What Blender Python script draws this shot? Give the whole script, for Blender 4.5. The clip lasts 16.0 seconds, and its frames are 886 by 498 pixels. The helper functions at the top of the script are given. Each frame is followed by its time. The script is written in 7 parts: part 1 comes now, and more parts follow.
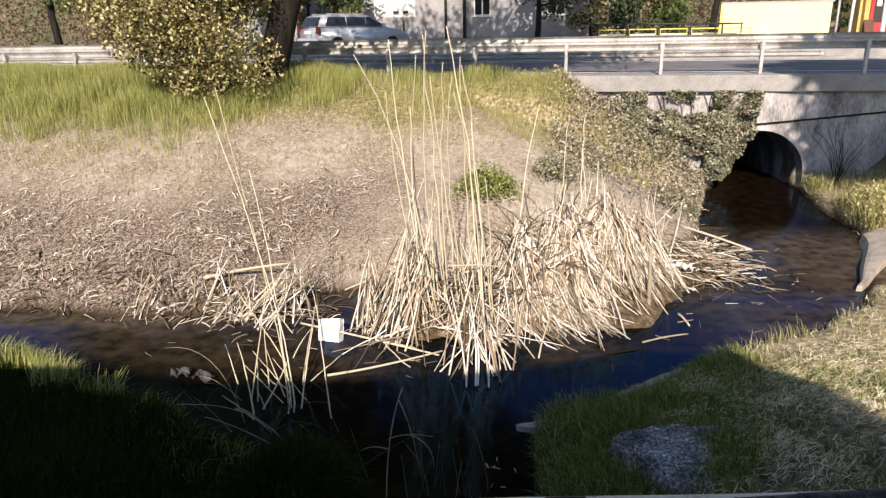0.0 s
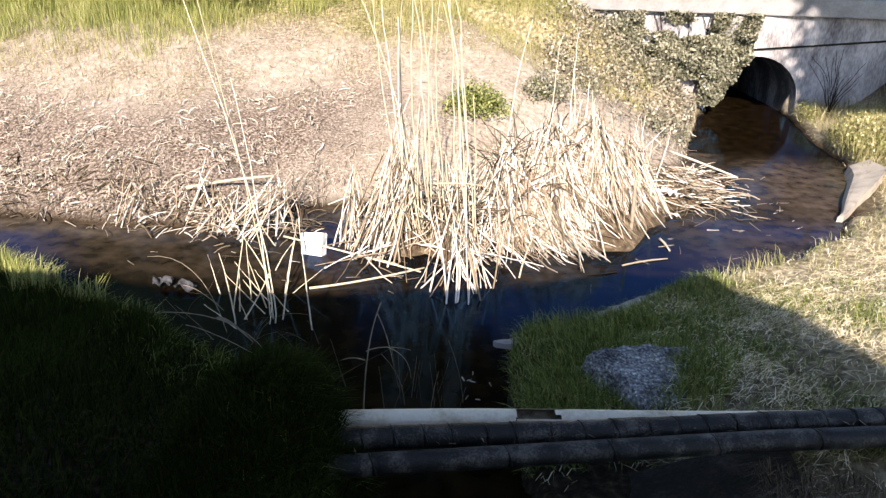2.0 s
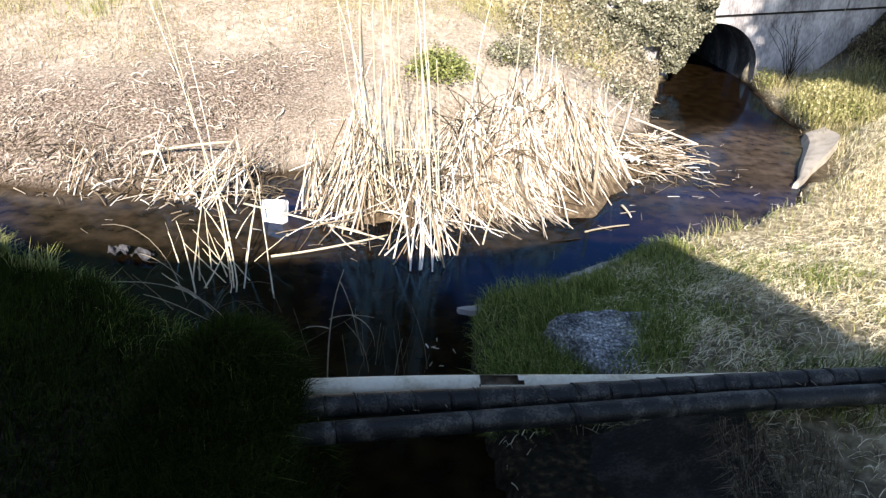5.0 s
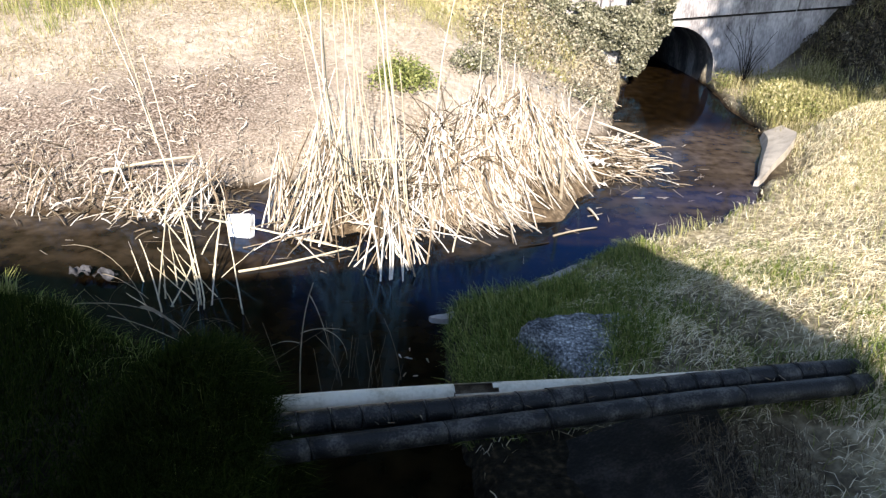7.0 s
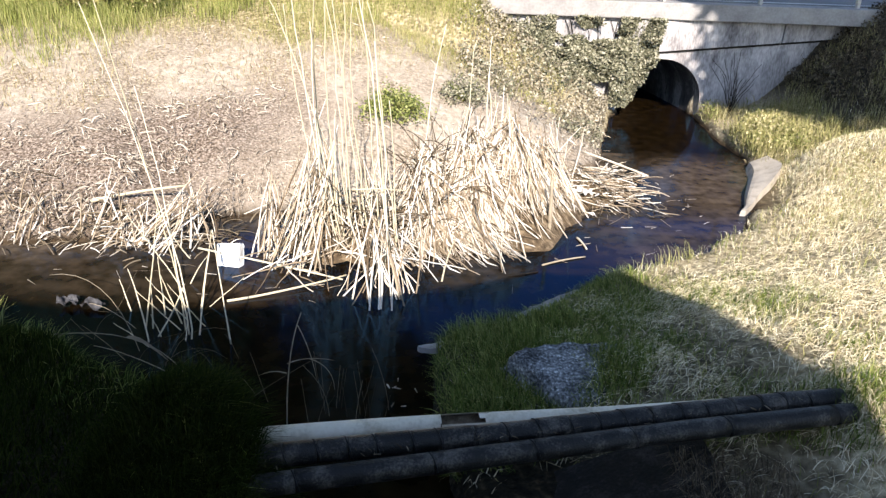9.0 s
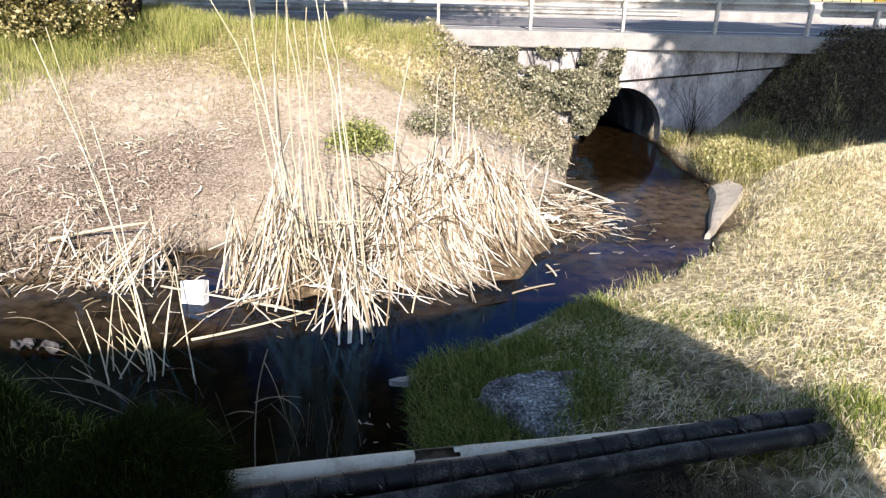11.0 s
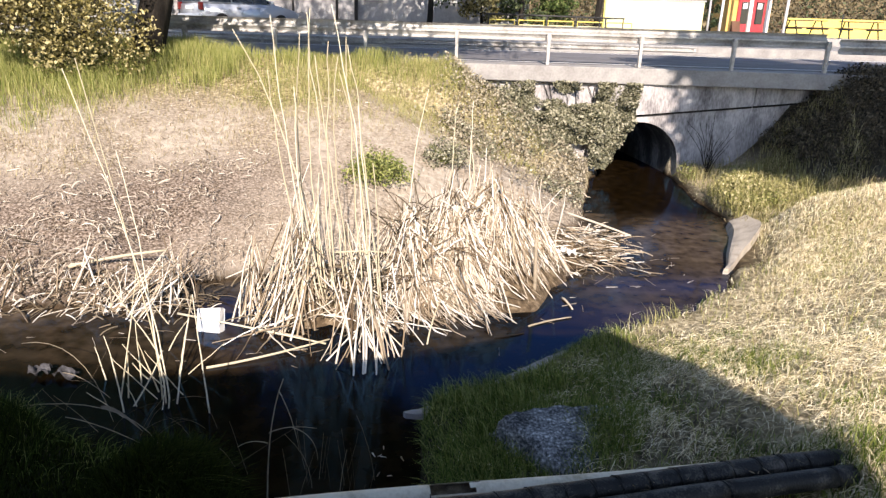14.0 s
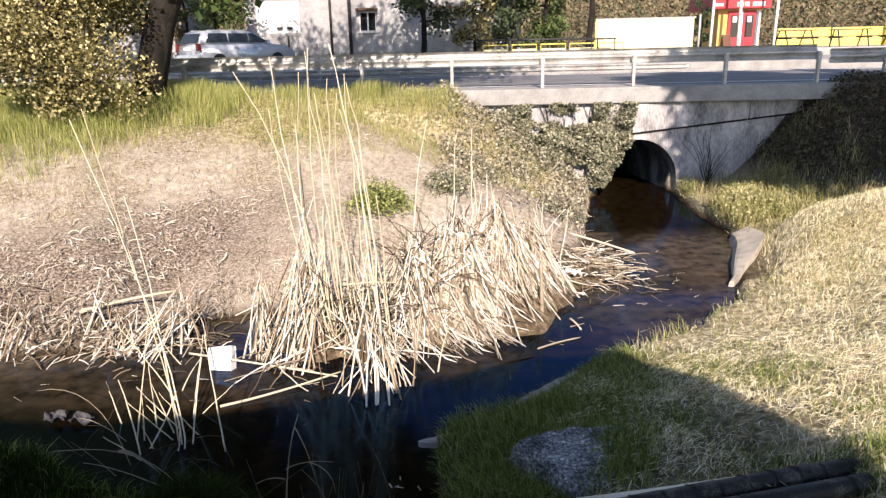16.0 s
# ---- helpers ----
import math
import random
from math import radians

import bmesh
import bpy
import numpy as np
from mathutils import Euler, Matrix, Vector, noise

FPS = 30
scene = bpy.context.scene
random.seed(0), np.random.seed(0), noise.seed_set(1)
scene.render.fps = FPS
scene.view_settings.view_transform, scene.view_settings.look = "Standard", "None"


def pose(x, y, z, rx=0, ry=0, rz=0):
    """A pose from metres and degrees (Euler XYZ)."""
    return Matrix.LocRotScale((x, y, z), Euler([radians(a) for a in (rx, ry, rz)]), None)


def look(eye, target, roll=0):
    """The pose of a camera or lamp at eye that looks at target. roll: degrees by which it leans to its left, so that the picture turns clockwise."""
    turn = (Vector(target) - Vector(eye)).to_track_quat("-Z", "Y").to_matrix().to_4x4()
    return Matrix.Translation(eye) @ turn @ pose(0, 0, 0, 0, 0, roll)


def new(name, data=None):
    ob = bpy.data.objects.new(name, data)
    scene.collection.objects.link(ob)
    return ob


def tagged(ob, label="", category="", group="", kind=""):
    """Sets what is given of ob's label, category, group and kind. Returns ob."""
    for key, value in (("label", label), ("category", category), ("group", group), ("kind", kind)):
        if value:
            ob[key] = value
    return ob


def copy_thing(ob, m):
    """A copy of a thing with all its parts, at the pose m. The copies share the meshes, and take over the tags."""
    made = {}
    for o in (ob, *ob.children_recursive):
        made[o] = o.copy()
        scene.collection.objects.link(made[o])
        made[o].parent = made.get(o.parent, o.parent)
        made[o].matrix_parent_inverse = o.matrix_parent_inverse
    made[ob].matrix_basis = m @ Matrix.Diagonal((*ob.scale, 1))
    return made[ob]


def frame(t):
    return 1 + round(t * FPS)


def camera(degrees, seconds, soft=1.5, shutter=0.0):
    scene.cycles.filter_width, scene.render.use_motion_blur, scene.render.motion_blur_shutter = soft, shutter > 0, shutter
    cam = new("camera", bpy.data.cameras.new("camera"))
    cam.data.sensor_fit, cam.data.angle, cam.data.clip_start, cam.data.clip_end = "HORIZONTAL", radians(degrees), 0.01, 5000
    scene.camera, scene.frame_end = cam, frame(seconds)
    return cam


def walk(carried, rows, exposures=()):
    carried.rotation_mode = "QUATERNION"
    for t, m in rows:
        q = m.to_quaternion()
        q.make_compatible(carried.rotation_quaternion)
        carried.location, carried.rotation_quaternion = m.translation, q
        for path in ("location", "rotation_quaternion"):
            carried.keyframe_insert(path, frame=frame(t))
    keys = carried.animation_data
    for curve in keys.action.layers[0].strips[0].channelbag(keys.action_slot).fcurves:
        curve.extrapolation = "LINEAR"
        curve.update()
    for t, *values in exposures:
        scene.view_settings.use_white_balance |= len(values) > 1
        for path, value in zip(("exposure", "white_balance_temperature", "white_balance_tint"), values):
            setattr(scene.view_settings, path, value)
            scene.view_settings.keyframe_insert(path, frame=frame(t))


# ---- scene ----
cam = camera(65.4, 16.0, soft=1.35)
PATH = [
    (0, (0.154, 0.169, 3.323), (-0.197, 2.046, 2.728), -1.0),
    (0.5, (0.188, 0.178, 3.314), (-0.161, 2.025, 2.629), 0.2),
    (1, (0.201, 0.173, 3.305), (-0.11, 1.982, 2.511), 0.9),
    (1.5, (0.191, 0.123, 3.328), (-0.116, 1.927, 2.522), 1.5),
    (2, (0.198, 0.182, 3.3), (-0.104, 1.985, 2.487), 1.2),
    (2.5, (0.206, 0.196, 3.294), (-0.023, 1.99, 2.442), 0.9),
    (3, (0.211, 0.211, 3.289), (0.014, 1.996, 2.409), 1.3),
    (3.5, (0.202, 0.212, 3.281), (-0.001, 1.981, 2.37), 2.3),
    (6, (0.201, 0.216, 3.29), (0.031, 2.0, 2.403), 1.9),
    (6.5, (0.203, 0.222, 3.284), (0.061, 2.008, 2.396), 1.6),
    (7, (0.2, 0.233, 3.289), (0.094, 2.028, 2.415), 1.6),
    (7.5, (0.211, 0.22, 3.311), (0.082, 2.044, 2.5), 2.3),
    (8, (0.199, 0.213, 3.31), (0.045, 2.035, 2.5), 1.7),
    (8.5, (0.211, 0.211, 3.308), (0.077, 2.035, 2.5), 2.0),
    (9, (0.23, 0.214, 3.312), (0.143, 2.045, 2.513), 1.9),
    (9.5, (0.24, 0.221, 3.319), (0.198, 2.074, 2.567), 1.8),
    (12, (0.225, 0.289, 3.261), (0.226, 2.165, 2.568), 1.3),
    (12.5, (0.223, 0.226, 3.328), (0.187, 2.111, 2.66), 1.3),
    (13, (0.208, 0.273, 3.287), (0.142, 2.163, 2.636), 1.7),
    (13.5, (0.196, 0.269, 3.287), (0.1, 2.166, 2.662), 1.7),
    (14, (0.206, 0.275, 3.282), (0.161, 2.173, 2.652), 1.7),
    (14.5, (0.221, 0.225, 3.33), (0.163, 2.121, 2.695), 1.3),
    (15, (0.21, 0.268, 3.291), (0.135, 2.172, 2.682), 0.9),
    (15.5, (0.231, 0.273, 3.31), (0.137, 2.183, 2.722), -2.2),
    (16, (0.198, 0.214, 3.33), (0.139, 2.133, 2.769), -1.3),
]
walk(cam, [(t, look(eye, target, roll)) for t, eye, target, roll in PATH], [(0.0, 0.43, 7150, 17), (0.5, 0.52, 7150, 17), (1.0, 0.87, 6950, 17), (3.0, 1.10, 6850, 16), (3.5, 1.15, 6700, 14), (6.0, 1.11, 6650, 13), (8.5, 1.06, 6600, 13),
     (9.5, 0.99, 6650, 14), (12.0, 0.89, 6850, 15), (14.0, 0.77, 7000, 17), (15.0, 0.76, 7020, 17), (16.0, 0.77, 7050, 18)])
# ---------------- world, sun, light ----------------
SUN_ELEV, SUN_DIR = 31.0, (0.08, -0.9968)          # horizontal way towards the sun
world = bpy.data.worlds.new("world")
scene.world = world
world.use_nodes = True
wn = world.node_tree
sky = wn.nodes.new("ShaderNodeTexSky")
sky.sky_type, sky.sun_disc = "NISHITA", False
sky.sun_elevation, sky.sun_rotation = radians(SUN_ELEV), math.atan2(SUN_DIR[0], SUN_DIR[1])
sky.air_density, sky.dust_density, sky.ozone_density = 0.9, 0.3, 1.4
wn.links.new(sky.outputs[0], wn.nodes["Background"].inputs[0])
wn.nodes["Background"].inputs[1].default_value = 0.135
sun = new("sun", bpy.data.lights.new("sun", "SUN"))
sun.data.energy, sun.data.angle, sun.data.color = 5.0, radians(0.53), (1.0, 0.93, 0.84)
_c = math.cos(radians(SUN_ELEV))
_towards = Vector((SUN_DIR[0] * _c, SUN_DIR[1] * _c, math.sin(radians(SUN_ELEV))))
sun.matrix_world = Matrix.Translation((8, -12, 20)) @ _towards.to_track_quat("Z", "Y").to_matrix().to_4x4()

rng = np.random.default_rng(7)


# ---------------- materials ----------------
def mat(name, cols, scale=6.0, rough=0.85, metal=0.0, bump=0.0, bscale=60.0, fine=0.35, island=0.0, obj=0.0, spec=0.3, stretch=(1, 1, 1)):
    """Procedural surface: a ramp of colours over two scales of noise, bump, and optional change from piece to piece."""
    m = bpy.data.materials.new(name)
    m.use_nodes = True
    nt = m.node_tree
    b = nt.nodes["Principled BSDF"]
    b.inputs["Roughness"].default_value = rough
    b.inputs["Metallic"].default_value = metal
    b.inputs["Specular IOR Level"].default_value = spec
    geo = nt.nodes.new("ShaderNodeNewGeometry")
    mp = nt.nodes.new("ShaderNodeMapping")
    mp.inputs["Scale"].default_value = stretch
    nt.links.new(geo.outputs["Position"], mp.inputs["Vector"])
    n1 = nt.nodes.new("ShaderNodeTexNoise")
    n1.inputs["Scale"].default_value, n1.inputs["Detail"].default_value = scale, 5.0
    n2 = nt.nodes.new("ShaderNodeTexNoise")
    n2.inputs["Scale"].default_value, n2.inputs["Detail"].default_value = scale * 9.0, 3.0
    for n in (n1, n2):
        nt.links.new(mp.outputs[0], n.inputs["Vector"])
    mix = nt.nodes.new("ShaderNodeMath")
    mix.operation = "MULTIPLY_ADD"
    mix.inputs[1].default_value = fine
    nt.links.new(n2.outputs["Fac"], mix.inputs[0])
    sub = nt.nodes.new("ShaderNodeMath")
    sub.operation = "MULTIPLY_ADD"
    sub.inputs[1].default_value, sub.inputs[2].default_value = 1.0 - fine, 0.0
    nt.links.new(n1.outputs["Fac"], sub.inputs[0])
    nt.links.new(sub.outputs[0], mix.inputs[2])
    fac = mix.outputs[0]
    for amount, source in ((island, geo.outputs["Random Per Island"]), (obj, None)):
        if amount:
            if source is None:
                source = nt.nodes.new("ShaderNodeObjectInfo").outputs["Random"]
            ma = nt.nodes.new("ShaderNodeMath")
            ma.operation = "MULTIPLY_ADD"
            ma.inputs[1].default_value = amount
            nt.links.new(source, ma.inputs[0])
            mb = nt.nodes.new("ShaderNodeMath")
            mb.operation = "MULTIPLY_ADD"
            mb.inputs[1].default_value, mb.inputs[2].default_value = 1.0 - amount, 0.0
            nt.links.new(fac, mb.inputs[0])
            nt.links.new(mb.outputs[0], ma.inputs[2])
            fac = ma.outputs[0]
    ramp = nt.nodes.new("ShaderNodeValToRGB")
    els = ramp.color_ramp.elements
    lo, hi = (0.12, 0.88) if island or obj else (0.3, 0.7)
    while len(els) < len(cols):
        els.new(0.5)
    for k, c in enumerate(cols):
        els[k].position = lo + (hi - lo) * k / max(1, len(cols) - 1)
        els[k].color = (*c, 1)
    nt.links.new(fac, ramp.inputs[0])
    nt.links.new(ramp.outputs[0], b.inputs["Base Color"])
    if bump:
        n3 = nt.nodes.new("ShaderNodeTexNoise")
        n3.inputs["Scale"].default_value, n3.inputs["Detail"].default_value = bscale, 6.0
        nt.links.new(mp.outputs[0], n3.inputs["Vector"])
        bp = nt.nodes.new("ShaderNodeBump")
        bp.inputs["Strength"].default_value, bp.inputs["Distance"].default_value = bump, 0.02
        nt.links.new(n3.outputs["Fac"], bp.inputs["Height"])
        nt.links.new(bp.outputs[0], b.inputs["Normal"])
    return m


M_ASPHALT = mat("asphalt", [(0.13, 0.128, 0.136), (0.19, 0.186, 0.195), (0.25, 0.245, 0.25)], 1.2, 0.9, bump=0.4, bscale=120)
M_CONCRETE = mat("pale concrete", [(0.22, 0.21, 0.20), (0.32, 0.31, 0.30), (0.42, 0.41, 0.39)], 2.5, 0.9, bump=0.35, bscale=40)
M_RENDER = mat("weathered wall plaster", [(0.10, 0.09, 0.09), (0.28, 0.265, 0.265), (0.50, 0.48, 0.475), (0.72, 0.70, 0.69)], 3.0, 0.9, bump=0.5, bscale=25, stretch=(1, 1, 0.35))
M_DARKCONC = mat("near-black concrete", [(0.006, 0.0055, 0.005), (0.014, 0.013, 0.011), (0.05, 0.046, 0.04)], 6.0, 0.95, bump=0.6, bscale=30)
M_VAULT = mat("dark vault stone", [(0.03, 0.028, 0.026), (0.10, 0.095, 0.09), (0.42, 0.40, 0.38)], 4.0, 0.8, bump=0.8, bscale=14, stretch=(1, 0.6, 0.25))
M_STEEL = mat("galvanised steel", [(0.22, 0.20, 0.18), (0.46, 0.45, 0.43), (0.62, 0.61, 0.58)], 2.0, 0.5, 0.35, bump=0.1)
M_PVC = mat("white plastic pipe", [(0.46, 0.40, 0.28), (0.70, 0.64, 0.50), (0.78, 0.73, 0.60)], 5.0, 0.5, bump=0.05)
M_DUCT = mat("black ribbed pipe", [(0.004, 0.004, 0.004), (0.011, 0.011, 0.0105), (0.11, 0.10, 0.085)], 9.0, 0.5, bump=0.3, bscale=80)
M_ROCK = mat("grey boulder", [(0.010, 0.010, 0.011), (0.06, 0.064, 0.066), (0.24, 0.25, 0.25), (0.75, 0.76, 0.74)], 5.0, 0.9, fine=0.6, bump=0.9, bscale=28)
M_PLASTERB = mat("building plaster", [(0.26, 0.255, 0.26), (0.38, 0.375, 0.38), (0.50, 0.495, 0.49)], 0.9, 0.9, bump=0.1)
# Bark near black: the shade on the tall trunk is put into its colour.
M_BARK = mat("bark", [(0.007, 0.006, 0.005), (0.018, 0.015, 0.012), (0.045, 0.038, 0.03)], 9.0, 0.95, bump=1.0, bscale=30, stretch=(1, 1, 0.2))
M_REED = mat("bleached dead reed", [(0.09, 0.06, 0.034), (0.38, 0.30, 0.205), (0.72, 0.645, 0.53), (0.90, 0.865, 0.79)], 12.0, 0.8, island=0.75)
M_STALK = mat("straw coloured stalk", [(0.46, 0.40, 0.27), (0.64, 0.57, 0.41), (0.78, 0.72, 0.56)], 14.0, 0.7, obj=0.6)
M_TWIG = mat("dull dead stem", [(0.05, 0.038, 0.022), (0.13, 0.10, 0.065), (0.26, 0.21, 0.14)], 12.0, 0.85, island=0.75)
M_STRAW = mat("dry mown grass", [(0.34, 0.26, 0.13), (0.84, 0.74, 0.50), (0.95, 0.90, 0.70)], 2.0, 0.85, island=0.7)
M_GRASS = mat("green grass", [(0.02, 0.045, 0.007), (0.12, 0.17, 0.03), (0.42, 0.42, 0.15)], 1.5, 0.85, island=0.6, spec=0.1)
# Darker copy of the green grass: near-bank shade is put into its colour.
M_SHADEGRASS = mat("shade-darkened grass", [(0.005, 0.009, 0.001), (0.013, 0.023, 0.002), (0.05, 0.06, 0.011)], 1.5, 0.9, island=0.6, spec=0.05)
M_TOPGRASS = mat("bank top grass", [(0.08, 0.115, 0.025), (0.25, 0.27, 0.075), (0.50, 0.47, 0.21)], 1.5, 0.8, island=0.65, spec=0.1)
M_GRASSY = mat("yellowing grass", [(0.17, 0.18, 0.05), (0.33, 0.32, 0.12), (0.52, 0.46, 0.24)], 1.5, 0.8, island=0.6)
M_FADED = mat("faded grass", [(0.20, 0.16, 0.07), (0.36, 0.30, 0.16), (0.54, 0.47, 0.30)], 2.0, 0.85, island=0.7)
M_LITTER = mat("dry bank litter", [(0.16, 0.126, 0.09), (0.41, 0.352, 0.28), (0.68, 0.61, 0.51)], 5.0, 0.9, island=0.75)
M_IVY = mat("ivy leaf", [(0.07, 0.073, 0.042), (0.20, 0.198, 0.125), (0.44, 0.415, 0.31)], 4.0, 0.5, island=0.8)
M_HERB = mat("fresh green leaf", [(0.08, 0.11, 0.025), (0.20, 0.23, 0.06), (0.40, 0.40, 0.16)], 5.0, 0.6, island=0.7)
M_BUSHLEAF = mat("olive shrub leaf", [(0.05, 0.045, 0.012), (0.20, 0.17, 0.055), (0.56, 0.49, 0.25)], 4.0, 0.5, island=0.85)
M_TREELEAF = mat("tree leaf", [(0.03, 0.055, 0.014), (0.07, 0.11, 0.028), (0.15, 0.18, 0.06)], 4.0, 0.55, island=0.8)


def ground_material():
    m = bpy.data.materials.new("bank soil and litter")
    m.use_nodes = True
    nt = m.node_tree
    b = nt.nodes["Principled BSDF"]
    b.inputs["Roughness"].default_value = 0.95
    b.inputs["Specular IOR Level"].default_value = 0.15
    geo = nt.nodes.new("ShaderNodeNewGeometry")

    def noise_node(scale, detail=5):
        n = nt.nodes.new("ShaderNodeTexNoise")
        n.inputs["Scale"].default_value, n.inputs["Detail"].default_value = scale, detail
        nt.links.new(geo.outputs["Position"], n.inputs["Vector"])
        return n.outputs["Fac"]

    def ramp(fac, stops):
        r = nt.nodes.new("ShaderNodeValToRGB")
        while len(r.color_ramp.elements) < len(stops):
            r.color_ramp.elements.new(0.5)
        for e, (p, c) in zip(r.color_ramp.elements, stops):
            e.position, e.color = p, (*c, 1)
        nt.links.new(fac, r.inputs[0])
        return r.outputs[0]

    def blend(f, a, c):
        x = nt.nodes.new("ShaderNodeMix")
        x.data_type = "RGBA"
        nt.links.new(f, x.inputs[0]), nt.links.new(a, x.inputs[6]), nt.links.new(c, x.inputs[7])
        return x.outputs[2]
    dry = ramp(noise_node(22, 6), [(0.3, (0.145, 0.112, 0.08)), (0.5, (0.33, 0.275, 0.212)), (0.68, (0.53, 0.465, 0.375))])
    sand = ramp(noise_node(9, 6), [(0.35, (0.33, 0.28, 0.222)), (0.65, (0.52, 0.46, 0.38))])
    patch = ramp(noise_node(0.9, 4), [(0.42, (0, 0, 0)), (0.58, (1, 1, 1))])
    soil = blend(patch, dry, sand)
    turf = ramp(noise_node(14, 6), [(0.35, (0.09, 0.072, 0.03)), (0.5, (0.32, 0.265, 0.14)), (0.66, (0.66, 0.58, 0.38))])
    att = nt.nodes.new("ShaderNodeAttribute")
    att.attribute_name = "turf"
    col = blend(att.outputs["Fac"], soil, turf)
    # Ground under the litter drifts coloured darker, as shaded gaps between scraps.
    att2 = nt.nodes.new("ShaderNodeAttribute")
    att2.attribute_name = "litter"
    dark_brown = ramp(noise_node(30, 6), [(0.33, (0.05, 0.036, 0.025)), (0.5, (0.20, 0.155, 0.12)), (0.66, (0.42, 0.35, 0.29))])
    col = blend(att2.outputs["Fac"], col, dark_brown)
    mud = ramp(noise_node(6, 5), [(0.3, (0.02, 0.014, 0.008)), (0.7, (0.07, 0.048, 0.028))])
    sep = nt.nodes.new("ShaderNodeSeparateXYZ")
    nt.links.new(geo.outputs["Position"], sep.inputs[0])
    wet = nt.nodes.new("ShaderNodeMapRange")
    wet.inputs[1].default_value, wet.inputs[2].default_value, wet.inputs[3].default_value, wet.inputs[4].default_value = 0.02, 0.14, 1.0, 0.0
    nt.links.new(sep.outputs[2], wet.inputs[0])
    col = blend(wet.outputs[0], col, mud)
    # Soil blackened where building and tree shade falls, put into the ground colour.
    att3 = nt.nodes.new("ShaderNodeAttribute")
    att3.attribute_name = "shade_dark"
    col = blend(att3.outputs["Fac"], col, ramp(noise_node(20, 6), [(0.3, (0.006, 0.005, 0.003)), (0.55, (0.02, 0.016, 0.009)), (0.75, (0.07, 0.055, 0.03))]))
    nt.links.new(col, b.inputs["Base Color"])
    bp = nt.nodes.new("ShaderNodeBump")
    bp.inputs["Strength"].default_value, bp.inputs["Distance"].default_value = 0.8, 0.03
    nt.links.new(noise_node(35, 8), bp.inputs["Height"])
    nt.links.new(bp.outputs[0], b.inputs["Normal"])
    return m


def water_material():
    """Dark, nearly still water: silt shows in the shallows; brown for sunlit water is painted in."""
    m = bpy.data.materials.new("murky stream water")
    m.use_nodes = True
    nt = m.node_tree
    nt.nodes.remove(nt.nodes["Principled BSDF"])
    b, gloss = nt.nodes.new("ShaderNodeBsdfDiffuse"), nt.nodes.new("ShaderNodeBsdfGlossy")
    # Reflection tinted blue, to paint a deeper sky colour on the water.
    gloss.inputs["Color"].default_value, gloss.inputs["Roughness"].default_value = (0.11, 0.31, 0.70, 1), 0.10
    fres, both = nt.nodes.new("ShaderNodeFresnel"), nt.nodes.new("ShaderNodeMixShader")
    fres.inputs["IOR"].default_value = 1.33
    nt.links.new(fres.outputs[0], both.inputs[0]), nt.links.new(b.outputs[0], both.inputs[1]), nt.links.new(gloss.outputs[0], both.inputs[2])
    nt.links.new(both.outputs[0], nt.nodes["Material Output"].inputs[0])
    geo = nt.nodes.new("ShaderNodeNewGeometry")
    n = nt.nodes.new("ShaderNodeTexNoise")
    n.inputs["Scale"].default_value, n.inputs["Detail"].default_value = 5.0, 6.0
    nt.links.new(geo.outputs["Position"], n.inputs["Vector"])

    def ramp(stops):
        r = nt.nodes.new("ShaderNodeValToRGB")
        for e, (p, c) in zip(r.color_ramp.elements, stops):
            e.position, e.color = p, (*c, 1)
        nt.links.new(n.outputs["Fac"], r.inputs[0])
        return r.outputs[0]
    deep = ramp([(0.35, (0.0045, 0.0028, 0.001)), (0.7, (0.016, 0.0095, 0.0036))])
    silt = ramp([(0.35, (0.042, 0.029, 0.016)), (0.65, (0.125, 0.092, 0.060))])
    att = nt.nodes.new("ShaderNodeAttribute")
    att.attribute_name = "shallow_lit"
    x = nt.nodes.new("ShaderNodeMix")
    x.data_type = "RGBA"
    nt.links.new(att.outputs["Fac"], x.inputs[0]), nt.links.new(deep, x.inputs[6]), nt.links.new(silt, x.inputs[7])
    nt.links.new(x.outputs[2], b.inputs["Color"])
    w = nt.nodes.new("ShaderNodeTexNoise")
    w.inputs["Scale"].default_value, w.inputs["Detail"].default_value = 7.0, 2.0
    nt.links.new(geo.outputs["Position"], w.inputs["Vector"])
    bp = nt.nodes.new("ShaderNodeBump")
    bp.inputs["Strength"].default_value, bp.inputs["Distance"].default_value = 0.05, 0.02
    nt.links.new(w.outputs["Fac"], bp.inputs["Height"])
    nt.links.new(bp.outputs[0], gloss.inputs["Normal"])
    return m


M_GROUND, M_WATER = ground_material(), water_material()


# ---------------- mesh helpers ----------------
def link_mesh(name, me, material, parent=None, label=""):
    if material:
        me.materials.append(material)
    ob = new(name, me)
    if parent is not None:
        ob.parent = parent
    if label:
        ob["label"] = label
    return ob


def part(name, bm, material, parent=None, label="", smooth=False):
    """One mesh object from a bmesh, under a thing or a part (or at top level with no parent)."""
    me = bpy.data.meshes.new(name)
    bmesh.ops.recalc_face_normals(bm, faces=bm.faces[:])
    bm.to_mesh(me)
    bm.free()
    if smooth:
        me.shade_smooth()
    return link_mesh(name, me, material, parent, label)


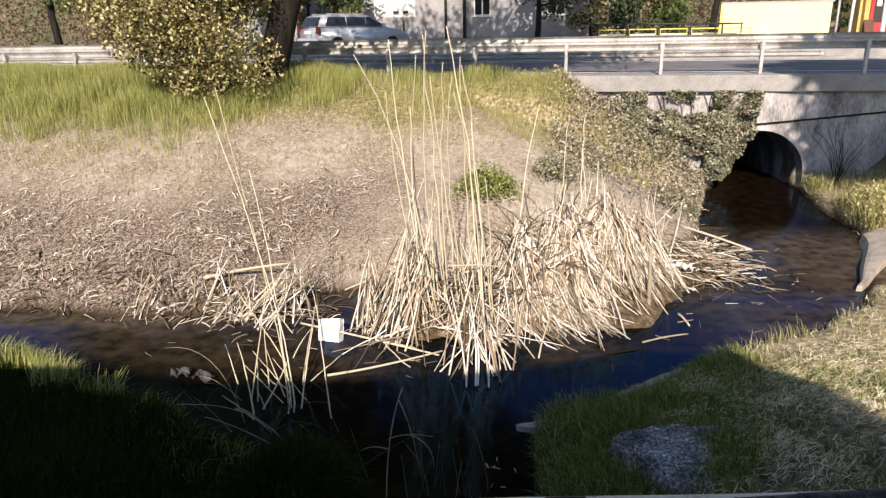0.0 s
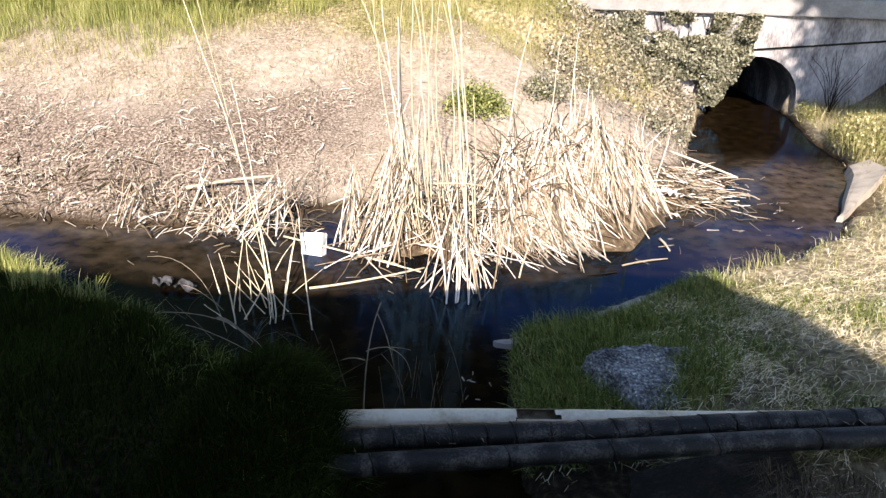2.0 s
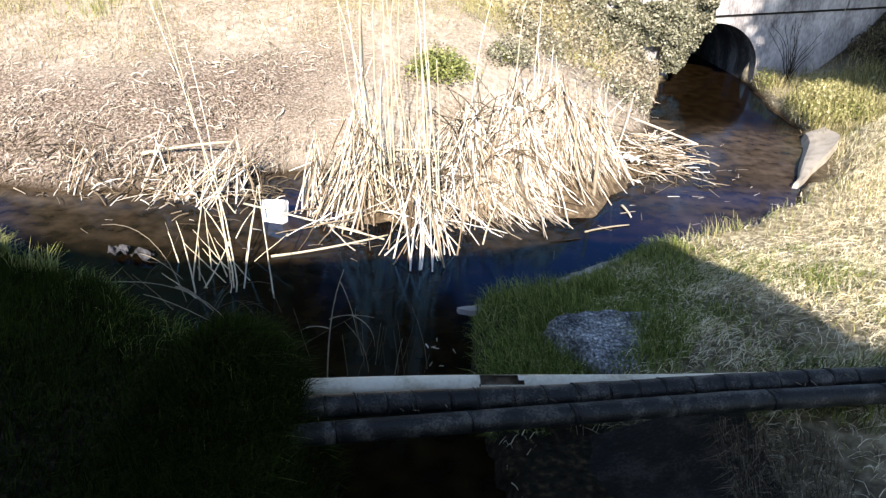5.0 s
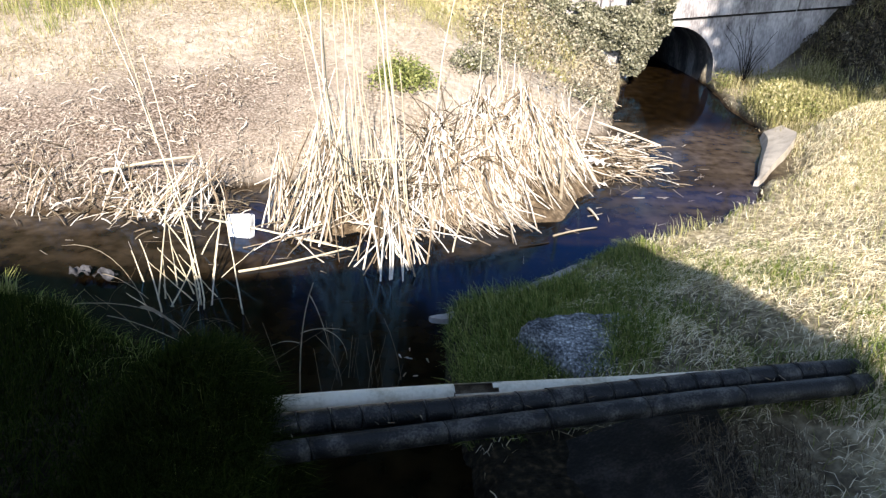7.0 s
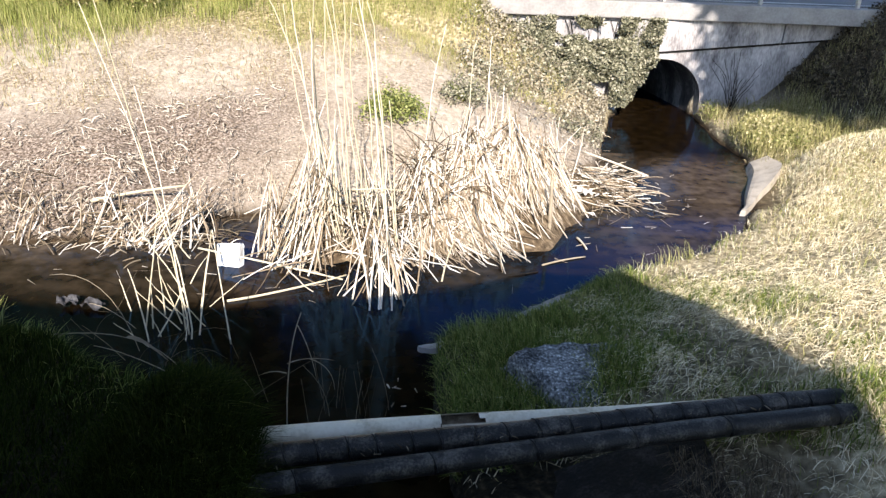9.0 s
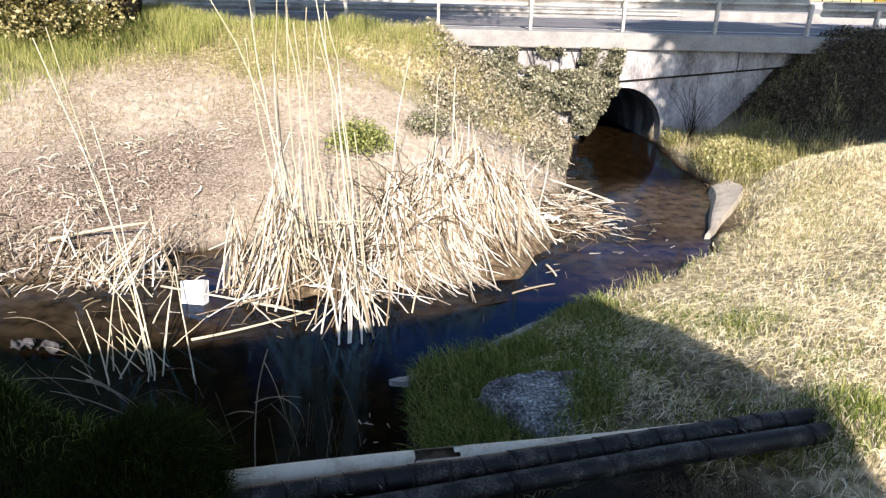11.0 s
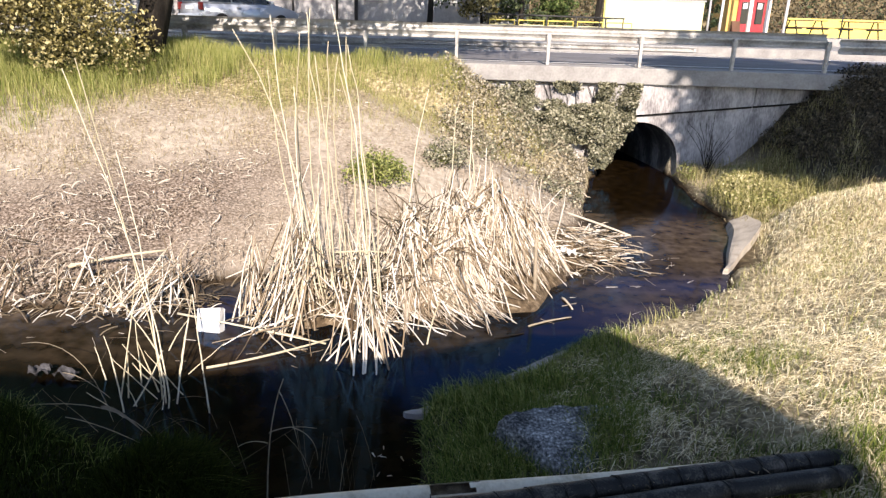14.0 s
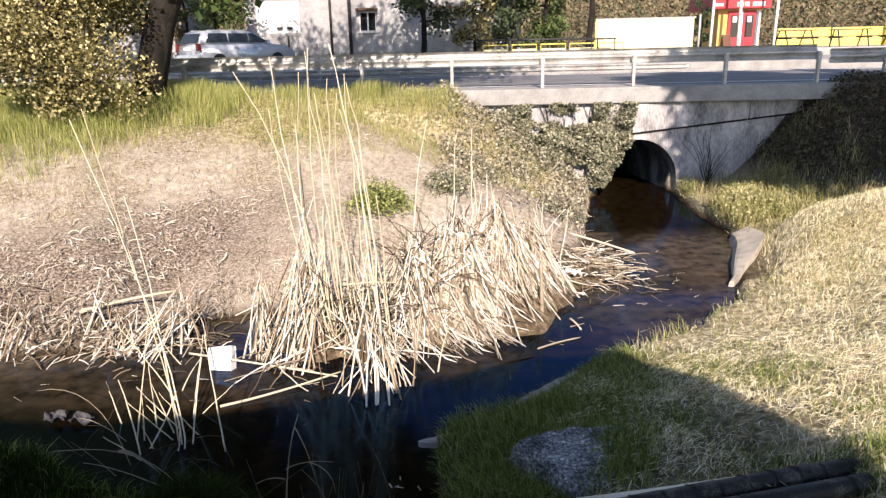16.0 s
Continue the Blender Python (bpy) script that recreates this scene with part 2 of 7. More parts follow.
def raw(name, verts, faces, material, parent=None, label="", smooth=False):
    """One mesh from arrays of vertices and triangles or quads."""
    verts, faces = np.asarray(verts, np.float32), np.asarray(faces, np.int32)
    me = bpy.data.meshes.new(name)
    k = faces.shape[1]
    me.vertices.add(len(verts)), me.loops.add(faces.size), me.polygons.add(len(faces))
    me.vertices.foreach_set("co", verts.ravel())
    me.loops.foreach_set("vertex_index", faces.ravel())
    me.polygons.foreach_set("loop_start", np.arange(0, faces.size, k, dtype=np.int32))
    me.update(calc_edges=True)
    me.validate()
    if smooth:
        me.shade_smooth()
    return link_mesh(name, me, material, parent, label)


def thing(name, place=(0, 0, 0)):
    e = new(name)
    e.location = place
    e.empty_display_size = 0.1
    return e


def box(bm, x0, x1, y0, y1, z0, z1, bevel=0.0):
    r = bmesh.ops.create_cube(bm, size=1.0)
    for v in r["verts"]:
        v.co = Vector((x0 + (v.co.x + 0.5) * (x1 - x0), y0 + (v.co.y + 0.5) * (y1 - y0), z0 + (v.co.z + 0.5) * (z1 - z0)))
    if bevel:
        es = list({e for v in r["verts"] for e in v.link_edges})
        bmesh.ops.bevel(bm, geom=es, offset=bevel, segments=2, affect="EDGES", profile=0.5)
    return bm


def boxbm(*a, bevel=0.0):
    return box(bmesh.new(), *a, bevel=bevel)


def tube_arrays(path, radii, sides=6, cap=True):
    """Vertices and quads of a tube along a path."""
    path = np.asarray(path, float)
    n = len(path)
    radii = np.broadcast_to(np.asarray(radii, float), (n,))
    tang = np.gradient(path, axis=0)
    tang /= np.linalg.norm(tang, axis=1, keepdims=True) + 1e-9
    ref = np.array([0.31, 0.17, 0.93]) if abs(tang[:, 2]).mean() < 0.8 else np.array([0.9, 0.4, 0.1])
    a = np.cross(tang, ref)
    a /= np.linalg.norm(a, axis=1, keepdims=True) + 1e-9
    b = np.cross(tang, a)
    ang = np.linspace(0, 2 * np.pi, sides, endpoint=False)
    ring = a[:, None] * np.cos(ang)[None, :, None] + b[:, None] * np.sin(ang)[None, :, None]
    v = (path[:, None] + ring * radii[:, None, None]).reshape(-1, 3)
    i = np.arange(n - 1)[:, None] * sides + np.arange(sides)[None]
    j = np.arange(n - 1)[:, None] * sides + (np.arange(sides)[None] + 1) % sides
    f = np.stack([i, j, j + sides, i + sides], -1).reshape(-1, 4)
    if cap:
        c0, c1 = len(v), len(v) + 1
        v = np.vstack([v, path[0], path[-1]])
        k = np.arange(sides)
        k2 = (k + 1) % sides
        tri0 = np.stack([k2, k, np.full(sides, c0)], -1)
        o = (n - 1) * sides
        tri1 = np.stack([o + k, o + k2, np.full(sides, c1)], -1)
        return v, f, np.vstack([tri0, tri1])
    return v, f, np.empty((0, 3), int)


def tube(name, path, radii, material, parent=None, label="", sides=8, smooth=True):
    v, q, t = tube_arrays(path, radii, sides)
    me = bpy.data.meshes.new(name)
    me.from_pydata(v.tolist(), [], q.tolist() + t.tolist())
    me.update()
    if smooth:
        me.shade_smooth()
    return link_mesh(name, me, material, parent, label)


def tubes(name, paths, radii, material, parent=None, label="", sides=4):
    """Many thin stems joined into one mesh; all paths have the same number of points."""
    paths = np.asarray(paths, float)
    m, n, _ = paths.shape
    radii = np.broadcast_to(np.asarray(radii, float), (m, n))
    tang = np.gradient(paths, axis=1)
    tang /= np.linalg.norm(tang, axis=2, keepdims=True) + 1e-9
    a = np.cross(tang, np.array([0.62, 0.55, 0.56]))
    a /= np.linalg.norm(a, axis=2, keepdims=True) + 1e-9
    b = np.cross(tang, a)
    ang = np.linspace(0, 2 * np.pi, sides, endpoint=False)
    v = paths[:, :, None] + (a[:, :, None] * np.cos(ang)[:, None] + b[:, :, None] * np.sin(ang)[:, None]) * radii[:, :, None, None]
    i = np.arange(n - 1)[:, None] * sides + np.arange(sides)[None]
    j = np.arange(n - 1)[:, None] * sides + (np.arange(sides)[None] + 1) % sides
    f = np.stack([i, j, j + sides, i + sides], -1).reshape(-1, 4)
    f = (f[None] + (np.arange(m) * n * sides)[:, None, None]).reshape(-1, 4)
    return raw(name, v.reshape(-1, 3), f, material, parent, label)


def blades(name, base, height, lean, width, material, parent=None, label="", droop=0.35):
    """Grass: one tapering, bent ribbon of three triangles for each base point. lean: horizontal offset of the tips (n x 2)."""
    n = len(base)
    height = np.broadcast_to(height, (n,))[:, None]
    width = np.broadcast_to(width, (n,))[:, None]
    turn = rng.uniform(0, 2 * np.pi, n)
    side = np.stack([np.cos(turn), np.sin(turn), np.zeros(n)], 1) * width * 0.5
    lean3 = np.c_[lean, np.zeros(n)]
    mid = base + lean3 * 0.35 + np.array([0, 0, 1.0]) * height * 0.6
    tip = base + lean3 + np.array([0, 0, 1.0]) * height * (1 - droop * np.clip(np.linalg.norm(lean, axis=1, keepdims=True) / (height + 1e-6), 0, 1))
    v = np.stack([base - side, base + side, mid - side * 0.75, mid + side * 0.75, tip], 1).reshape(-1, 3)
    o = (np.arange(n) * 5)[:, None, None]
    f = (np.array([[0, 1, 3], [0, 3, 2], [2, 3, 4]])[None] + o).reshape(-1, 3)
    return raw(name, v, f, material, parent, label)


def leaves(name, pts, size, material, parent=None, label="", up=0.3):
    """A leaf of two triangles, folded along its rib, at each point, turned at random."""
    n = len(pts)
    size = np.broadcast_to(size, (n,))[:, None]
    d = rng.normal(size=(n, 3))
    d /= np.linalg.norm(d, axis=1, keepdims=True)
    nn = rng.normal(size=(n, 3)) + np.array([0, -0.2, up])
    s = np.cross(d, nn)
    s /= np.linalg.norm(s, axis=1, keepdims=True) + 1e-9
    fold = np.cross(s, d) * size * 0.18
    p0, p1 = pts - d * size * 0.5, pts + d * size * 0.5
    v = np.stack([p0, pts + s * size * 0.36 + fold, p1, pts - s * size * 0.36 + fold], 1).reshape(-1, 3)
    o = (np.arange(n) * 4)[:, None, None]
    f = (np.array([[0, 1, 2], [0, 2, 3]])[None] + o).reshape(-1, 3)
    return raw(name, v, f, material, parent, label)


def strips(name, paths, width, material, parent=None, label=""):
    """Flat dead leaves: ribbons along paths that all have the same number of points."""
    paths = np.asarray(paths, float)
    m, n, _ = paths.shape
    tang = np.gradient(paths, axis=1)
    side = np.cross(tang, rng.normal(size=(m, 1, 3)))
    side /= np.linalg.norm(side, axis=2, keepdims=True) + 1e-9
    taper = np.interp(np.linspace(0, 1, n), [0, 0.2, 0.4, 0.6, 0.8, 1], [0.7, 1.0, 1.0, 0.9, 0.7, 0.15])
    w = (np.asarray(width)[:, None] * taper[None])[:, :, None] * 0.5
    v = np.stack([paths - side * w, paths + side * w], 2).reshape(-1, 3)
    i = np.arange(n - 1) * 2
    f = np.stack([i, i + 1, i + 3, i + 2], -1)
    f = (f[None] + (np.arange(m) * n * 2)[:, None, None]).reshape(-1, 4)
    return raw(name, v, f, material, parent, label)
# ---------------- the lie of the land ----------------
WATER_EDGE = (  # corner x, y and the bank that the next stretch belongs to: L far bank, R right bank, N near bank
    (-16, 7.3, "L"), (-5.0, 7.3, "L"), (-4.3, 7.5, "L"), (-3.6, 7.75, "L"), (-3.35, 8.3, "L"), (-2.6, 8.6, "L"), (-1.2, 8.9, "L"), (0.2, 9.5, "L"),
    (1.5, 10.6, "L"), (2.3, 11.6, "L"), (2.5, 12.8, "L"), (3.0, 15.4, "L"), (3.3, 16.0, "L"), (3.3, 22.0, "R"), (5.0, 22.0, "R"), (5.0, 15.5, "R"),
    (4.85, 13.9, "R"), (5.0, 12.6, "R"), (4.8, 11.7, "R"), (4.08, 9.6, "R"), (3.65, 8.65, "R"), (2.95, 7.9, "R"), (2.2, 7.38, "R"), (1.42, 6.78, "R"),
    (0.72, 6.0, "R"), (-0.06, 5.55, "R"), (-0.06, 5.1, "R"), (0.0, 4.6, "R"), (0.15, 3.9, "R"), (0.35, 3.3, "R"), (0.45, -4, "N"), (-0.55, -4, "N"),
    (-0.62, 2.9, "N"), (-0.76, 3.35, "N"), (-0.96, 3.66, "N"), (-1.3, 3.92, "N"), (-1.8, 4.17, "N"), (-2.4, 4.48, "N"), (-3.0, 4.82, "N"), (-3.6, 5.15, "N"), (-4.4, 5.5, "N"), (-5.2, 5.7, "N"), (-16, 5.75, "L"))
ROAD_Z = 2.42


def smooth(t):
    t = np.clip(t, 0, 1)
    return t * t * (3 - 2 * t)


def lumps(x, y, f, seed):
    """Cheap smooth unevenness from a few sine waves."""
    r = np.random.default_rng(seed)
    out = np.zeros_like(x)
    for _ in range(7):
        a, k, p = r.uniform(0, 6.28), f * r.uniform(0.6, 2.2), r.uniform(0, 6.28)
        out += np.sin((np.cos(a) * x + np.sin(a) * y) * k + p) / 7
    return out


def land(x, y):
    """Height of the ground, and which bank it is on (0 far, 1 right, 2 near)."""
    x, y = np.asarray(x, float), np.asarray(y, float)
    best = np.full(x.shape, 1e9)
    bank = np.zeros(x.shape, int)
    inside = np.zeros(x.shape, bool)
    n = len(WATER_EDGE)
    for k in range(n):
        ax, ay, lab = WATER_EDGE[k]
        bx, by, _ = WATER_EDGE[(k + 1) % n]
        ux, uy = bx - ax, by - ay
        s = np.clip(((x - ax) * ux + (y - ay) * uy) / (ux * ux + uy * uy), 0, 1)
        d = np.hypot(x - ax - s * ux, y - ay - s * uy)
        near = d < best
        best = np.where(near, d, best)
        bank = np.where(near, "LRN".index(lab), bank)
        cross = ((ay > y) != (by > y)) & (x < (bx - ax) * (y - ay) / ((by - ay) if by != ay else 1e-9) + ax)
        inside ^= cross
    # regions far from the water, by side
    bank = np.where((y > 17) & (x < 3.3), 0, np.where((y > 12) & (x > 4.2), 1, bank))
    bank = np.where((y < 6.0) & (x < -0.9) & ~inside, 2, bank)
    d = best + 0.10 * lumps(x, y, 5.0, 3)
    d = np.maximum(d, 0.0)
    zl = 0.04 * smooth(d / 0.1) + 2.36 * (1 - (1 - np.clip(d / 7.0, 0, 1)) ** 1.45) + 0.05 * lumps(x, y, 1.3, 1) * smooth(d)
    zl = np.maximum(zl, smooth((y - 12.8) / 2.7) * np.clip(2.05 - 0.69 * (x - 0.3), 0.1, 2.36))
    zr = (0.16 - 0.13 * smooth((y - 9.3) / 0.4) * (1 - smooth((y - 11.9) / 0.3))) * smooth(d / 0.12) + 0.72 * smooth(d / 3.2) * (1 - 0.7 * smooth((y - 10.8) / 1.6)) + 0.25 * smooth((d - 2) / 6) + 0.05 * lumps(x, y, 1.6, 2) * smooth(d)
    zr = zr + 0.19 * np.exp(-((x - 2.66) / 0.30) ** 2 - ((y - 3.82) / 0.36) ** 2)
    zr = zr + 0.50 * smooth((d - 0.30) / 0.95) * smooth((y - 8.8) / 1.6) * (1 - smooth((y - 11.2) / 1.1))
    emb = smooth((y - 12.9) / 3.0) * smooth((x - 5.9) / 3.1)
    zr = zr * (1 - emb) + 2.40 * emb
    zn = 0.10 * smooth(d / 0.12) + (0.50 - 0.26 * smooth((-2.7 - x) / 1.3) + 0.22 * smooth((x + 2.0) / 0.9)) * smooth(d / (0.38 + 0.16 * smooth((x + 1.5) / 0.5) - 0.30 * smooth((3.55 - y) / 0.35))) + (0.60 - 0.25 * smooth((-2.7 - x) / 1.3)) * smooth((d - 0.3) / 2.6) + 0.05 * lumps(x, y, 2.0, 5) * smooth(d)
    zn = zn + 0.34 * np.exp(-((x + 1.20) / 0.36) ** 2 - ((y - 3.0) / 0.36) ** 2)
    z = np.choose(bank, [zl, zr, zn])
    z = z + 0.012 * lumps(x, y, 14.0, 9)
    up = smooth((y - 16.15) / 0.2)
    z = np.where(inside, -0.45 * smooth(best / 0.5) - 0.02, z * (1 - up) + (ROAD_Z - 0.06) * up)
    z = np.where((y > 16.0) & (best < 0.15) & ~inside, np.minimum(z, -0.02 + best * 14), z)
    return z, bank, np.where(inside, -best, best)


# ---------------- ground, water, road ----------------
def axis(fine0, fine1, step, far, ratio=1.35):
    core = np.arange(fine0, fine1 + step / 2, step)
    out, s, p = [], step, fine1
    while p < far:
        s *= ratio
        p += s
        out.append(p)
    low, s, p = [], step, fine0
    while p > -far:
        s *= ratio
        p -= s
        low.append(p)
    return np.concatenate([low[::-1], core, out])


gx, gy = axis(-11.0, 11.0, 0.085, 900), axis(-1.5, 16.3, 0.085, 900)
X, Y = np.meshgrid(gx, gy)
Z, BANK, DIST = land(X, Y)
nx, ny = len(gx), len(gy)
q = (np.arange(ny - 1)[:, None] * nx + np.arange(nx - 1)[None])
quads = np.stack([q, q + 1, q + nx + 1, q + nx], -1).reshape(-1, 4)
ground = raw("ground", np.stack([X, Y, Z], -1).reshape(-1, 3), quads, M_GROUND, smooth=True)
tagged(ground, "dry litter-strewn stream banks with grassy tops", "ground", kind="structure")
turf = np.where(BANK == 0, smooth((Z - 1.75 + 0.25 * lumps(X, Y, 1.1, 21)) / 0.35), np.where(BANK == 1, 0.75, 1.0))
turf = np.where(BANK == 0, np.maximum(turf, 0.8 * smooth((Y - 13.3 + 0.5 * lumps(X, Y, 1.4, 34)) / 1.2)), turf)
turf = np.where((BANK == 1) & (Y > 11.5), 0.45 + 0.3 * lumps(X, Y, 2.0, 22), turf)
turf = np.where(Y > 24.5, 0.1, turf)
ta = ground.data.attributes.new("turf", "FLOAT", "POINT")
ta.data.foreach_set("value", np.clip(turf, 0, 1).astype(np.float32).ravel())

litter = np.where(BANK == 0, smooth((-1.6 - X + 0.8 * lumps(X, Y, 1.0, 27)) / 2.2) * (1 - smooth((Z - 0.7 - 0.3 * lumps(X, Y, 1.3, 28)) / 0.6)), 0.0)
# Mask for shade painted into the soil: near bank, pipe side, embankment.
shade_dark = np.where(BANK == 2, 1.0, np.where(BANK == 1, np.maximum(0.85 * smooth((Y - 12.9 + 0.4 * lumps(X, Y, 2.0, 36)) / 0.8) * smooth((X - 6.2 + 0.4 * lumps(X, Y, 2.0, 35)) / 0.8) + 0.75 * smooth((3.45 - Y + 0.3 * lumps(X, Y, 3.0, 38)) / 0.7) * smooth((2.5 - X + 0.4 * lumps(X, Y, 2.5, 37)) / 0.8), smooth((3.7 - Y) / 0.4) * smooth((1.5 - X) / 0.4) + 0.40 * smooth((1.1 - DIST + 0.4 * lumps(X, Y, 3.0, 44)) / 0.5) * smooth((7.3 - Y) / 0.6) + 0.62 * smooth((2.75 - X + 0.5 * lumps(X, Y, 4.0, 39)) / 0.8) * smooth((6.6 - Y) / 0.8)), 0.0))
tc = ground.data.attributes.new("shade_dark", "FLOAT", "POINT")
tc.data.foreach_set("value", np.clip(shade_dark, 0, 1).astype(np.float32).ravel())
tb = ground.data.attributes.new("litter", "FLOAT", "POINT")
tb.data.foreach_set("value", np.clip(litter, 0, 1).astype(np.float32).ravel())

wx, wy = np.arange(-20, 6.1, 0.15), np.arange(-6, 23.1, 0.15)
WX, WY = np.meshgrid(wx, wy)
q = (np.arange(len(wy) - 1)[:, None] * len(wx) + np.arange(len(wx) - 1)[None])
water = raw("water", np.stack([WX, WY, 0 * WX], -1).reshape(-1, 3), np.stack([q, q + 1, q + len(wx) + 1, q + len(wx)], -1).reshape(-1, 4), M_WATER)
wbank, wd = land(WX, WY)[1:]
shallow_lit = np.where(wbank == 0, 1 - smooth((-wd - 0.05) / (0.75 + 0.4 * lumps(WX, WY, 2.2, 62))), 0.0) * np.where(WY > 12.6, 0.10, 1.0)
# Next two: brown of sunlit water beyond the shade edge, painted in.
shallow_lit = np.maximum(shallow_lit, 0.85 * smooth(0.6 + 1.3 * lumps(WX, WY, 1.1, 63)) * smooth((WX + 0.6) / 0.9) * smooth((WY - 6.6) / 0.9) * (1 - smooth((WY - 11.6) / 1.4)))
shallow_lit = np.maximum(shallow_lit, 0.32 * smooth((-1.2 - WX) / 1.0) * smooth((WY - 5.9) / 0.6))
td = water.data.attributes.new("shallow_lit", "FLOAT", "POINT")
td.data.foreach_set("value", np.clip(shallow_lit, 0, 1).astype(np.float32).ravel())
tagged(water, "still murky brown stream water reflecting the sky", "water", kind="structure")

road = part("road", boxbm(-300, 300, 16.42, 23.4, ROAD_Z - 0.14, ROAD_Z), M_ASPHALT)
tagged(road, "grey asphalt road with worn surface", "road", kind="structure")
M_LINE = mat("road paint", [(0.6, 0.6, 0.58), (0.75, 0.75, 0.73)], 4.0, 0.8)
for yy in (16.85, 22.9):
    tagged(part("road_marking", boxbm(-300, 300, yy, yy + 0.12, ROAD_Z, ROAD_Z + 0.004), M_LINE), "white painted line along the road edge", "road marking", kind="structure")
yard = part("pavement", boxbm(-300, 300, 24.3, 52, ROAD_Z - 0.1, ROAD_Z + 0.25), M_CONCRETE)
tagged(yard, "pale paved yard beyond the road", "pavement", kind="structure")
kerb_far = part("kerb", boxbm(-3.0, 8.2, 23.4, 23.75, ROAD_Z - 0.1, ROAD_Z + 0.07, bevel=0.02), M_CONCRETE)
tagged(kerb_far, "pale concrete kerb along the far side of the road", "kerb", kind="structure")

# ---------------- bridge ----------------
# Near black, for the shadow line painted in under the bridge beam.
M_SHADOWLINE = mat("beam shadow strip", [(0.012, 0.011, 0.010), (0.03, 0.027, 0.025)], 12.0, 0.9)
bridge = thing("bridge", (4, 16, 0))
tagged(bridge, "small concrete road bridge with an arched culvert over the stream", "bridge")


def under(ob, parent):
    ob.parent = parent
    ob.matrix_parent_inverse = Matrix.Translation(parent.location).inverted()
    return ob


under(part("deck_edge", boxbm(-0.15, 9.6, 15.72, 16.44, 2.07, 2.41, bevel=0.02), M_CONCRETE, label="pale concrete edge slab with a worn front"), bridge)

ARCH_X, ARCH_R, ARCH_Z = 4.15, 0.92, 0.33     # centre, radius and springing height of the vault


def arch_outline(n=20):
    a = np.linspace(0, np.pi, n)
    pts = [(ARCH_X + ARCH_R, -0.5)] + [(ARCH_X + ARCH_R * np.cos(t), ARCH_Z + ARCH_R * np.sin(t)) for t in a] + [(ARCH_X - ARCH_R, -0.5)]
    return pts


def face_wall(x0, x1, y_at, z0, z1, depth):
    """Wall with the arch cut through; y_at(x) gives its front."""
    bm = bmesh.new()
    arch = arch_outline()
    xs = sorted({x0, x1} | {p[0] for p in arch})
    rows = []
    for x in xs:
        inside = abs(x - ARCH_X) <= ARCH_R + 1e-6
        low = ARCH_Z + math.sqrt(max(0.0, ARCH_R ** 2 - (x - ARCH_X) ** 2)) if inside else z0
        rows.append((x, inside, low))

    def quad(a, b, c, d):
        bm.faces.new([bm.verts.new(p) for p in (a, b, c, d)])
    for (xa, ia, la), (xb, ib, lb) in zip(rows, rows[1:]):
        mid = abs((xa + xb) / 2 - ARCH_X) < ARCH_R
        a0, b0 = (la, lb) if mid else (z0, z0)
        ya, yb = y_at(xa), y_at(xb)
        quad((xa, ya, a0), (xb, yb, b0), (xb, yb, z1), (xa, ya, z1))
        quad((xa, ya, z1), (xb, yb, z1), (xb, yb + depth, z1), (xa, ya + depth, z1))
        quad((xa, ya + depth, a0), (xa, ya + depth, z1), (xb, yb + depth, z1), (xb, yb + depth, b0))
    bmesh.ops.remove_doubles(bm, verts=bm.verts[:], dist=1e-5)
    return bm


def skew(x):
    return 15.88 + 0.10 * max(0.0, x - 4.2)


under(part("abutment_wall", face_wall(-0.3, 10.0, skew, -0.6, 2.062, 0.5), M_RENDER, label="stained pale plastered wall round the arch"), bridge)
bm = bmesh.new()
for x0, x1 in ((3.4, 4.2), (4.2, 6.62), (6.65, 10.0)):
    prof = []
    for x in (x0, x1):
        zb = 1.41 + 0.094 * (x - 4.0)
        prof.append((x, skew(x) - 0.09, zb))
    (xa, ya, za), (xb, yb, zb) = prof
    vs = [bm.verts.new(p) for p in ((xa, ya, za), (xb, yb, zb), (xb, yb, 2.068), (xa, ya, 2.068), (xa, ya + 0.4, za), (xb, yb + 0.4, zb), (xb, yb + 0.4, 2.068), (xa, ya + 0.4, 2.068))]
    for f in ((0, 1, 2, 3), (4, 7, 6, 5), (0, 4, 5, 1), (3, 2, 6, 7), (0, 3, 7, 4), (1, 5, 6, 2)):
        bm.faces.new([vs[i] for i in f])
under(part("spandrel_beam", bm, M_RENDER, label="weathered beam under the deck with a vertical joint"), bridge)
# Black strip that paints the shadow line below the beam.
bm = bmesh.new()
for x0, x1 in ((3.4, 4.2), (4.2, 6.62), (6.65, 9.9)):
    za, zb = 1.41 + 0.094 * (x0 - 4.0), 1.41 + 0.094 * (x1 - 4.0)
    vs = [bm.verts.new(p) for p in ((x0, skew(x0) - 0.03, za - 0.05), (x1, skew(x1) - 0.03, zb - 0.05), (x1, skew(x1) - 0.03, zb - 0.002), (x0, skew(x0) - 0.03, za - 0.002),
                                    (x0, skew(x0) + 0.05, za - 0.05), (x1, skew(x1) + 0.05, zb - 0.05), (x1, skew(x1) + 0.05, zb - 0.002), (x0, skew(x0) + 0.05, za - 0.002))]
    for f in ((0, 1, 2, 3), (4, 7, 6, 5), (0, 4, 5, 1), (3, 2, 6, 7), (0, 3, 7, 4), (1, 5, 6, 2)):
        bm.faces.new([vs[i] for i in f])
under(part("bearing_joint", bm, M_SHADOWLINE, label="black strip put in for the shadow line under the beam"), bridge)
# barrel of the culvert
pts = arch_outline(24)
vv, ff = [], []
ys = np.linspace(15.9, 22.3, 14)
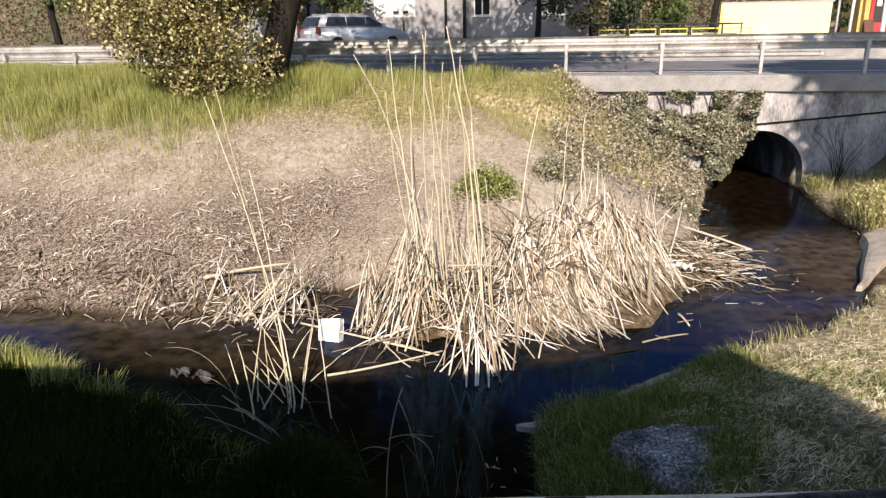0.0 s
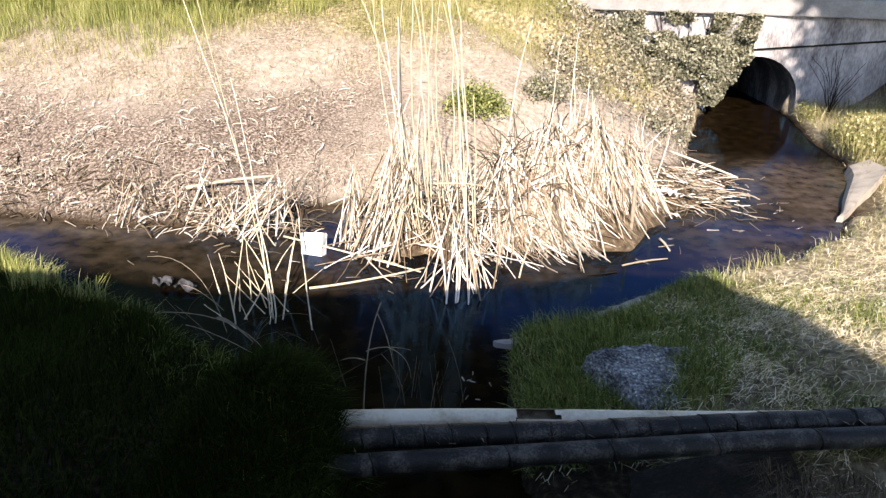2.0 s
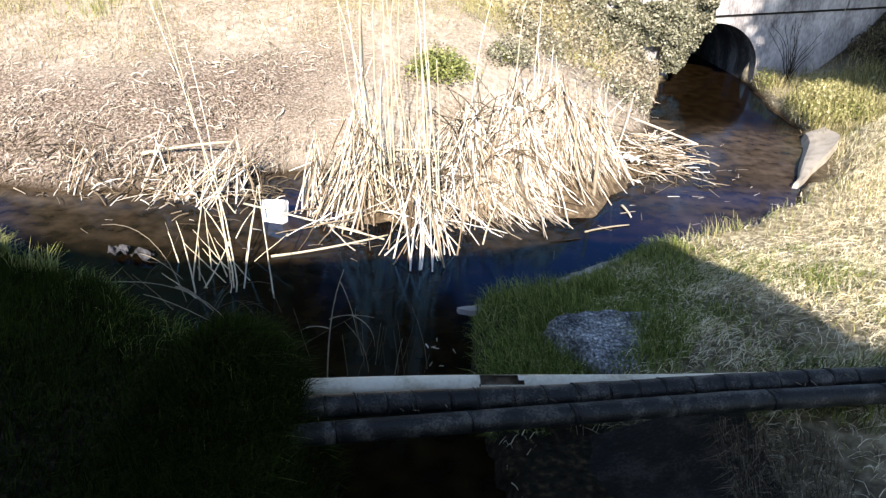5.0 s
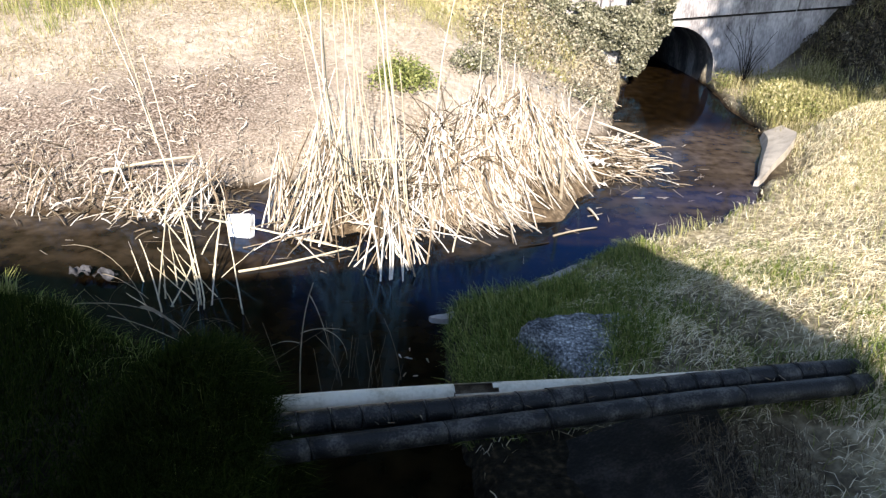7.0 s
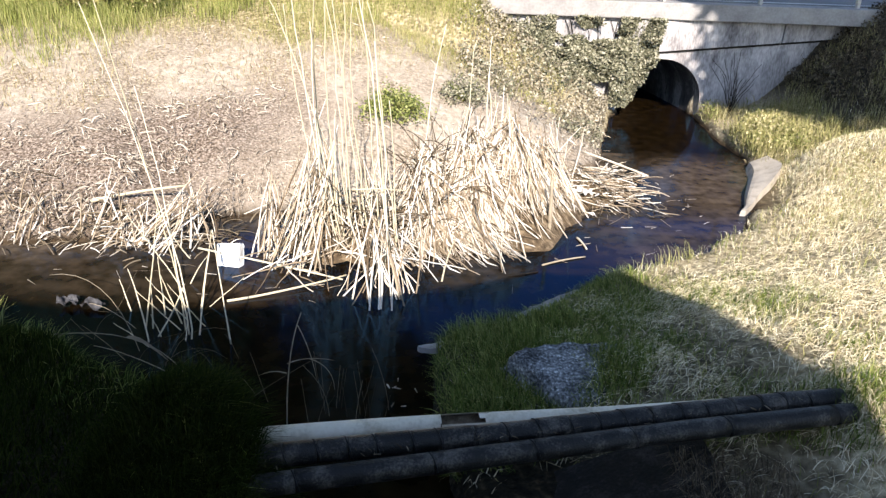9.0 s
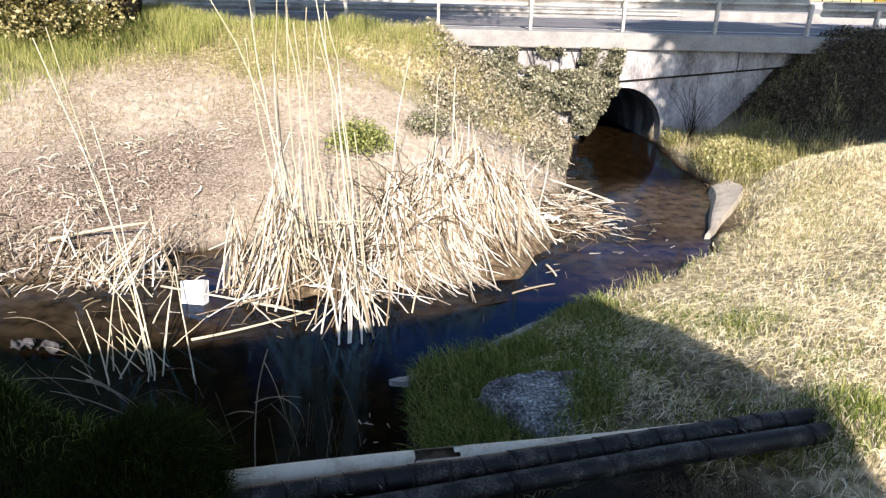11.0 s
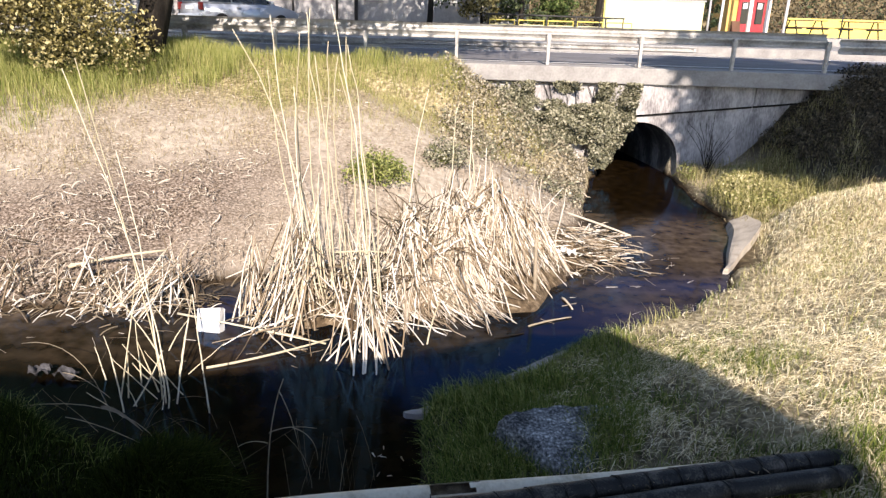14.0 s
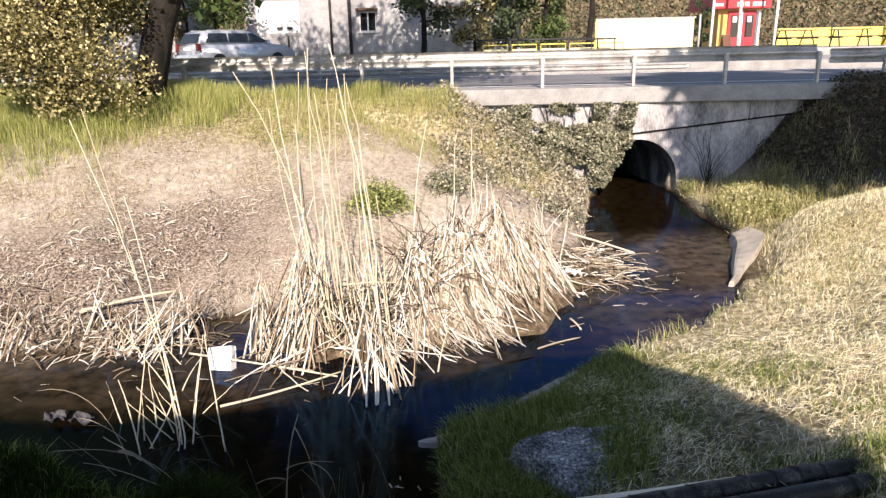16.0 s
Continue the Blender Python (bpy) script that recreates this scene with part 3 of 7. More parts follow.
for yv in ys:
    for (px, pz) in pts:
        vv.append((px + (0.02 if yv > 15.95 else 0) - 0.16 * (yv - 15.9), yv, pz))
npt = len(pts)
for r in range(len(ys) - 1):
    for c in range(npt - 1):
        ff.append((r * npt + c, r * npt + c + 1, (r + 1) * npt + c + 1, (r + 1) * npt + c))
under(raw("vault", vv, ff, M_VAULT, label="dark stone barrel vault"), bridge)


# ---------------- crash barriers ----------------
def w_beam(x0, x1, y, ztop, height=0.31, toward=-1):
    """A corrugated beam as a closed strip, its waves towards the road."""
    prof = [(0.0, 0.0), (0.05, 0.02), (0.075, 0.055), (0.05, 0.10), (0.0, 0.135), (0.0, 0.175), (0.05, 0.21), (0.075, 0.255), (0.05, 0.29), (0.0, 0.31)]
    bm = bmesh.new()
    rows = []
    for x in np.linspace(x0, x1, max(2, int((x1 - x0) / 2) + 1)):
        front = [bm.verts.new((x, y - toward * d, ztop - h * height / 0.31)) for d, h in prof]
        back = [bm.verts.new((x, y - toward * (d + 0.006), ztop - h * height / 0.31)) for d, h in prof]
        rows.append(front + back[::-1])
    for a, b in zip(rows, rows[1:]):
        for k in range(len(a)):
            k2 = (k + 1) % len(a)
            bm.faces.new((a[k], b[k], b[k2], a[k2]))
    bm.faces.new(rows[0][::-1])
    bm.faces.new(rows[-1])
    return bm


barrier = thing("crash_barrier", (0, 16, 2.41))
tagged(barrier, "galvanised steel crash barrier along the bridge edge", "guard rail")
under(part("beam", w_beam(8.35, 40, 16.2, 3.12), M_STEEL, label="corrugated galvanised steel beam"), barrier)
under(part("beam", w_beam(-30, 8.0, 16.09, 3.22), M_STEEL, label="corrugated galvanised steel beam"), barrier)
bm = bmesh.new()
box(bm, -0.035, 0.035, -0.05, 0.05, 0, 0.66, bevel=0.008)
box(bm, -0.05, 0.05, -0.04, 0.07, 0.50, 0.62, bevel=0.006)
post_mesh = bpy.data.meshes.new("post")
bm.to_mesh(post_mesh)
bm.free()
post_mesh.materials.append(M_STEEL)
for k in (*range(-8, 5), 4.75, 6, 7, 8):
    p = new("post", post_mesh)
    p.parent = barrier
    p.location = (2.0 * k, 0.1 if k > 4 else 0, (-0.08 if k > 4 else 0) if k >= 0 else -0.05)
barrier_far = thing("crash_barrier", (0, 23.6, 2.3))
tagged(barrier_far, "low pale crash barrier on the far side of the road", "guard rail")
under(part("beam", w_beam(-30, 7.6, 23.6, 2.70, 0.2, 1), M_STEEL, label="pale corrugated beam"), barrier_far)
bm = boxbm(-0.04, 0.04, -0.05, 0.04, 0.0, 0.38, bevel=0.006)
post_far = bpy.data.meshes.new("post")
bm.to_mesh(post_far)
bm.free()
post_far.materials.append(M_STEEL)
for k in range(-8, 4):
    p = new("post", post_far)
    p.parent = barrier_far
    p.location = (2.0 * k + 1.55, 0, 0)

# ---------------- unseen block added behind the viewpoint, outlined to cast the near shade ---
bm = bmesh.new()
prof = ((-30, 0.6), (0, 0.6), (0, 4.55), (-0.42, 5.02), (-1.35, 5.06), (-2.4, 4.80), (-4.3, 4.61), (-5.9, 4.60), (-6.5, 4.72), (-30, 4.62))
ends = [[bm.verts.new((x, y, z)) for x, z in prof] for y in (-7.0, 0.0)]
for k in range(len(prof)):
    j = (k + 1) % len(prof)
    bm.faces.new((ends[0][k], ends[0][j], ends[1][j], ends[1][k]))
bm.faces.new(ends[0]), bm.faces.new(ends[1][::-1])
rear = part("shade_wall_rear", bm, M_PLASTERB)
rear.matrix_world = pose(2.88, -0.95, 0, 0, 0, 8)
tagged(rear, "plain unseen wall added to cast the near shade", "wall", kind="structure")


# ---------------- pipes over the side channel ----------------
def lerp_path(pts, n):
    pts = np.asarray(pts, float)
    s = np.r_[0, np.cumsum(np.linalg.norm(np.diff(pts, axis=0), axis=1))]
    u = np.linspace(0, s[-1], n)
    return np.stack([np.interp(u, s, pts[:, k]) for k in range(3)], 1)


M_PIPEDIRT = mat("silted pipe inside", [(0.05, 0.04, 0.028), (0.16, 0.13, 0.09), (0.34, 0.29, 0.21)], 18.0, 0.9)


def plastic_pipe():
    t = thing("drain_pipe", (0.4, 3.4, 0.9))
    tagged(t, "white plastic drain pipe with a broken hole across the channel", "pipe")
    a, b = np.array([-1.12, 3.0957, 0.862]), np.array([2.2, 3.84, 0.825])
    ax = (b - a) / np.linalg.norm(b - a)
    side = np.cross(ax, (0, 0, 1.0))
    side /= np.linalg.norm(side)
    up = np.cross(side, ax)
    if up[2] < 0:
        up = -up
    L = np.linalg.norm(b - a)
    n, m, R = 110, 28, 0.058
    us, ang = np.linspace(0, L, n), np.linspace(0, 2 * np.pi, m, endpoint=False)
    hole0, hole1 = 1.25, 1.487
    bm = bmesh.new()
    for r, flip in ((R, False), (R - 0.006, True)):
        if flip:
            me = bpy.data.meshes.new("pipe_wall")
            bm.to_mesh(me)
            bm.free()
            me.shade_smooth()
            under(link_mesh("pipe_wall", me, M_PVC), t)
            bm = bmesh.new()
        grid = []
        for u in us:
            sag = 0.012 * math.sin(u / L * 3.1 * 2)
            c = a + ax * u + up * sag
            grid.append([bm.verts.new(c + r * (side * math.cos(g) + up * math.sin(g))) for g in ang])
        for i in range(n - 1):
            for j in range(m):
                um, g = (us[i] + us[i + 1]) / 2, (ang[j] + np.pi / m)
                front = side[1] < 0
                lo, hi = (0.65, 1.95) if front else (np.pi - 1.95, np.pi - 0.65)
                ragged = 0.010 * math.sin(j * 0.9) + 0.006 * math.sin(j * 3.3)
                if hole0 + ragged < um < hole1 + 2 * ragged and lo < g < hi:
                    continue
                vs = (grid[i][j], grid[i + 1][j], grid[i + 1][(j + 1) % m], grid[i][(j + 1) % m])
                bm.faces.new(vs if not flip else vs[::-1])
    me = bpy.data.meshes.new("inner_wall")
    bm.to_mesh(me)
    bm.free()
    me.shade_smooth()
    under(link_mesh("inner_wall", me, M_PIPEDIRT, label="dirty brown inside"), t)
    c = a + ax * 1.245
    ring = []
    for g in np.linspace(0, 2 * np.pi, 25):
        ring.append(c + (R + 0.004) * (side * math.cos(g) + up * math.sin(g)))
    under(tube("collar", ring, 0.004, M_DARKCONC, label="dirty joint ring", sides=5), t)
    return t


plastic_pipe()


M_TAPE = mat("black tape", [(0.008, 0.008, 0.009), (0.02, 0.02, 0.02)], 20.0, 0.7)


def ribbed_pipe(pts, radius, pitch, rib, label, seed):
    t = thing("conduit", pts[0])
    tagged(t, label, "pipe")
    full = lerp_path(pts, 400)
    s = np.r_[0, np.cumsum(np.linalg.norm(np.diff(full, axis=0), axis=1))]
    r0 = np.random.default_rng(seed)
    at = 0.0
    while at < s[-1] - 0.05:
        end = min(s[-1], at + pitch * r0.uniform(0.85, 1.15))
        u = np.linspace(at, end, 10)
        path = np.stack([np.interp(u, s, full[:, k]) for k in range(3)], 1) + r0.normal(0, 0.0015, 3)
        bulge = radius * (1 + rib * np.sin(np.linspace(0.12, 1, 10) * np.pi) ** 0.5 - rib * 0.5 * np.linspace(0, 1, 10))
        under(tube("sleeve", path, bulge, M_DUCT, sides=20), t)
        ring = np.gradient(path, axis=0)[0]
        ring /= np.linalg.norm(ring)
        a = np.cross(ring, (0, 0, 1.0))
        a /= np.linalg.norm(a)
        b = np.cross(a, ring)
        g = np.linspace(0, 2 * np.pi, 22)
        slant = 0.018 * np.cos(g + 0.6)
        under(tube("band", path[0] + (radius * (1 + rib * 0.4)) * (a * np.cos(g)[:, None] + b * np.sin(g)[:, None]) + ring * slant[:, None], 0.0035, M_TAPE, label="black wrapping seam", sides=5), t)
        at = end
    return t


ribbed_pipe([(-1.15, 2.872, 0.89), (-0.66, 2.99, 0.91), (0.55, 3.30, 0.90), (1.86, 3.66, 0.90), (2.50, 3.834, 0.885)], 0.062, 0.17, 0.014, "dark wrapped pipe with seams and dust on top", 3)
ribbed_pipe([(-1.15, 2.67, 0.86), (-0.70, 2.80, 0.88), (0.55, 3.15, 0.89), (1.48, 3.41, 0.90), (2.50, 3.688, 0.885)], 0.058, 0.62, 0.003, "dark wrapped pipe with faint seams", 8)


# ---------------- plants and reeds ----------------
def scatter(n, x0, x1, y0, y1, keep=None):
    """Random points on the ground, those that keep(x, y, z, bank, d) allows."""
    x, y = rng.uniform(x0, x1, n), rng.uniform(y0, y1, n)
    z, bank, d = land(x, y)
    ok = d > 0.02
    if keep is not None:
        ok &= keep(x, y, z, bank, d)
    return np.stack([x, y, z], 1)[ok]


def lean_of(n, amount, bias=(0, 0)):
    a = rng.uniform(0, 2 * np.pi, n)
    r = rng.uniform(0.2, 1.0, n) * amount
    return np.stack([np.cos(a) * r + bias[0], np.sin(a) * r + bias[1]], 1)


def stuff(ob, label, category):
    return tagged(ob, label, category, kind="stuff")


# near bank: long green grass, its shade put into a near-black colour
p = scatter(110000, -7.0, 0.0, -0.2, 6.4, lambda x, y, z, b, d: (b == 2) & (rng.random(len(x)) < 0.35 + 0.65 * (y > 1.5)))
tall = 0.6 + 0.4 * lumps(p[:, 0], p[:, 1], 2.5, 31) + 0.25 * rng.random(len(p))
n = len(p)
stuff(blades("grass", p, np.clip(0.22 * tall, 0.06, 0.34) * np.where(land(p[:, 0], p[:, 1])[2] < 0.4, 0.7, 1.0), lean_of(n, 0.15, (0.03, 0.03)), rng.uniform(0.004, 0.009, n), M_SHADEGRASS), "long green grass on the near bank, coloured near black for its shade", "grass")
p = scatter(10000, -3.2, -0.2, 2.5, 5.3, lambda x, y, z, b, d: (b == 2) & (d < 0.75) & (rng.random(len(x)) < 0.35 + 1.3 * lumps(x, y, 3.0, 64)))
n = len(p)
stuff(blades("grass", p, rng.uniform(0.08, 0.22, n), lean_of(n, 0.18, (0.08, 0.0)), 0.005, M_GRASS), "yellowing grass tips at the channel edge", "grass")

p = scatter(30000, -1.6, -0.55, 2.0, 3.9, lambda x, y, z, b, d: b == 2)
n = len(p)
stuff(blades("grass", p, rng.uniform(0.12, 0.30, n), lean_of(n, 0.2, (0.06, -0.02)), rng.uniform(0.004, 0.008, n), M_SHADEGRASS), "long grass hanging over the pipe ends", "grass")

# right bank: mown, dry, matted grass with green patches
p = scatter(190000, 0.0, 10.5, 0.6, 14.5, lambda x, y, z, b, d: (b == 1) & (rng.random(len(x)) < np.clip(1.25 - y / 14, 0.3, 1) * (1 - 0.28 * smooth((3.0 - x) / 0.8) * smooth((6.6 - y) / 0.8)) * (0.62 + 0.55 * lumps(x, y, 3.2, 46)) * (1 - 0.55 * smooth((2.9 - x) / 0.8) * smooth((6.3 - y) / 0.8))) & ~((x > 0.45) & (x < 1.7) & (y < 3.85) & (y > 2.4)) & ((x > 1.15) | (y > 3.4) | (rng.random(len(x)) < 0.12)) & ~((d < 0.30 + 0.12 * lumps(x, y, 6.0, 48)) & (y > 9.2) & (y < 11.9)))
n = len(p)
DD = land(p[:, 0], p[:, 1])[2]
green = 0.20 + smooth((3.0 - p[:, 0] + 1.2 * lumps(p[:, 0], p[:, 1], 3.0, 42)) / 1.8) * 0.6 * smooth((7.3 - p[:, 1]) / 0.6) * smooth((p[:, 1] - 3.6) / 1.2) + 0.28 * lumps(p[:, 0], p[:, 1], 1.7, 41) + 0.30 * smooth((p[:, 1] - 9.0) / 3)
is_green = rng.random(n) < np.clip(green, 0.05, 0.8)
ps, pg = p[~is_green], p[is_green]
stuff(blades("dry_grass", ps, rng.uniform(0.02, 0.11, len(ps)) * (1 + 0.8 * lumps(ps[:, 0], ps[:, 1], 2.6, 47)), lean_of(len(ps), 0.17), rng.uniform(0.003, 0.007, len(ps)), M_STRAW, droop=0.5), "dry mown straw-coloured grass matted on the right bank", "grass")
stuff(blades("grass", pg, rng.uniform(0.05, 0.17, len(pg)), lean_of(len(pg), 0.10), rng.uniform(0.004, 0.008, len(pg)), M_TOPGRASS), "short yellow-green grass among the straw", "grass")


def curls(p, length, sweep, rise, az=None, k=6):
    """Strands lying on the ground, each one curling sideways as it runs; their middles stand a little clear."""
    n = len(p)
    az = rng.uniform(0, 2 * np.pi, n) if az is None else az
    turn = rng.normal(0, sweep, n)
    out = [p + np.array([0, 0, 0.012])]
    for i in range(1, k):
        a = az + turn * i / (k - 1)
        q = out[-1] + (length / (k - 1))[:, None] * np.stack([np.cos(a), np.sin(a), np.zeros(n)], 1)
        out.append(q)
    path = np.stack(out, 1)
    zz = np.maximum(land(path[:, :, 0].ravel(), path[:, :, 1].ravel())[0].reshape(n, k), 0.0)
    arch = np.sin(np.linspace(0.1, 1, k) * np.pi * 0.9)[None] * rise[:, None]
    path[:, :, 2] = zz + 0.012 + arch + rng.uniform(0, 0.02, n)[:, None]
    return path


# thicker, greener turf on the far end of the right bank
p = scatter(60000, 4.0, 10.0, 8.3, 12.9, lambda x, y, z, b, d: (b == 1) & (d > 0.42) & (rng.random(len(x)) < np.clip(0.55 + 1.2 * lumps(x, y, 3.0, 65), 0.12, 1)))
n = len(p)
tint = rng.random(n) < np.clip(0.25 + 1.1 * lumps(p[:, 0], p[:, 1], 1.9, 66), 0.05, 0.8)
for sel, m_, name_, lab in ((tint, M_GRASSY, "grass", "yellow-green turf on the crest of the right bank"), (~tint, M_STRAW, "dry_grass", "dry upright grass on the crest of the right bank")):
    k = int(sel.sum())
    stuff(blades(name_, p[sel], rng.uniform(0.03, 0.11, k), lean_of(k, 0.09), rng.uniform(0.004, 0.008, k), m_), lab, "grass")
# pale tuft at the water's edge
p = scatter(330, 1.95, 2.75, 7.1, 8.0, lambda x, y, z, b, d: (b == 1) & (d < 0.22))
n = len(p)
stuff(blades("grass", p, rng.uniform(0.08, 0.30, n), lean_of(n, 0.12, (-0.05, 0.02)), rng.uniform(0.005, 0.011, n), M_GRASSY), "pale green grass tuft at the water's edge", "grass")
# cut straw in swirls
p = scatter(80000, 0.5, 8.5, 2.2, 12.0, lambda x, y, z, b, d: (b == 1) & (d > 0.55) & (rng.random(len(x)) < (0.25 + 0.9 * smooth(0.4 + 1.4 * lumps(x, y, 3.4, 49))) * (1 - 0.6 * smooth((3.3 - x) / 0.8) * smooth((6.7 - y) / 0.8))) & ~((x > 0.45) & (x < 1.7) & (y < 3.85)))
n = len(p)
field = 3.2 * lumps(p[:, 0], p[:, 1], 1.8, 45) + rng.normal(0, 0.9, n)
stuff(strips("hay", curls(p, rng.uniform(0.05, 0.15, n), 0.55, rng.uniform(0.0, 0.05, n), field), rng.uniform(0.002, 0.0045, n), M_STRAW), "long cut straw lying in swirls on the mown bank", "straw")
p = scatter(26000, 0.9, 3.6, 1.6, 6.4, lambda x, y, z, b, d: (b == 1) & (rng.random(len(x)) < np.clip(0.35 + 2.2 * lumps(x, y, 5.0, 52), 0.03, 1) * np.where((x < 1.35) | (y < 3.35), 0.3, 1.0)) & ((x > 1.68 + 0.12 * lumps(x, y, 7.0, 53)) | (y > 3.85)))
n = len(p)
field = 3.2 * lumps(p[:, 0], p[:, 1], 2.4, 54) + rng.normal(0, 1.1, n)
stuff(strips("hay", curls(p, rng.uniform(0.03, 0.11, n), 0.4, rng.uniform(0.0, 0.06, n), field), rng.uniform(0.0018, 0.004, n), M_STRAW), "short matted hay in the shade beside the pipes", "straw")
p = scatter(2600, 1.45, 2.1, 2.0, 3.5, lambda x, y, z, b, d: b == 1)
p[:, 2] = np.maximum(p[:, 2], 0.62)
n = len(p)
stuff(blades("dry_grass", p, rng.uniform(0.05, 0.22, n), lean_of(n, 0.10, (-0.10, -0.03)), rng.uniform(0.003, 0.005, n), M_TWIG, droop=0.8), "dry grass hanging over the concrete slope", "grass")
# grass round the boulder and over the pipe ends
p = scatter(15000, 0.4, 3.1, 3.3, 5.6, lambda x, y, z, b, d: (b == 1) & ((np.hypot((x - 0.98) / 0.66, (y - 4.75) / 0.6) < 1) & (np.hypot((x - 0.98) / 0.46, (y - 4.75) / 0.40) > 0.7) | (np.hypot((x - 2.52) / 0.36, (y - 3.76) / 0.28) < 1)))
n = len(p)
stuff(blades("grass", p, rng.uniform(0.05, 0.20, n), lean_of(n, 0.13), rng.uniform(0.004, 0.007, n), M_GRASS), "grass round the boulder and over the pipe ends", "grass")
p = scatter(80000, -0.2, 4.6, 3.8, 9.5, lambda x, y, z, b, d: (b == 1) & (d < (1.15 + 0.7 * lumps(x, y, 3.0, 44)) * np.where(y > 7.0, 0.15, 1.0)) & (rng.random(len(x)) < smooth((2.6 - x + 0.6 * lumps(x, y, 4.0, 43)) / 1.2)) & ((y > 4.4) | (d < 0.4)) & ~((y > 9.2) & (y < 11.9)))
n = len(p)
stuff(blades("grass", p, rng.uniform(0.05, 0.17, n) * (1.1 - 0.05 * p[:, 1]) * (1 + 0.9 * lumps(p[:, 0], p[:, 1], 5.0, 55)), lean_of(n, 0.14, (-0.05, 0.0)), rng.uniform(0.003, 0.007, n), M_GRASS), "green grass tufts hanging over the water's edge", "grass")

p = scatter(26000, 1.2, 3.8, 3.7, 6.9, lambda x, y, z, b, d: (b == 1) & (rng.random(len(x)) < np.clip(0.25 + 1.8 * lumps(x, y, 4.2, 71), 0.0, 1) * (1 - smooth((x - 2.6) / 0.9))))
n = len(p)
stuff(blades("grass", p, rng.uniform(0.04, 0.13, n), lean_of(n, 0.11), rng.uniform(0.003, 0.007, n), M_GRASS), "green regrowth among the straw beside the boulder", "grass")
p = scatter(9000, -0.3, 1.3, 3.9, 6.0, lambda x, y, z, b, d: (b == 1) & (d < 0.75) & (lumps(x, y, 3.6, 72) > -0.12) & (np.hypot((x - 1.12) / 0.7, (y - 4.68) / 0.5) > 0.85))
n = len(p)
stuff(blades("grass", p, rng.uniform(0.08, 0.24, n), lean_of(n, 0.15, (-0.05, 0.0)), rng.uniform(0.004, 0.008, n), M_GRASS), "dark green grass tufts on the tip of the bank", "grass")

# far bank: tall grass on top, dry stems at its lower edge, litter on the slope
def top_grass(x, y, z, b, d):
    return (b == 0) & (rng.random(len(x)) < smooth((z - 1.72 + 0.35 * smooth((-5.2 - x) / 1.5) + 0.45 * lumps(x, y, 1.2, 21) + 0.30 * lumps(x, y, 4.0, 20)) / 0.55)) & (rng.random(len(x)) < smooth(0.45 + 1.2 * lumps(x, y, 2.6, 24) + 0.6 * smooth((-4.0 - x) / 2))) & (y < 16.1) & (x < 0.9)


p = scatter(110000, -14, 0.9, 9.5, 16.2, top_grass)
n = len(p)
hh = (0.08 + 0.14 * smooth((p[:, 2] - 1.7) / 0.5)) + 0.26 * lumps(p[:, 0], p[:, 1], 2.6, 51) + 0.14 * smooth((-4.5 - p[:, 0]) / 1.5) + 0.12 * rng.random(n)
stuff(blades("grass", p, np.clip(hh, 0.08, 0.5), lean_of(n, 0.16), rng.uniform(0.005, 0.010, n), M_TOPGRASS), "tall green grass along the top of the far bank", "grass")
p = scatter(80000, -14, 0.9, 8.5, 16.2, lambda x, y, z, b, d: (b == 0) & (rng.random(len(x)) < smooth(0.4 + 1.3 * lumps(x, y, 2.1, 26))) & (z > 1.9 + 0.45 * lumps(x, y, 0.7, 23) - 0.5 * rng.random(len(x)) ** 3) & (y < 16.1))
n = len(p)
stuff(blades("dry_grass", p, rng.uniform(0.05, 0.26, n), lean_of(n, 0.14), rng.uniform(0.005, 0.009, n), M_GRASSY), "yellowing grass at the edge of the far bank's turf", "grass")
# curled dead leaves and reed scraps, in drifts on the lower slope and thinly above
def drift(x, y, z, d):
    return np.clip(smooth((-2.3 - x + 1.2 * lumps(x, y, 1.0, 27)) / 1.8) * (1 - smooth((z - 0.45 - 0.45 * lumps(x, y, 1.3, 28)) / 0.8)) + 0.5 * (d < 0.55 + 0.3 * lumps(x, y, 3.0, 29)), 0, 1)


p = scatter(105000, -10, 3.0, 7.2, 15.6, lambda x, y, z, b, d: (b == 0) & (z < 2.2) & (rng.random(len(x)) < 0.05 + drift(x, y, z, d) * (0.30 + 1.3 * lumps(x, y, 4.5, 58)).clip(0.04, 1)))
n = len(p)
pile = drift(p[:, 0], p[:, 1], p[:, 2], land(p[:, 0], p[:, 1])[2])
path = curls(p, 0.035 + 0.19 * rng.random(n) ** 2.2, 0.8, rng.uniform(0.0, 0.05, n) * (0.3 + pile), k=5)
path[:, :, 2] += (pile * rng.random(n) ** 1.5 * 0.08)[:, None]
stuff(strips("leaf_litter", path, 0.006 + 0.016 * rng.random(n) ** 2, M_LITTER), "bleached curled leaf and reed litter drifted over the far bank", "litter")
p = scatter(60000, -12, 1.2, 9.5, 16.1, lambda x, y, z, b, d: (b == 0) & (z > 1.0 + 0.6 * lumps(x, y, 1.1, 25) + 0.5 * rng.random(len(x))) & (rng.random(len(x)) < 0.75))
n = len(p)
stuff(blades("dry_grass", p, rng.uniform(0.03, 0.13, n), lean_of(n, 0.13), rng.uniform(0.004, 0.009, n), M_FADED), "short faded grass on the upper far bank", "grass")
p = scatter(9000, -9, 2.5, 7.2, 14, lambda x, y, z, b, d: (b == 0) & (z < 1.9) & (lumps(x, y, 2.2, 57) > 0.18))
n = len(p)
stuff(blades("dry_grass", p, rng.uniform(0.05, 0.16, n), lean_of(n, 0.09), 0.006, M_LITTER), "sparse dry stubble on the far bank", "grass")


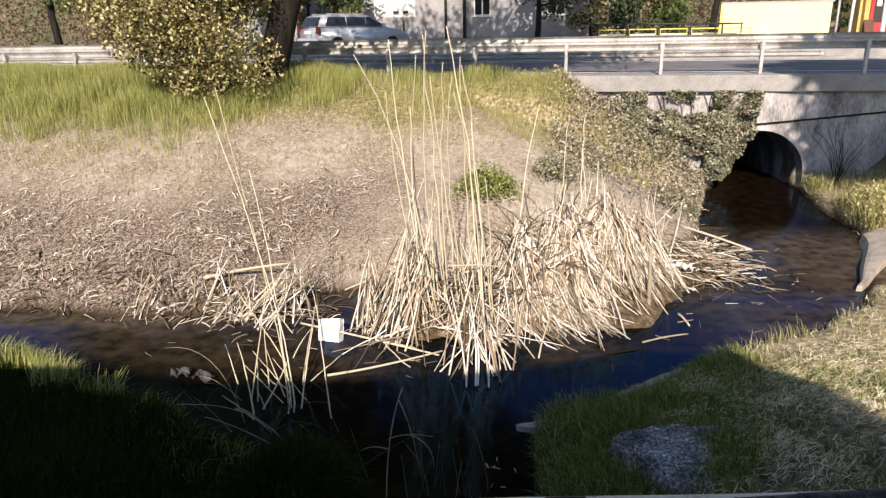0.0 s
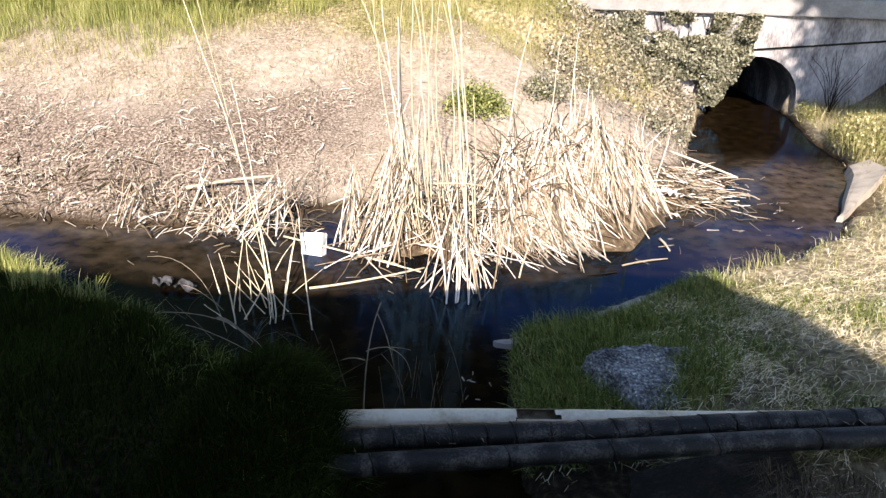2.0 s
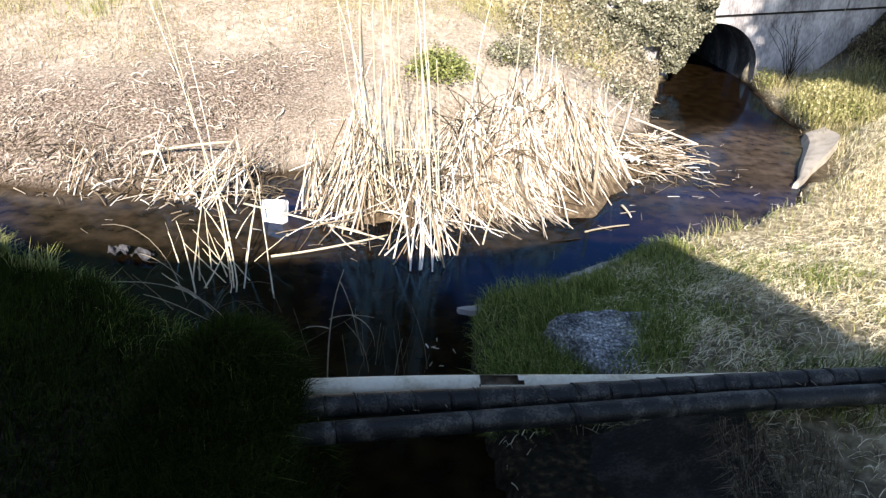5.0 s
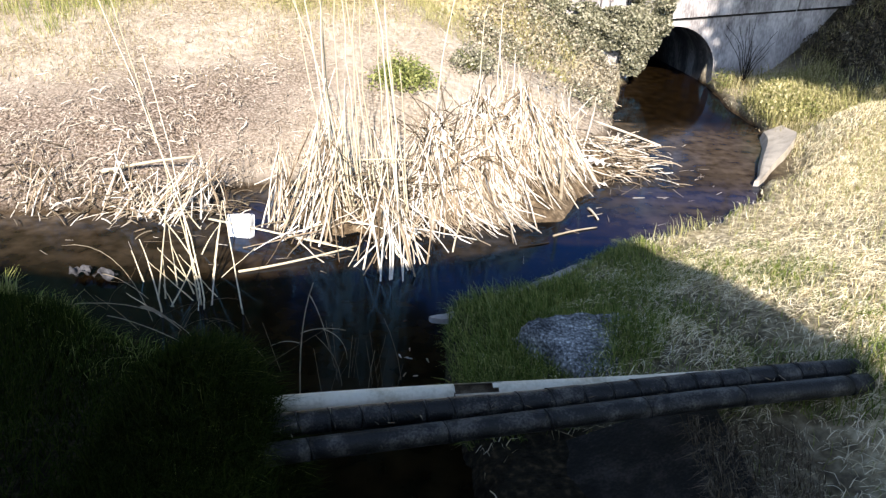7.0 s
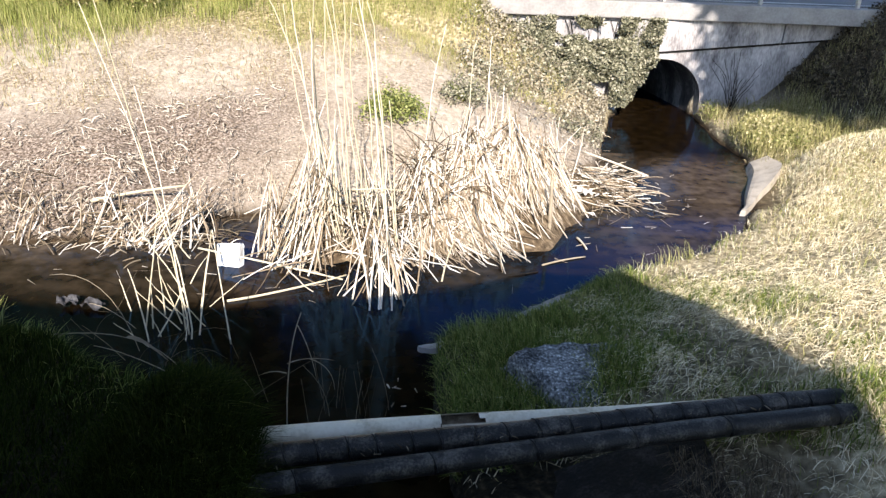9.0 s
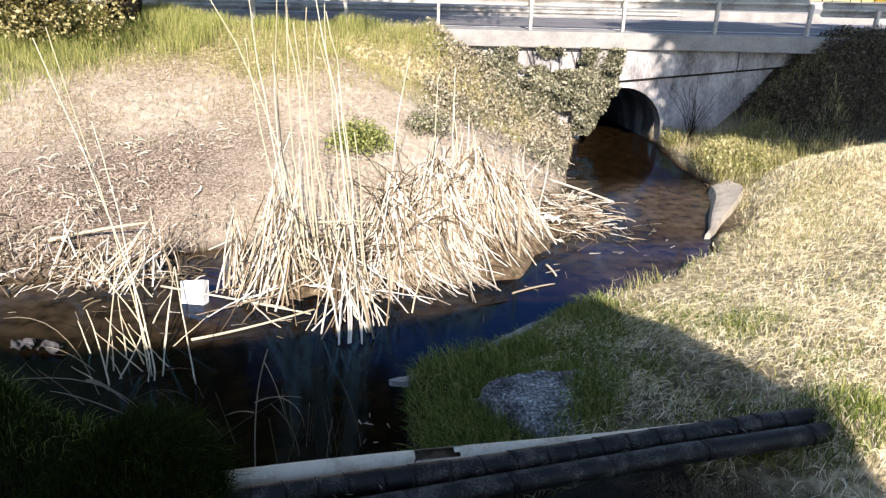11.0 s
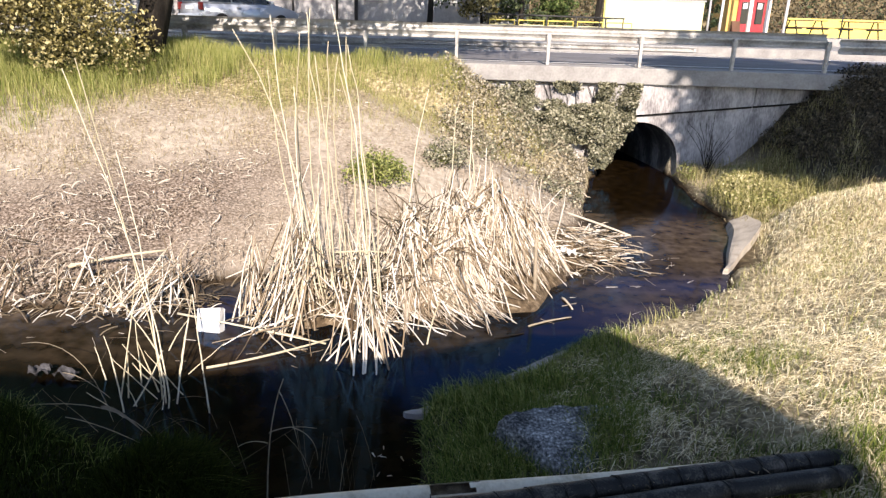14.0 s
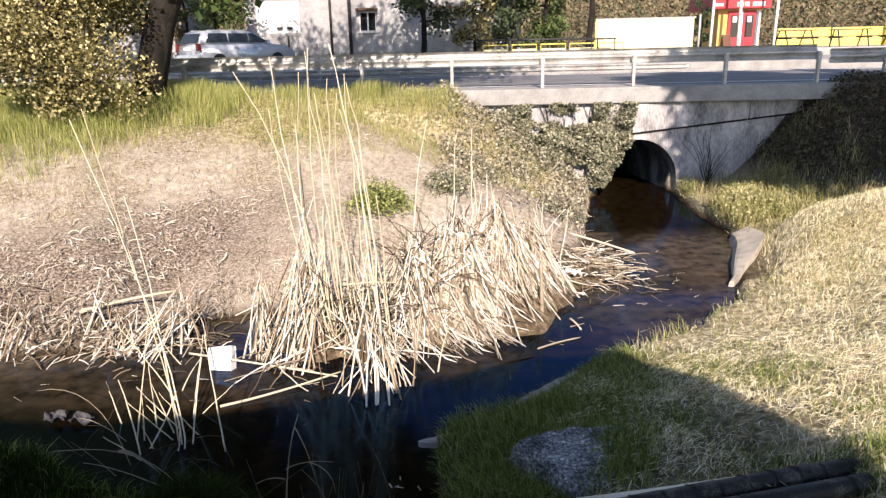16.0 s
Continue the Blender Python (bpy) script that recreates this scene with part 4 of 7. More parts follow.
p = scatter(26000, -3.0, 1.9, 12.2, 16.2, lambda x, y, z, b, d: (b == 0) & (rng.random(len(x)) < smooth((y - 12.6 + 1.2 * lumps(x, y, 1.8, 67)) / 2.0) * (0.55 + 0.9 * lumps(x, y, 3.1, 68))))
n = len(p)
stuff(blades("dry_grass", p, rng.uniform(0.06, 0.24, n), lean_of(n, 0.14), rng.uniform(0.004, 0.008, n), M_GRASSY), "thin yellowing grass towards the bridge end of the bank", "grass")
# leafy weeds in the turf and at the sunlit edge of the near bank
p = scatter(30000, -14, 0.5, 10.5, 16.1, lambda x, y, z, b, d: (b == 0) & (z > 1.95) & (rng.random(len(x)) < smooth(-0.1 + 1.6 * lumps(x, y, 2.9, 33) + 0.5 * smooth((-4.0 - x) / 2))))
p[:, 2] += rng.uniform(0.02, 0.26, len(p)) * (0.6 + 0.6 * lumps(p[:, 0], p[:, 1], 3.3, 34))
stuff(leaves("weeds", p, rng.uniform(0.025, 0.06, len(p)), M_TOPGRASS), "leafy yellow-green weeds in the turf of the far bank", "weeds")
p = scatter(20000, -7.5, -2.6, 4.7, 6.2, lambda x, y, z, b, d: (b == 2) & (d < 0.45 + 0.2 * lumps(x, y, 4.0, 35)) & (lumps(x, y, 5.0, 36) > -0.2))
n = len(p)
stuff(blades("weeds", p, rng.uniform(0.08, 0.36, n), lean_of(n, 0.16, (0.04, 0.06)), rng.uniform(0.004, 0.012, n), M_TOPGRASS), "yellow-green weeds at the edge of the near bank", "weeds")


# ---------------- reeds ----------------
M_TWIG2 = mat("pale dry twig", [(0.24, 0.2, 0.14), (0.4, 0.34, 0.25)], 10.0, 0.85)


def arcs(base, az, length, e0, e1, k=6, wob=0.02):
    """Curved stems: start slope e0, end slope e1 (radians above level), towards az."""
    n = len(base)
    out = [base]
    for i in range(k - 1):
        e = e0 + (e1 - e0) * i / (k - 2 if k > 2 else 1)
        step = (length / (k - 1))[:, None] * np.stack([np.cos(e) * np.cos(az), np.cos(e) * np.sin(az), np.sin(e)], 1)
        out.append(out[-1] + step + rng.normal(0, wob, (n, 3)) * (length / (k - 1))[:, None])
    path = np.stack(out, 1)
    path[:, :, 2] = np.maximum(path[:, :, 2], -0.03)
    return path


RIDGE = ((-1.55, 7.60, 0.50, 0.55, 0.50), (-0.95, 7.65, 0.50, 0.60, 0.55), (-0.45, 8.70, 0.92, 1.15, 0.75), (0.10, 9.00, 1.08, 1.40, 0.80), (0.60, 9.25, 1.18, 1.65, 0.85),
         (1.10, 9.55, 0.84, 1.00, 0.70), (1.70, 9.95, 0.42, 0.60, 0.70), (2.35, 10.45, 0.22, 0.45, 0.55))   # x, y, height, reach to the front, reach to the sides


def heap(x, y):
    """Height of the packed heap of dead reed: a crooked ridge that falls gently to the water."""
    x, y = np.asarray(x, float), np.asarray(y, float)
    h = np.zeros(np.broadcast(x, y).shape)
    for rx, ry, rh, front, wide in RIDGE:
        dy = y - ry
        d = np.hypot((x - rx - 0.18 * np.minimum(dy, 0) * -1) / wide, np.where(dy < 0, dy / front, dy / 0.75))
        h = np.maximum(h, rh * (1 - smooth(d)))
    return h


hx, hy_ = np.meshgrid(np.arange(-3.2, 4.0, 0.05), np.arange(6.2, 12.6, 0.05))
hz = 0.93 * heap(hx, hy_) + 0.04 * lumps(hx, hy_, 9.0, 61) - 0.055
hn, hm = hx.shape
q = (np.arange(hn - 1)[:, None] * hm + np.arange(hm - 1)[None]).ravel()
q = q[hz.ravel()[q] > -0.075]
reed_bed = thing("reed_bed", (0.2, 9.0, 0))
tagged(reed_bed, "big tangled heap of bleached dead reeds standing in the water", "reeds")
M_HEAP = mat("rotting reed mat", [(0.035, 0.024, 0.014), (0.12, 0.085, 0.05), (0.36, 0.28, 0.18)], 14.0, 0.95, bump=0.8, bscale=60)
under(raw("packed_reed", np.stack([hx, hy_, hz], -1).reshape(-1, 3), np.stack([q, q + 1, q + hm + 1, q + hm], -1), M_HEAP, label="packed brown rotting reed mat", smooth=True), reed_bed)

paths, rad = [], []


def add(pp, r):
    paths.append(pp)
    rad.append(np.broadcast_to(np.linspace(1.0, 0.55, pp.shape[1])[None], pp.shape[:2]) * np.asarray(r)[:, None])


def tepee(n, apex, spread, foot, r=(0.005, 0.011), loose=(0.13, 0.12, 0.16)):
    """Broken stems leaning together on a common crown, some folded over beyond it."""
    a = rng.uniform(0, 2 * np.pi, n)
    s = np.sqrt(rng.uniform(0.15, 1, n))
    b = np.stack([foot[0] + np.cos(a) * s * spread[0], foot[1] + np.sin(a) * s * spread[1], np.full(n, -0.02)], 1)
    top = np.asarray(apex) + rng.normal(0, 1, (n, 3)) * np.array(loose)
    u = np.linspace(0, 1, 6)[None, :, None]
    pp = b[:, None] * (1 - u) + top[:, None] * u
    pp = pp + rng.normal(0, 0.03, (n, 1, 3)) * np.sin(u * np.pi)
    fold = rng.random(n) < 0.25
    drop = rng.uniform(0.1, 0.4, n)[:, None] * np.c_[rng.normal(0.2, 0.7, n), rng.normal(-0.5, 0.5, n), rng.uniform(-1.0, -0.2, n)]
    pp[fold, 5] = pp[fold, 4] + drop[fold]
    add(pp, rng.uniform(*r, n))


def thatch(n, x, y, az, length, lift, k=6):
    """Stems combed down the heap: they follow its surface from x, y towards az, the head a little clear of it."""
    r = np.linspace(0, 1, k)[None]
    turn = rng.normal(0, 0.09, n)[:, None] * r
    px = x[:, None] + np.cos(az[:, None] + turn) * length[:, None] * r
    py = y[:, None] + np.sin(az[:, None] + turn) * length[:, None] * r
    pz = np.maximum(heap(px, py), np.maximum(land(px.ravel(), py.ravel())[0].reshape(px.shape), 0.0))
    chord = pz[:, :1] * (1 - r) + pz[:, -1:] * r
    pz = np.maximum(0.25 * pz + 0.75 * chord, pz - 0.04) + lift[:, None] * (1 - 0.92 * r) + 0.006
    return np.stack([px, py, pz], -1) + rng.normal(0, 0.008, px.shape + (3,))


# the standing fans: one round the tall stalks, one small one out in the water, a few loose bundles
tepee(62, (-1.50, 7.55, 1.10), (0.62, 0.55), (-1.68, 7.40), (0.006, 0.013), (0.10, 0.10, 0.20))
tepee(15, (-0.98, 7.75, 0.98), (0.36, 0.40), (-0.98, 7.70), (0.005, 0.011))
tepee(24, (-2.15, 7.70, 0.78), (0.24, 0.28), (-2.12, 7.45), (0.006, 0.012), (0.05, 0.06, 0.10))
tepee(27, (-0.70, 6.80, 0.66), (0.42, 0.36), (-0.70, 6.50), (0.006, 0.013), (0.12, 0.10, 0.16))
tepee(24, (-0.42, 8.05, 0.98), (0.50, 0.55), (-0.40, 7.70))
tepee(34, (0.05, 8.85, 1.20), (0.40, 0.50), (-0.10, 8.40), (0.005, 0.011))
tepee(30, (0.55, 9.20, 1.36), (0.40, 0.50), (0.45, 8.80), (0.005, 0.011))
tepee(20, (1.00, 9.45, 1.08), (0.40, 0.50), (1.00, 9.10), (0.005, 0.011))
# combed mass on the big heap, fanning from its crest
n = 400
u = rng.random(n)
x = np.interp(u, [0, 0.45, 0.8, 1], [-0.55, 0.35, 0.85, 1.15]) + rng.normal(0, 0.14, n)
y = np.interp(x, [-0.6, 0.6, 1.7], [8.72, 9.3, 9.95]) + rng.normal(0.02, 0.14, n)
az = np.interp(x, [-0.6, 0.1, 0.7, 1.6], [-2.0, -1.65, -1.35, -1.0]) + rng.normal(0, 0.50, n)
add(thatch(n, x, y, az, rng.uniform(0.4, 1.1, n) * np.interp(x, [0.6, 1.4], [1, 0.6]), rng.uniform(0.0, 0.2, n)), 0.004 + 0.007 * rng.random(n) ** 2)
# second layer lower down
n = 300
x = rng.uniform(-0.6, 0.95, n)
y = np.interp(x, [-0.6, 0.6, 1.7], [8.2, 8.75, 9.6]) + rng.normal(0, 0.22, n)
az = np.interp(x, [-0.6, 0.3, 1.5], [-1.9, -1.3, -0.9]) + rng.normal(0, 0.55, n)
add(thatch(n, x, y, az, rng.uniform(0.3, 0.8, n) * np.interp(x, [0.5, 1.3], [1, 0.6]), rng.uniform(0.0, 0.14, n)), rng.uniform(0.005, 0.010, n))
# skirt lying towards the water, combed down the stream
n = 300
x = rng.uniform(-0.45, 0.42, n)
y = rng.uniform(7.75, 8.55, n) + 0.45 * np.clip(x, 0, 2)
add(thatch(n, x, y, rng.normal(-0.55, 0.45, n), rng.uniform(0.25, 0.75, n), rng.uniform(0.0, 0.08, n)), rng.uniform(0.004, 0.009, n))
# stems fallen across it at random
n = 110
x, y = rng.uniform(-1.9, 1.1, n), rng.normal(0, 0.3, n)
y += np.interp(x, [-1.9, -0.7, 0.5, 1.5], [7.3, 7.5, 8.7, 9.4])
add(thatch(n, x, y, rng.uniform(-3.1, 0.2, n), rng.uniform(0.3, 0.9, n), rng.uniform(0.04, 0.22, n)), rng.uniform(0.005, 0.011, n))
# upright broken stubs along the back of the crest
n = 46
u = rng.random(n)
b = np.stack([-0.4 + 1.9 * u + rng.normal(0, 0.12, n), 9.1 + 0.55 * u + rng.normal(0, 0.2, n), np.full(n, 0.35)], 1)
add(arcs(b, rng.uniform(0, 6.28, n), rng.uniform(0.5, 1.0, n), rng.uniform(1.0, 1.5, n), rng.uniform(0.5, 1.4, n)), rng.uniform(0.005, 0.010, n))
# flat raft of broken sticks towards the culvert
n = 400
b = np.stack([rng.normal(1.85, 0.40, n), rng.normal(10.25, 0.42, n), np.zeros(n)], 1)
b[:, 2] = np.maximum(heap(b[:, 0], b[:, 1]), 0) + rng.uniform(0.0, 0.06, n)
add(arcs(b, rng.normal(-0.1, 1.4, n), rng.uniform(0.10, 0.42, n), rng.normal(0.02, 0.18, n), rng.normal(-0.12, 0.15, n)), rng.uniform(0.005, 0.012, n))
n = 26
b = np.stack([rng.normal(2.3, 0.2, n), rng.normal(10.45, 0.28, n), rng.uniform(0.04, 0.22, n)], 1)
add(arcs(b, rng.normal(0.1, 0.7, n), rng.uniform(0.25, 0.5, n), rng.normal(0.12, 0.2, n), rng.normal(-0.05, 0.1, n)), rng.uniform(0.007, 0.016, n))
stems, girth = np.concatenate(paths), np.concatenate(rad)
dead = tubes("reed_tangle", stems, girth, M_REED, label="tangle of pale broken reed stems")
dead["kind"] = "stuff"
under(dead, reed_bed)
# flat bleached leaves: along many of the stems, and laid over the heap in their own layer
pick = rng.random(len(stems)) < 0.35
lp = [stems[pick] + rng.normal(0, 0.04, (pick.sum(), 1, 3)) + rng.normal(0, 0.010, stems[pick].shape)]
n = 420
x = rng.uniform(-0.6, 1.05, n)
y = np.interp(x, [-0.6, 0.6, 1.7], [8.5, 9.15, 9.85]) + rng.normal(-0.15, 0.3, n)
az = np.interp(x, [-0.6, 0.1, 0.7, 1.6], [-2.0, -1.6, -1.3, -1.0]) + rng.normal(0, 0.5, n)
lp.append(thatch(n, x, y, az, rng.uniform(0.3, 0.9, n) * np.interp(x, [0.5, 1.3], [1, 0.6]), rng.uniform(0.02, 0.15, n)))
n = 380
x = rng.uniform(0.2, 1.6, n)
y = np.interp(x, [0.2, 0.8, 1.6], [8.1, 8.75, 9.6]) + rng.normal(0, 0.2, n)
lp.append(thatch(n, x, y, rng.normal(-0.7, 0.8, n), rng.uniform(0.12, 0.42, n), rng.uniform(0.0, 0.05, n)))
n = 45
x, y = rng.uniform(-2.0, -0.5, n), rng.uniform(7.25, 7.7, n)
lp.append(arcs(np.stack([x, y, rng.uniform(0.25, 1.0, n)], 1), rng.uniform(-3.0, 0.0, n), rng.uniform(0.25, 0.65, n), rng.uniform(-1.3, -0.7, n), rng.uniform(-1.5, -1.1, n)))
lp = np.concatenate(lp)
lp[:, :, 2] = np.maximum(lp[:, :, 2], 0.01)
ob = strips("dead_leaf_mass", lp, 0.006 + 0.022 * rng.random(len(lp)) ** 2, M_REED, label="flat bleached reed leaves")
ob["kind"] = "stuff"
under(ob, reed_bed)


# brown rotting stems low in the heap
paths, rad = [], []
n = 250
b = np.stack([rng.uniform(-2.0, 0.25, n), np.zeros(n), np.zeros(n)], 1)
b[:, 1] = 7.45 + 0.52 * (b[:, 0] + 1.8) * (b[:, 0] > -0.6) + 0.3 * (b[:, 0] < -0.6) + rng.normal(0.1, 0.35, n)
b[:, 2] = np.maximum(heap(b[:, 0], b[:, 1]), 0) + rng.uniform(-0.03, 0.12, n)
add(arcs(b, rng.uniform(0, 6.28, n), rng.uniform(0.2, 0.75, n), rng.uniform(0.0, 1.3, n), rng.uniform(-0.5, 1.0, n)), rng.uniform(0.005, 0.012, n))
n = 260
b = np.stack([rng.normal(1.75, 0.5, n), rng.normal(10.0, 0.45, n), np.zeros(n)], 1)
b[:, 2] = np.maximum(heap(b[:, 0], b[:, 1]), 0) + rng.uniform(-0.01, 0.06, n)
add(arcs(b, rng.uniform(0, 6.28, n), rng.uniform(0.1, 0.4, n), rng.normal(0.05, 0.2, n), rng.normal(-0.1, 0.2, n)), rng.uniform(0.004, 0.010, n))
dark_brown = tubes("rotting_reed", np.concatenate(paths), np.concatenate(rad), M_TWIG, label="brown rotting stems low in the heap")
dark_brown["kind"] = "stuff"
under(dark_brown, reed_bed)


def bend(points, n=9):
    """A smooth path through a few points."""
    pts = np.asarray(points, float)
    t = np.linspace(0, len(pts) - 1, n)
    if len(pts) == 3:
        u = t / 2
        c = 2 * pts[1] - 0.5 * (pts[0] + pts[2])
        return ((1 - u) ** 2)[:, None] * pts[0] + (2 * u * (1 - u))[:, None] * c + (u ** 2)[:, None] * pts[2]
    return pts[0] + (t / t[-1])[:, None] * (pts[-1] - pts[0])


def stalk(parent, pts, r=0.011, wave=0.006):
    """A dry stalk that wavers a little."""
    path = bend(pts, 11)
    sway = np.cumsum(rng.normal(0, 1, (11, 3)), axis=0) * wave * np.linalg.norm(path[-1] - path[0])
    path = path + (sway - sway[0] - np.linspace(0, 1, 11)[:, None] * (sway[-1] - sway[0]) * 0.6) * np.array([1, 1, 0.2])
    return under(tube("stalk", path, np.linspace(r, r * 0.4, 11), M_STALK, sides=6), parent)


# tall standing stalks of the main clump: foot, middle, tip
TALL = (
    ((-1.25, 7.4, 0.1), (-1.58, 7.4, 1.9), (-2.07, 7.3, 3.15)), ((-1.30, 7.4, 0.1), (-1.60, 7.4, 1.9), (-1.75, 7.3, 3.28)),
    ((-1.35, 7.5, 0.1), (-1.42, 7.5, 1.9), (-1.32, 7.3, 3.35)), ((-1.45, 7.5, 0.1), (-1.55, 7.5, 1.9), (-1.45, 7.4, 3.12)),
    ((-1.20, 7.5, 0.1), (-1.30, 7.5, 1.9), (-1.38, 7.4, 3.32)), ((-0.72, 7.3, 0.1), (-0.85, 7.3, 1.9), (-1.12, 7.3, 3.40)),
    ((-0.80, 7.4, 0.1), (-0.95, 7.4, 1.9), (-0.99, 7.3, 3.10)), ((-0.62, 7.3, 0.1), (-0.78, 7.3, 1.8), (-0.98, 7.3, 3.02)),
    ((-1.50, 7.6, 0.1), (-1.72, 7.6, 1.8), (-1.80, 7.5, 2.75)), ((-1.18, 7.5, 0.1), (-1.20, 7.5, 1.9), (-1.18, 7.4, 3.05)),
    ((-0.92, 7.4, 0.1), (-1.08, 7.4, 1.6), (-1.05, 7.4, 2.90)), ((-0.70, 7.3, 0.1), (-0.86, 7.4, 1.7), (-1.05, 7.4, 2.75)),
    ((-0.75, 7.2, 0.0), (-0.75, 7.2, 1.2), (-0.85, 7.2, 2.45)), ((-1.40, 7.4, 0.1), (-1.50, 7.4, 1.5), (-1.52, 7.4, 2.6)),
    ((-1.05, 7.5, 0.1), (-1.15, 7.5, 1.7), (-1.30, 7.5, 2.9)), ((-0.66, 7.1, 0.0), (-0.60, 7.1, 0.9), (-0.66, 7.1, 1.9)),
    ((-0.55, 8.6, 0.1), (-0.42, 8.9, 1.4), (-0.24, 9.1, 2.45)), ((0.02, 9.2, 0.2), (0.05, 9.3, 1.4), (0.12, 9.4, 2.25)),
    ((0.30, 9.3, 0.2), (0.30, 9.4, 1.4), (0.33, 9.4, 2.30)), ((0.42, 9.4, 0.2), (0.38, 9.5, 1.3), (0.30, 9.6, 1.95)),
    ((-1.10, 7.2, 0.9), (-0.8, 7.2, 0.93), (-0.52, 7.2, 0.92)))
for pts in TALL:
    stalk(reed_bed, pts, 0.0105)
for k in range(11):
    x0 = rng.choice([-1.45, -1.2, -0.8]) + rng.normal(0, 0.13)
    y0 = 7.45 + rng.normal(0, 0.15)
    h = rng.uniform(0.9, 1.7)
    lx = rng.normal(-0.08, 0.16)
    stalk(reed_bed, ((x0, y0, 0.1), (x0 + lx * 0.5 + rng.normal(0, 0.03), y0, h * 0.55), (x0 + lx, y0 + rng.normal(0, 0.1), h)), rng.uniform(0.007, 0.011))

# smaller clump in the shade edge, leaning
clump = thing("reed_clump", (-2.5, 6.0, 0))
tagged(clump, "thin leaning clump of dry reed stalks in the water", "reeds")
for pts in (((-2.27, 5.47, -0.02), (-2.43, 5.67, 0.91), (-3.08, 6.00, 2.82)),
            ((-2.38, 5.61, -0.02), (-2.56, 5.81, 0.95), (-2.98, 6.00, 2.90)),
            ((-2.32, 5.54, -0.02), (-2.48, 5.74, 0.96), (-2.72, 6.00, 2.16)),
            ((-2.76, 5.61, -0.02), (-2.65, 5.67, 0.58), (-2.55, 5.73, 1.14)),
            ((-2.69, 5.87, -0.02), (-2.72, 5.93, 0.27), (-2.74, 5.99, 0.56)),
            ((-2.62, 5.38, -0.02), (-2.69, 5.44, 0.36), (-2.77, 5.50, 0.66)),
            ((-3.03, 5.90, -0.02), (-3.10, 5.96, 0.12), (-3.17, 6.02, 0.28)),
            ((-2.46, 5.73, -0.02), (-2.57, 5.79, 0.22), (-2.67, 5.85, 0.44)),
            ((-2.69, 6.35, -0.02), (-2.94, 6.41, 0.36), (-3.25, 6.47, 0.79)),
            ((-2.60, 5.93, -0.02), (-2.73, 5.99, 0.03), (-2.85, 6.05, 0.11)),
            ((-2.59, 5.48, -0.02), (-2.46, 5.54, 0.21), (-2.33, 5.60, 0.49)),
            ((-1.89, 5.43, -0.02), (-1.94, 5.49, 0.50), (-2.00, 5.55, 1.05)),
            ((-2.39, 5.99, -0.02), (-2.32, 6.05, 0.40), (-2.24, 6.11, 0.81)),
            ((-2.23, 5.55, -0.02), (-2.16, 5.61, 0.46), (-2.10, 5.67, 0.78)),
            ((-2.72, 6.54, -0.02), (-2.64, 6.60, 0.14), (-2.53, 6.66, 0.30)),
            ((-2.69, 5.61, -0.02), (-2.70, 5.67, 0.18), (-2.71, 5.73, 0.36)),
            ((-2.95, 7.16, -0.02), (-3.11, 7.22, 0.14), (-3.21, 7.28, 0.26))):
    stalk(clump, pts, 0.0085, 0.003)
for k in range(7):
    x0, y0 = rng.normal(-2.45, 0.2), rng.normal(5.6, 0.18)
    stalk(clump, ((x0, y0, -0.05), (x0 + rng.normal(-0.1, 0.2), y0 + rng.normal(0, 0.1), rng.uniform(0.2, 0.5))), 0.006)



def fallen(name, pts, r, label, category, material=None):
    ob = tube(name, bend(pts), np.linspace(r, r * 0.7, 9), material or M_STALK, sides=7)
    return tagged(ob, label, category)


fallen("fallen_reed", ((-2.85, 7.15, 0.14), (-2.0, 6.95, 0.10), (-1.15, 6.80, 0.02)), 0.013, "long dry reed stalk lying across the water", "reed", M_STALK)
fallen("fallen_reed", ((-2.2, 6.2, 0.01), (-1.7, 6.45, 0.03), (-1.12, 6.85, 0.05)), 0.014, "dry reed stalk floating on the water", "reed", M_STALK)
fallen("fallen_reed", ((-4.45, 7.9, 0.35), (-4.0, 8.1, 0.42), (-3.45, 8.35, 0.45)), 0.022, "pale thick reed stalk lying on the bank debris", "reed", M_STALK)
fallen("stick", ((1.03, 7.47, 0.008), (1.3, 7.64, 0.014), (1.56, 7.77, 0.01)), 0.012, "pale dry stick floating on the water", "stick", M_TWIG2)
fallen("stick", ((0.63, 7.14, 0.006), (0.80, 7.2, 0.010), (0.97, 7.29, 0.006)), 0.010, "dark stick floating on the water", "stick", M_BARK)
fallen("stick", ((1.53, 8.36, 0.01), (1.57, 8.2, 0.02), (1.61, 8.01, 0.01)), 0.016, "short pale stick floating on the water", "stick", M_REED)
fallen("fallen_reed", ((-0.09, 6.92, 0.0), (-0.05, 7.15, 0.16), (0.02, 7.42, 0.30)), 0.010, "single reed stem leaning out of the water", "reed", M_STALK)
fallen("stick", ((1.17, 8.33, -0.06), (1.165, 8.33, 0.35), (1.15, 8.35, 0.75)), 0.030, "short weathered stake standing in the water", "stake", M_TWIG2)
fallen("stick", ((1.85, 10.9, 0.45), (2.3, 10.5, 0.4), (2.75, 10.15, 0.32)), 0.02, "bent grey branch lying on the reed heap", "branch", M_REED)

# debris of broken stems on the waterline of the far bank
debris = thing("reed_debris", (-3.9, 7.6, 0))
tagged(debris, "matted pile of broken reed stems at the water's edge", "reeds")
paths, rad = [], []
tepee(60, (-3.2, 7.95, 0.42), (0.55, 0.5), (-3.4, 7.65), (0.006, 0.013))
tepee(40, (-3.9, 7.85, 0.30), (0.4, 0.35), (-4.0, 7.6), (0.006, 0.012))
tepee(24, (-5.0, 7.75, 0.40), (0.3, 0.35), (-5.0, 7.6), (0.007, 0.014))
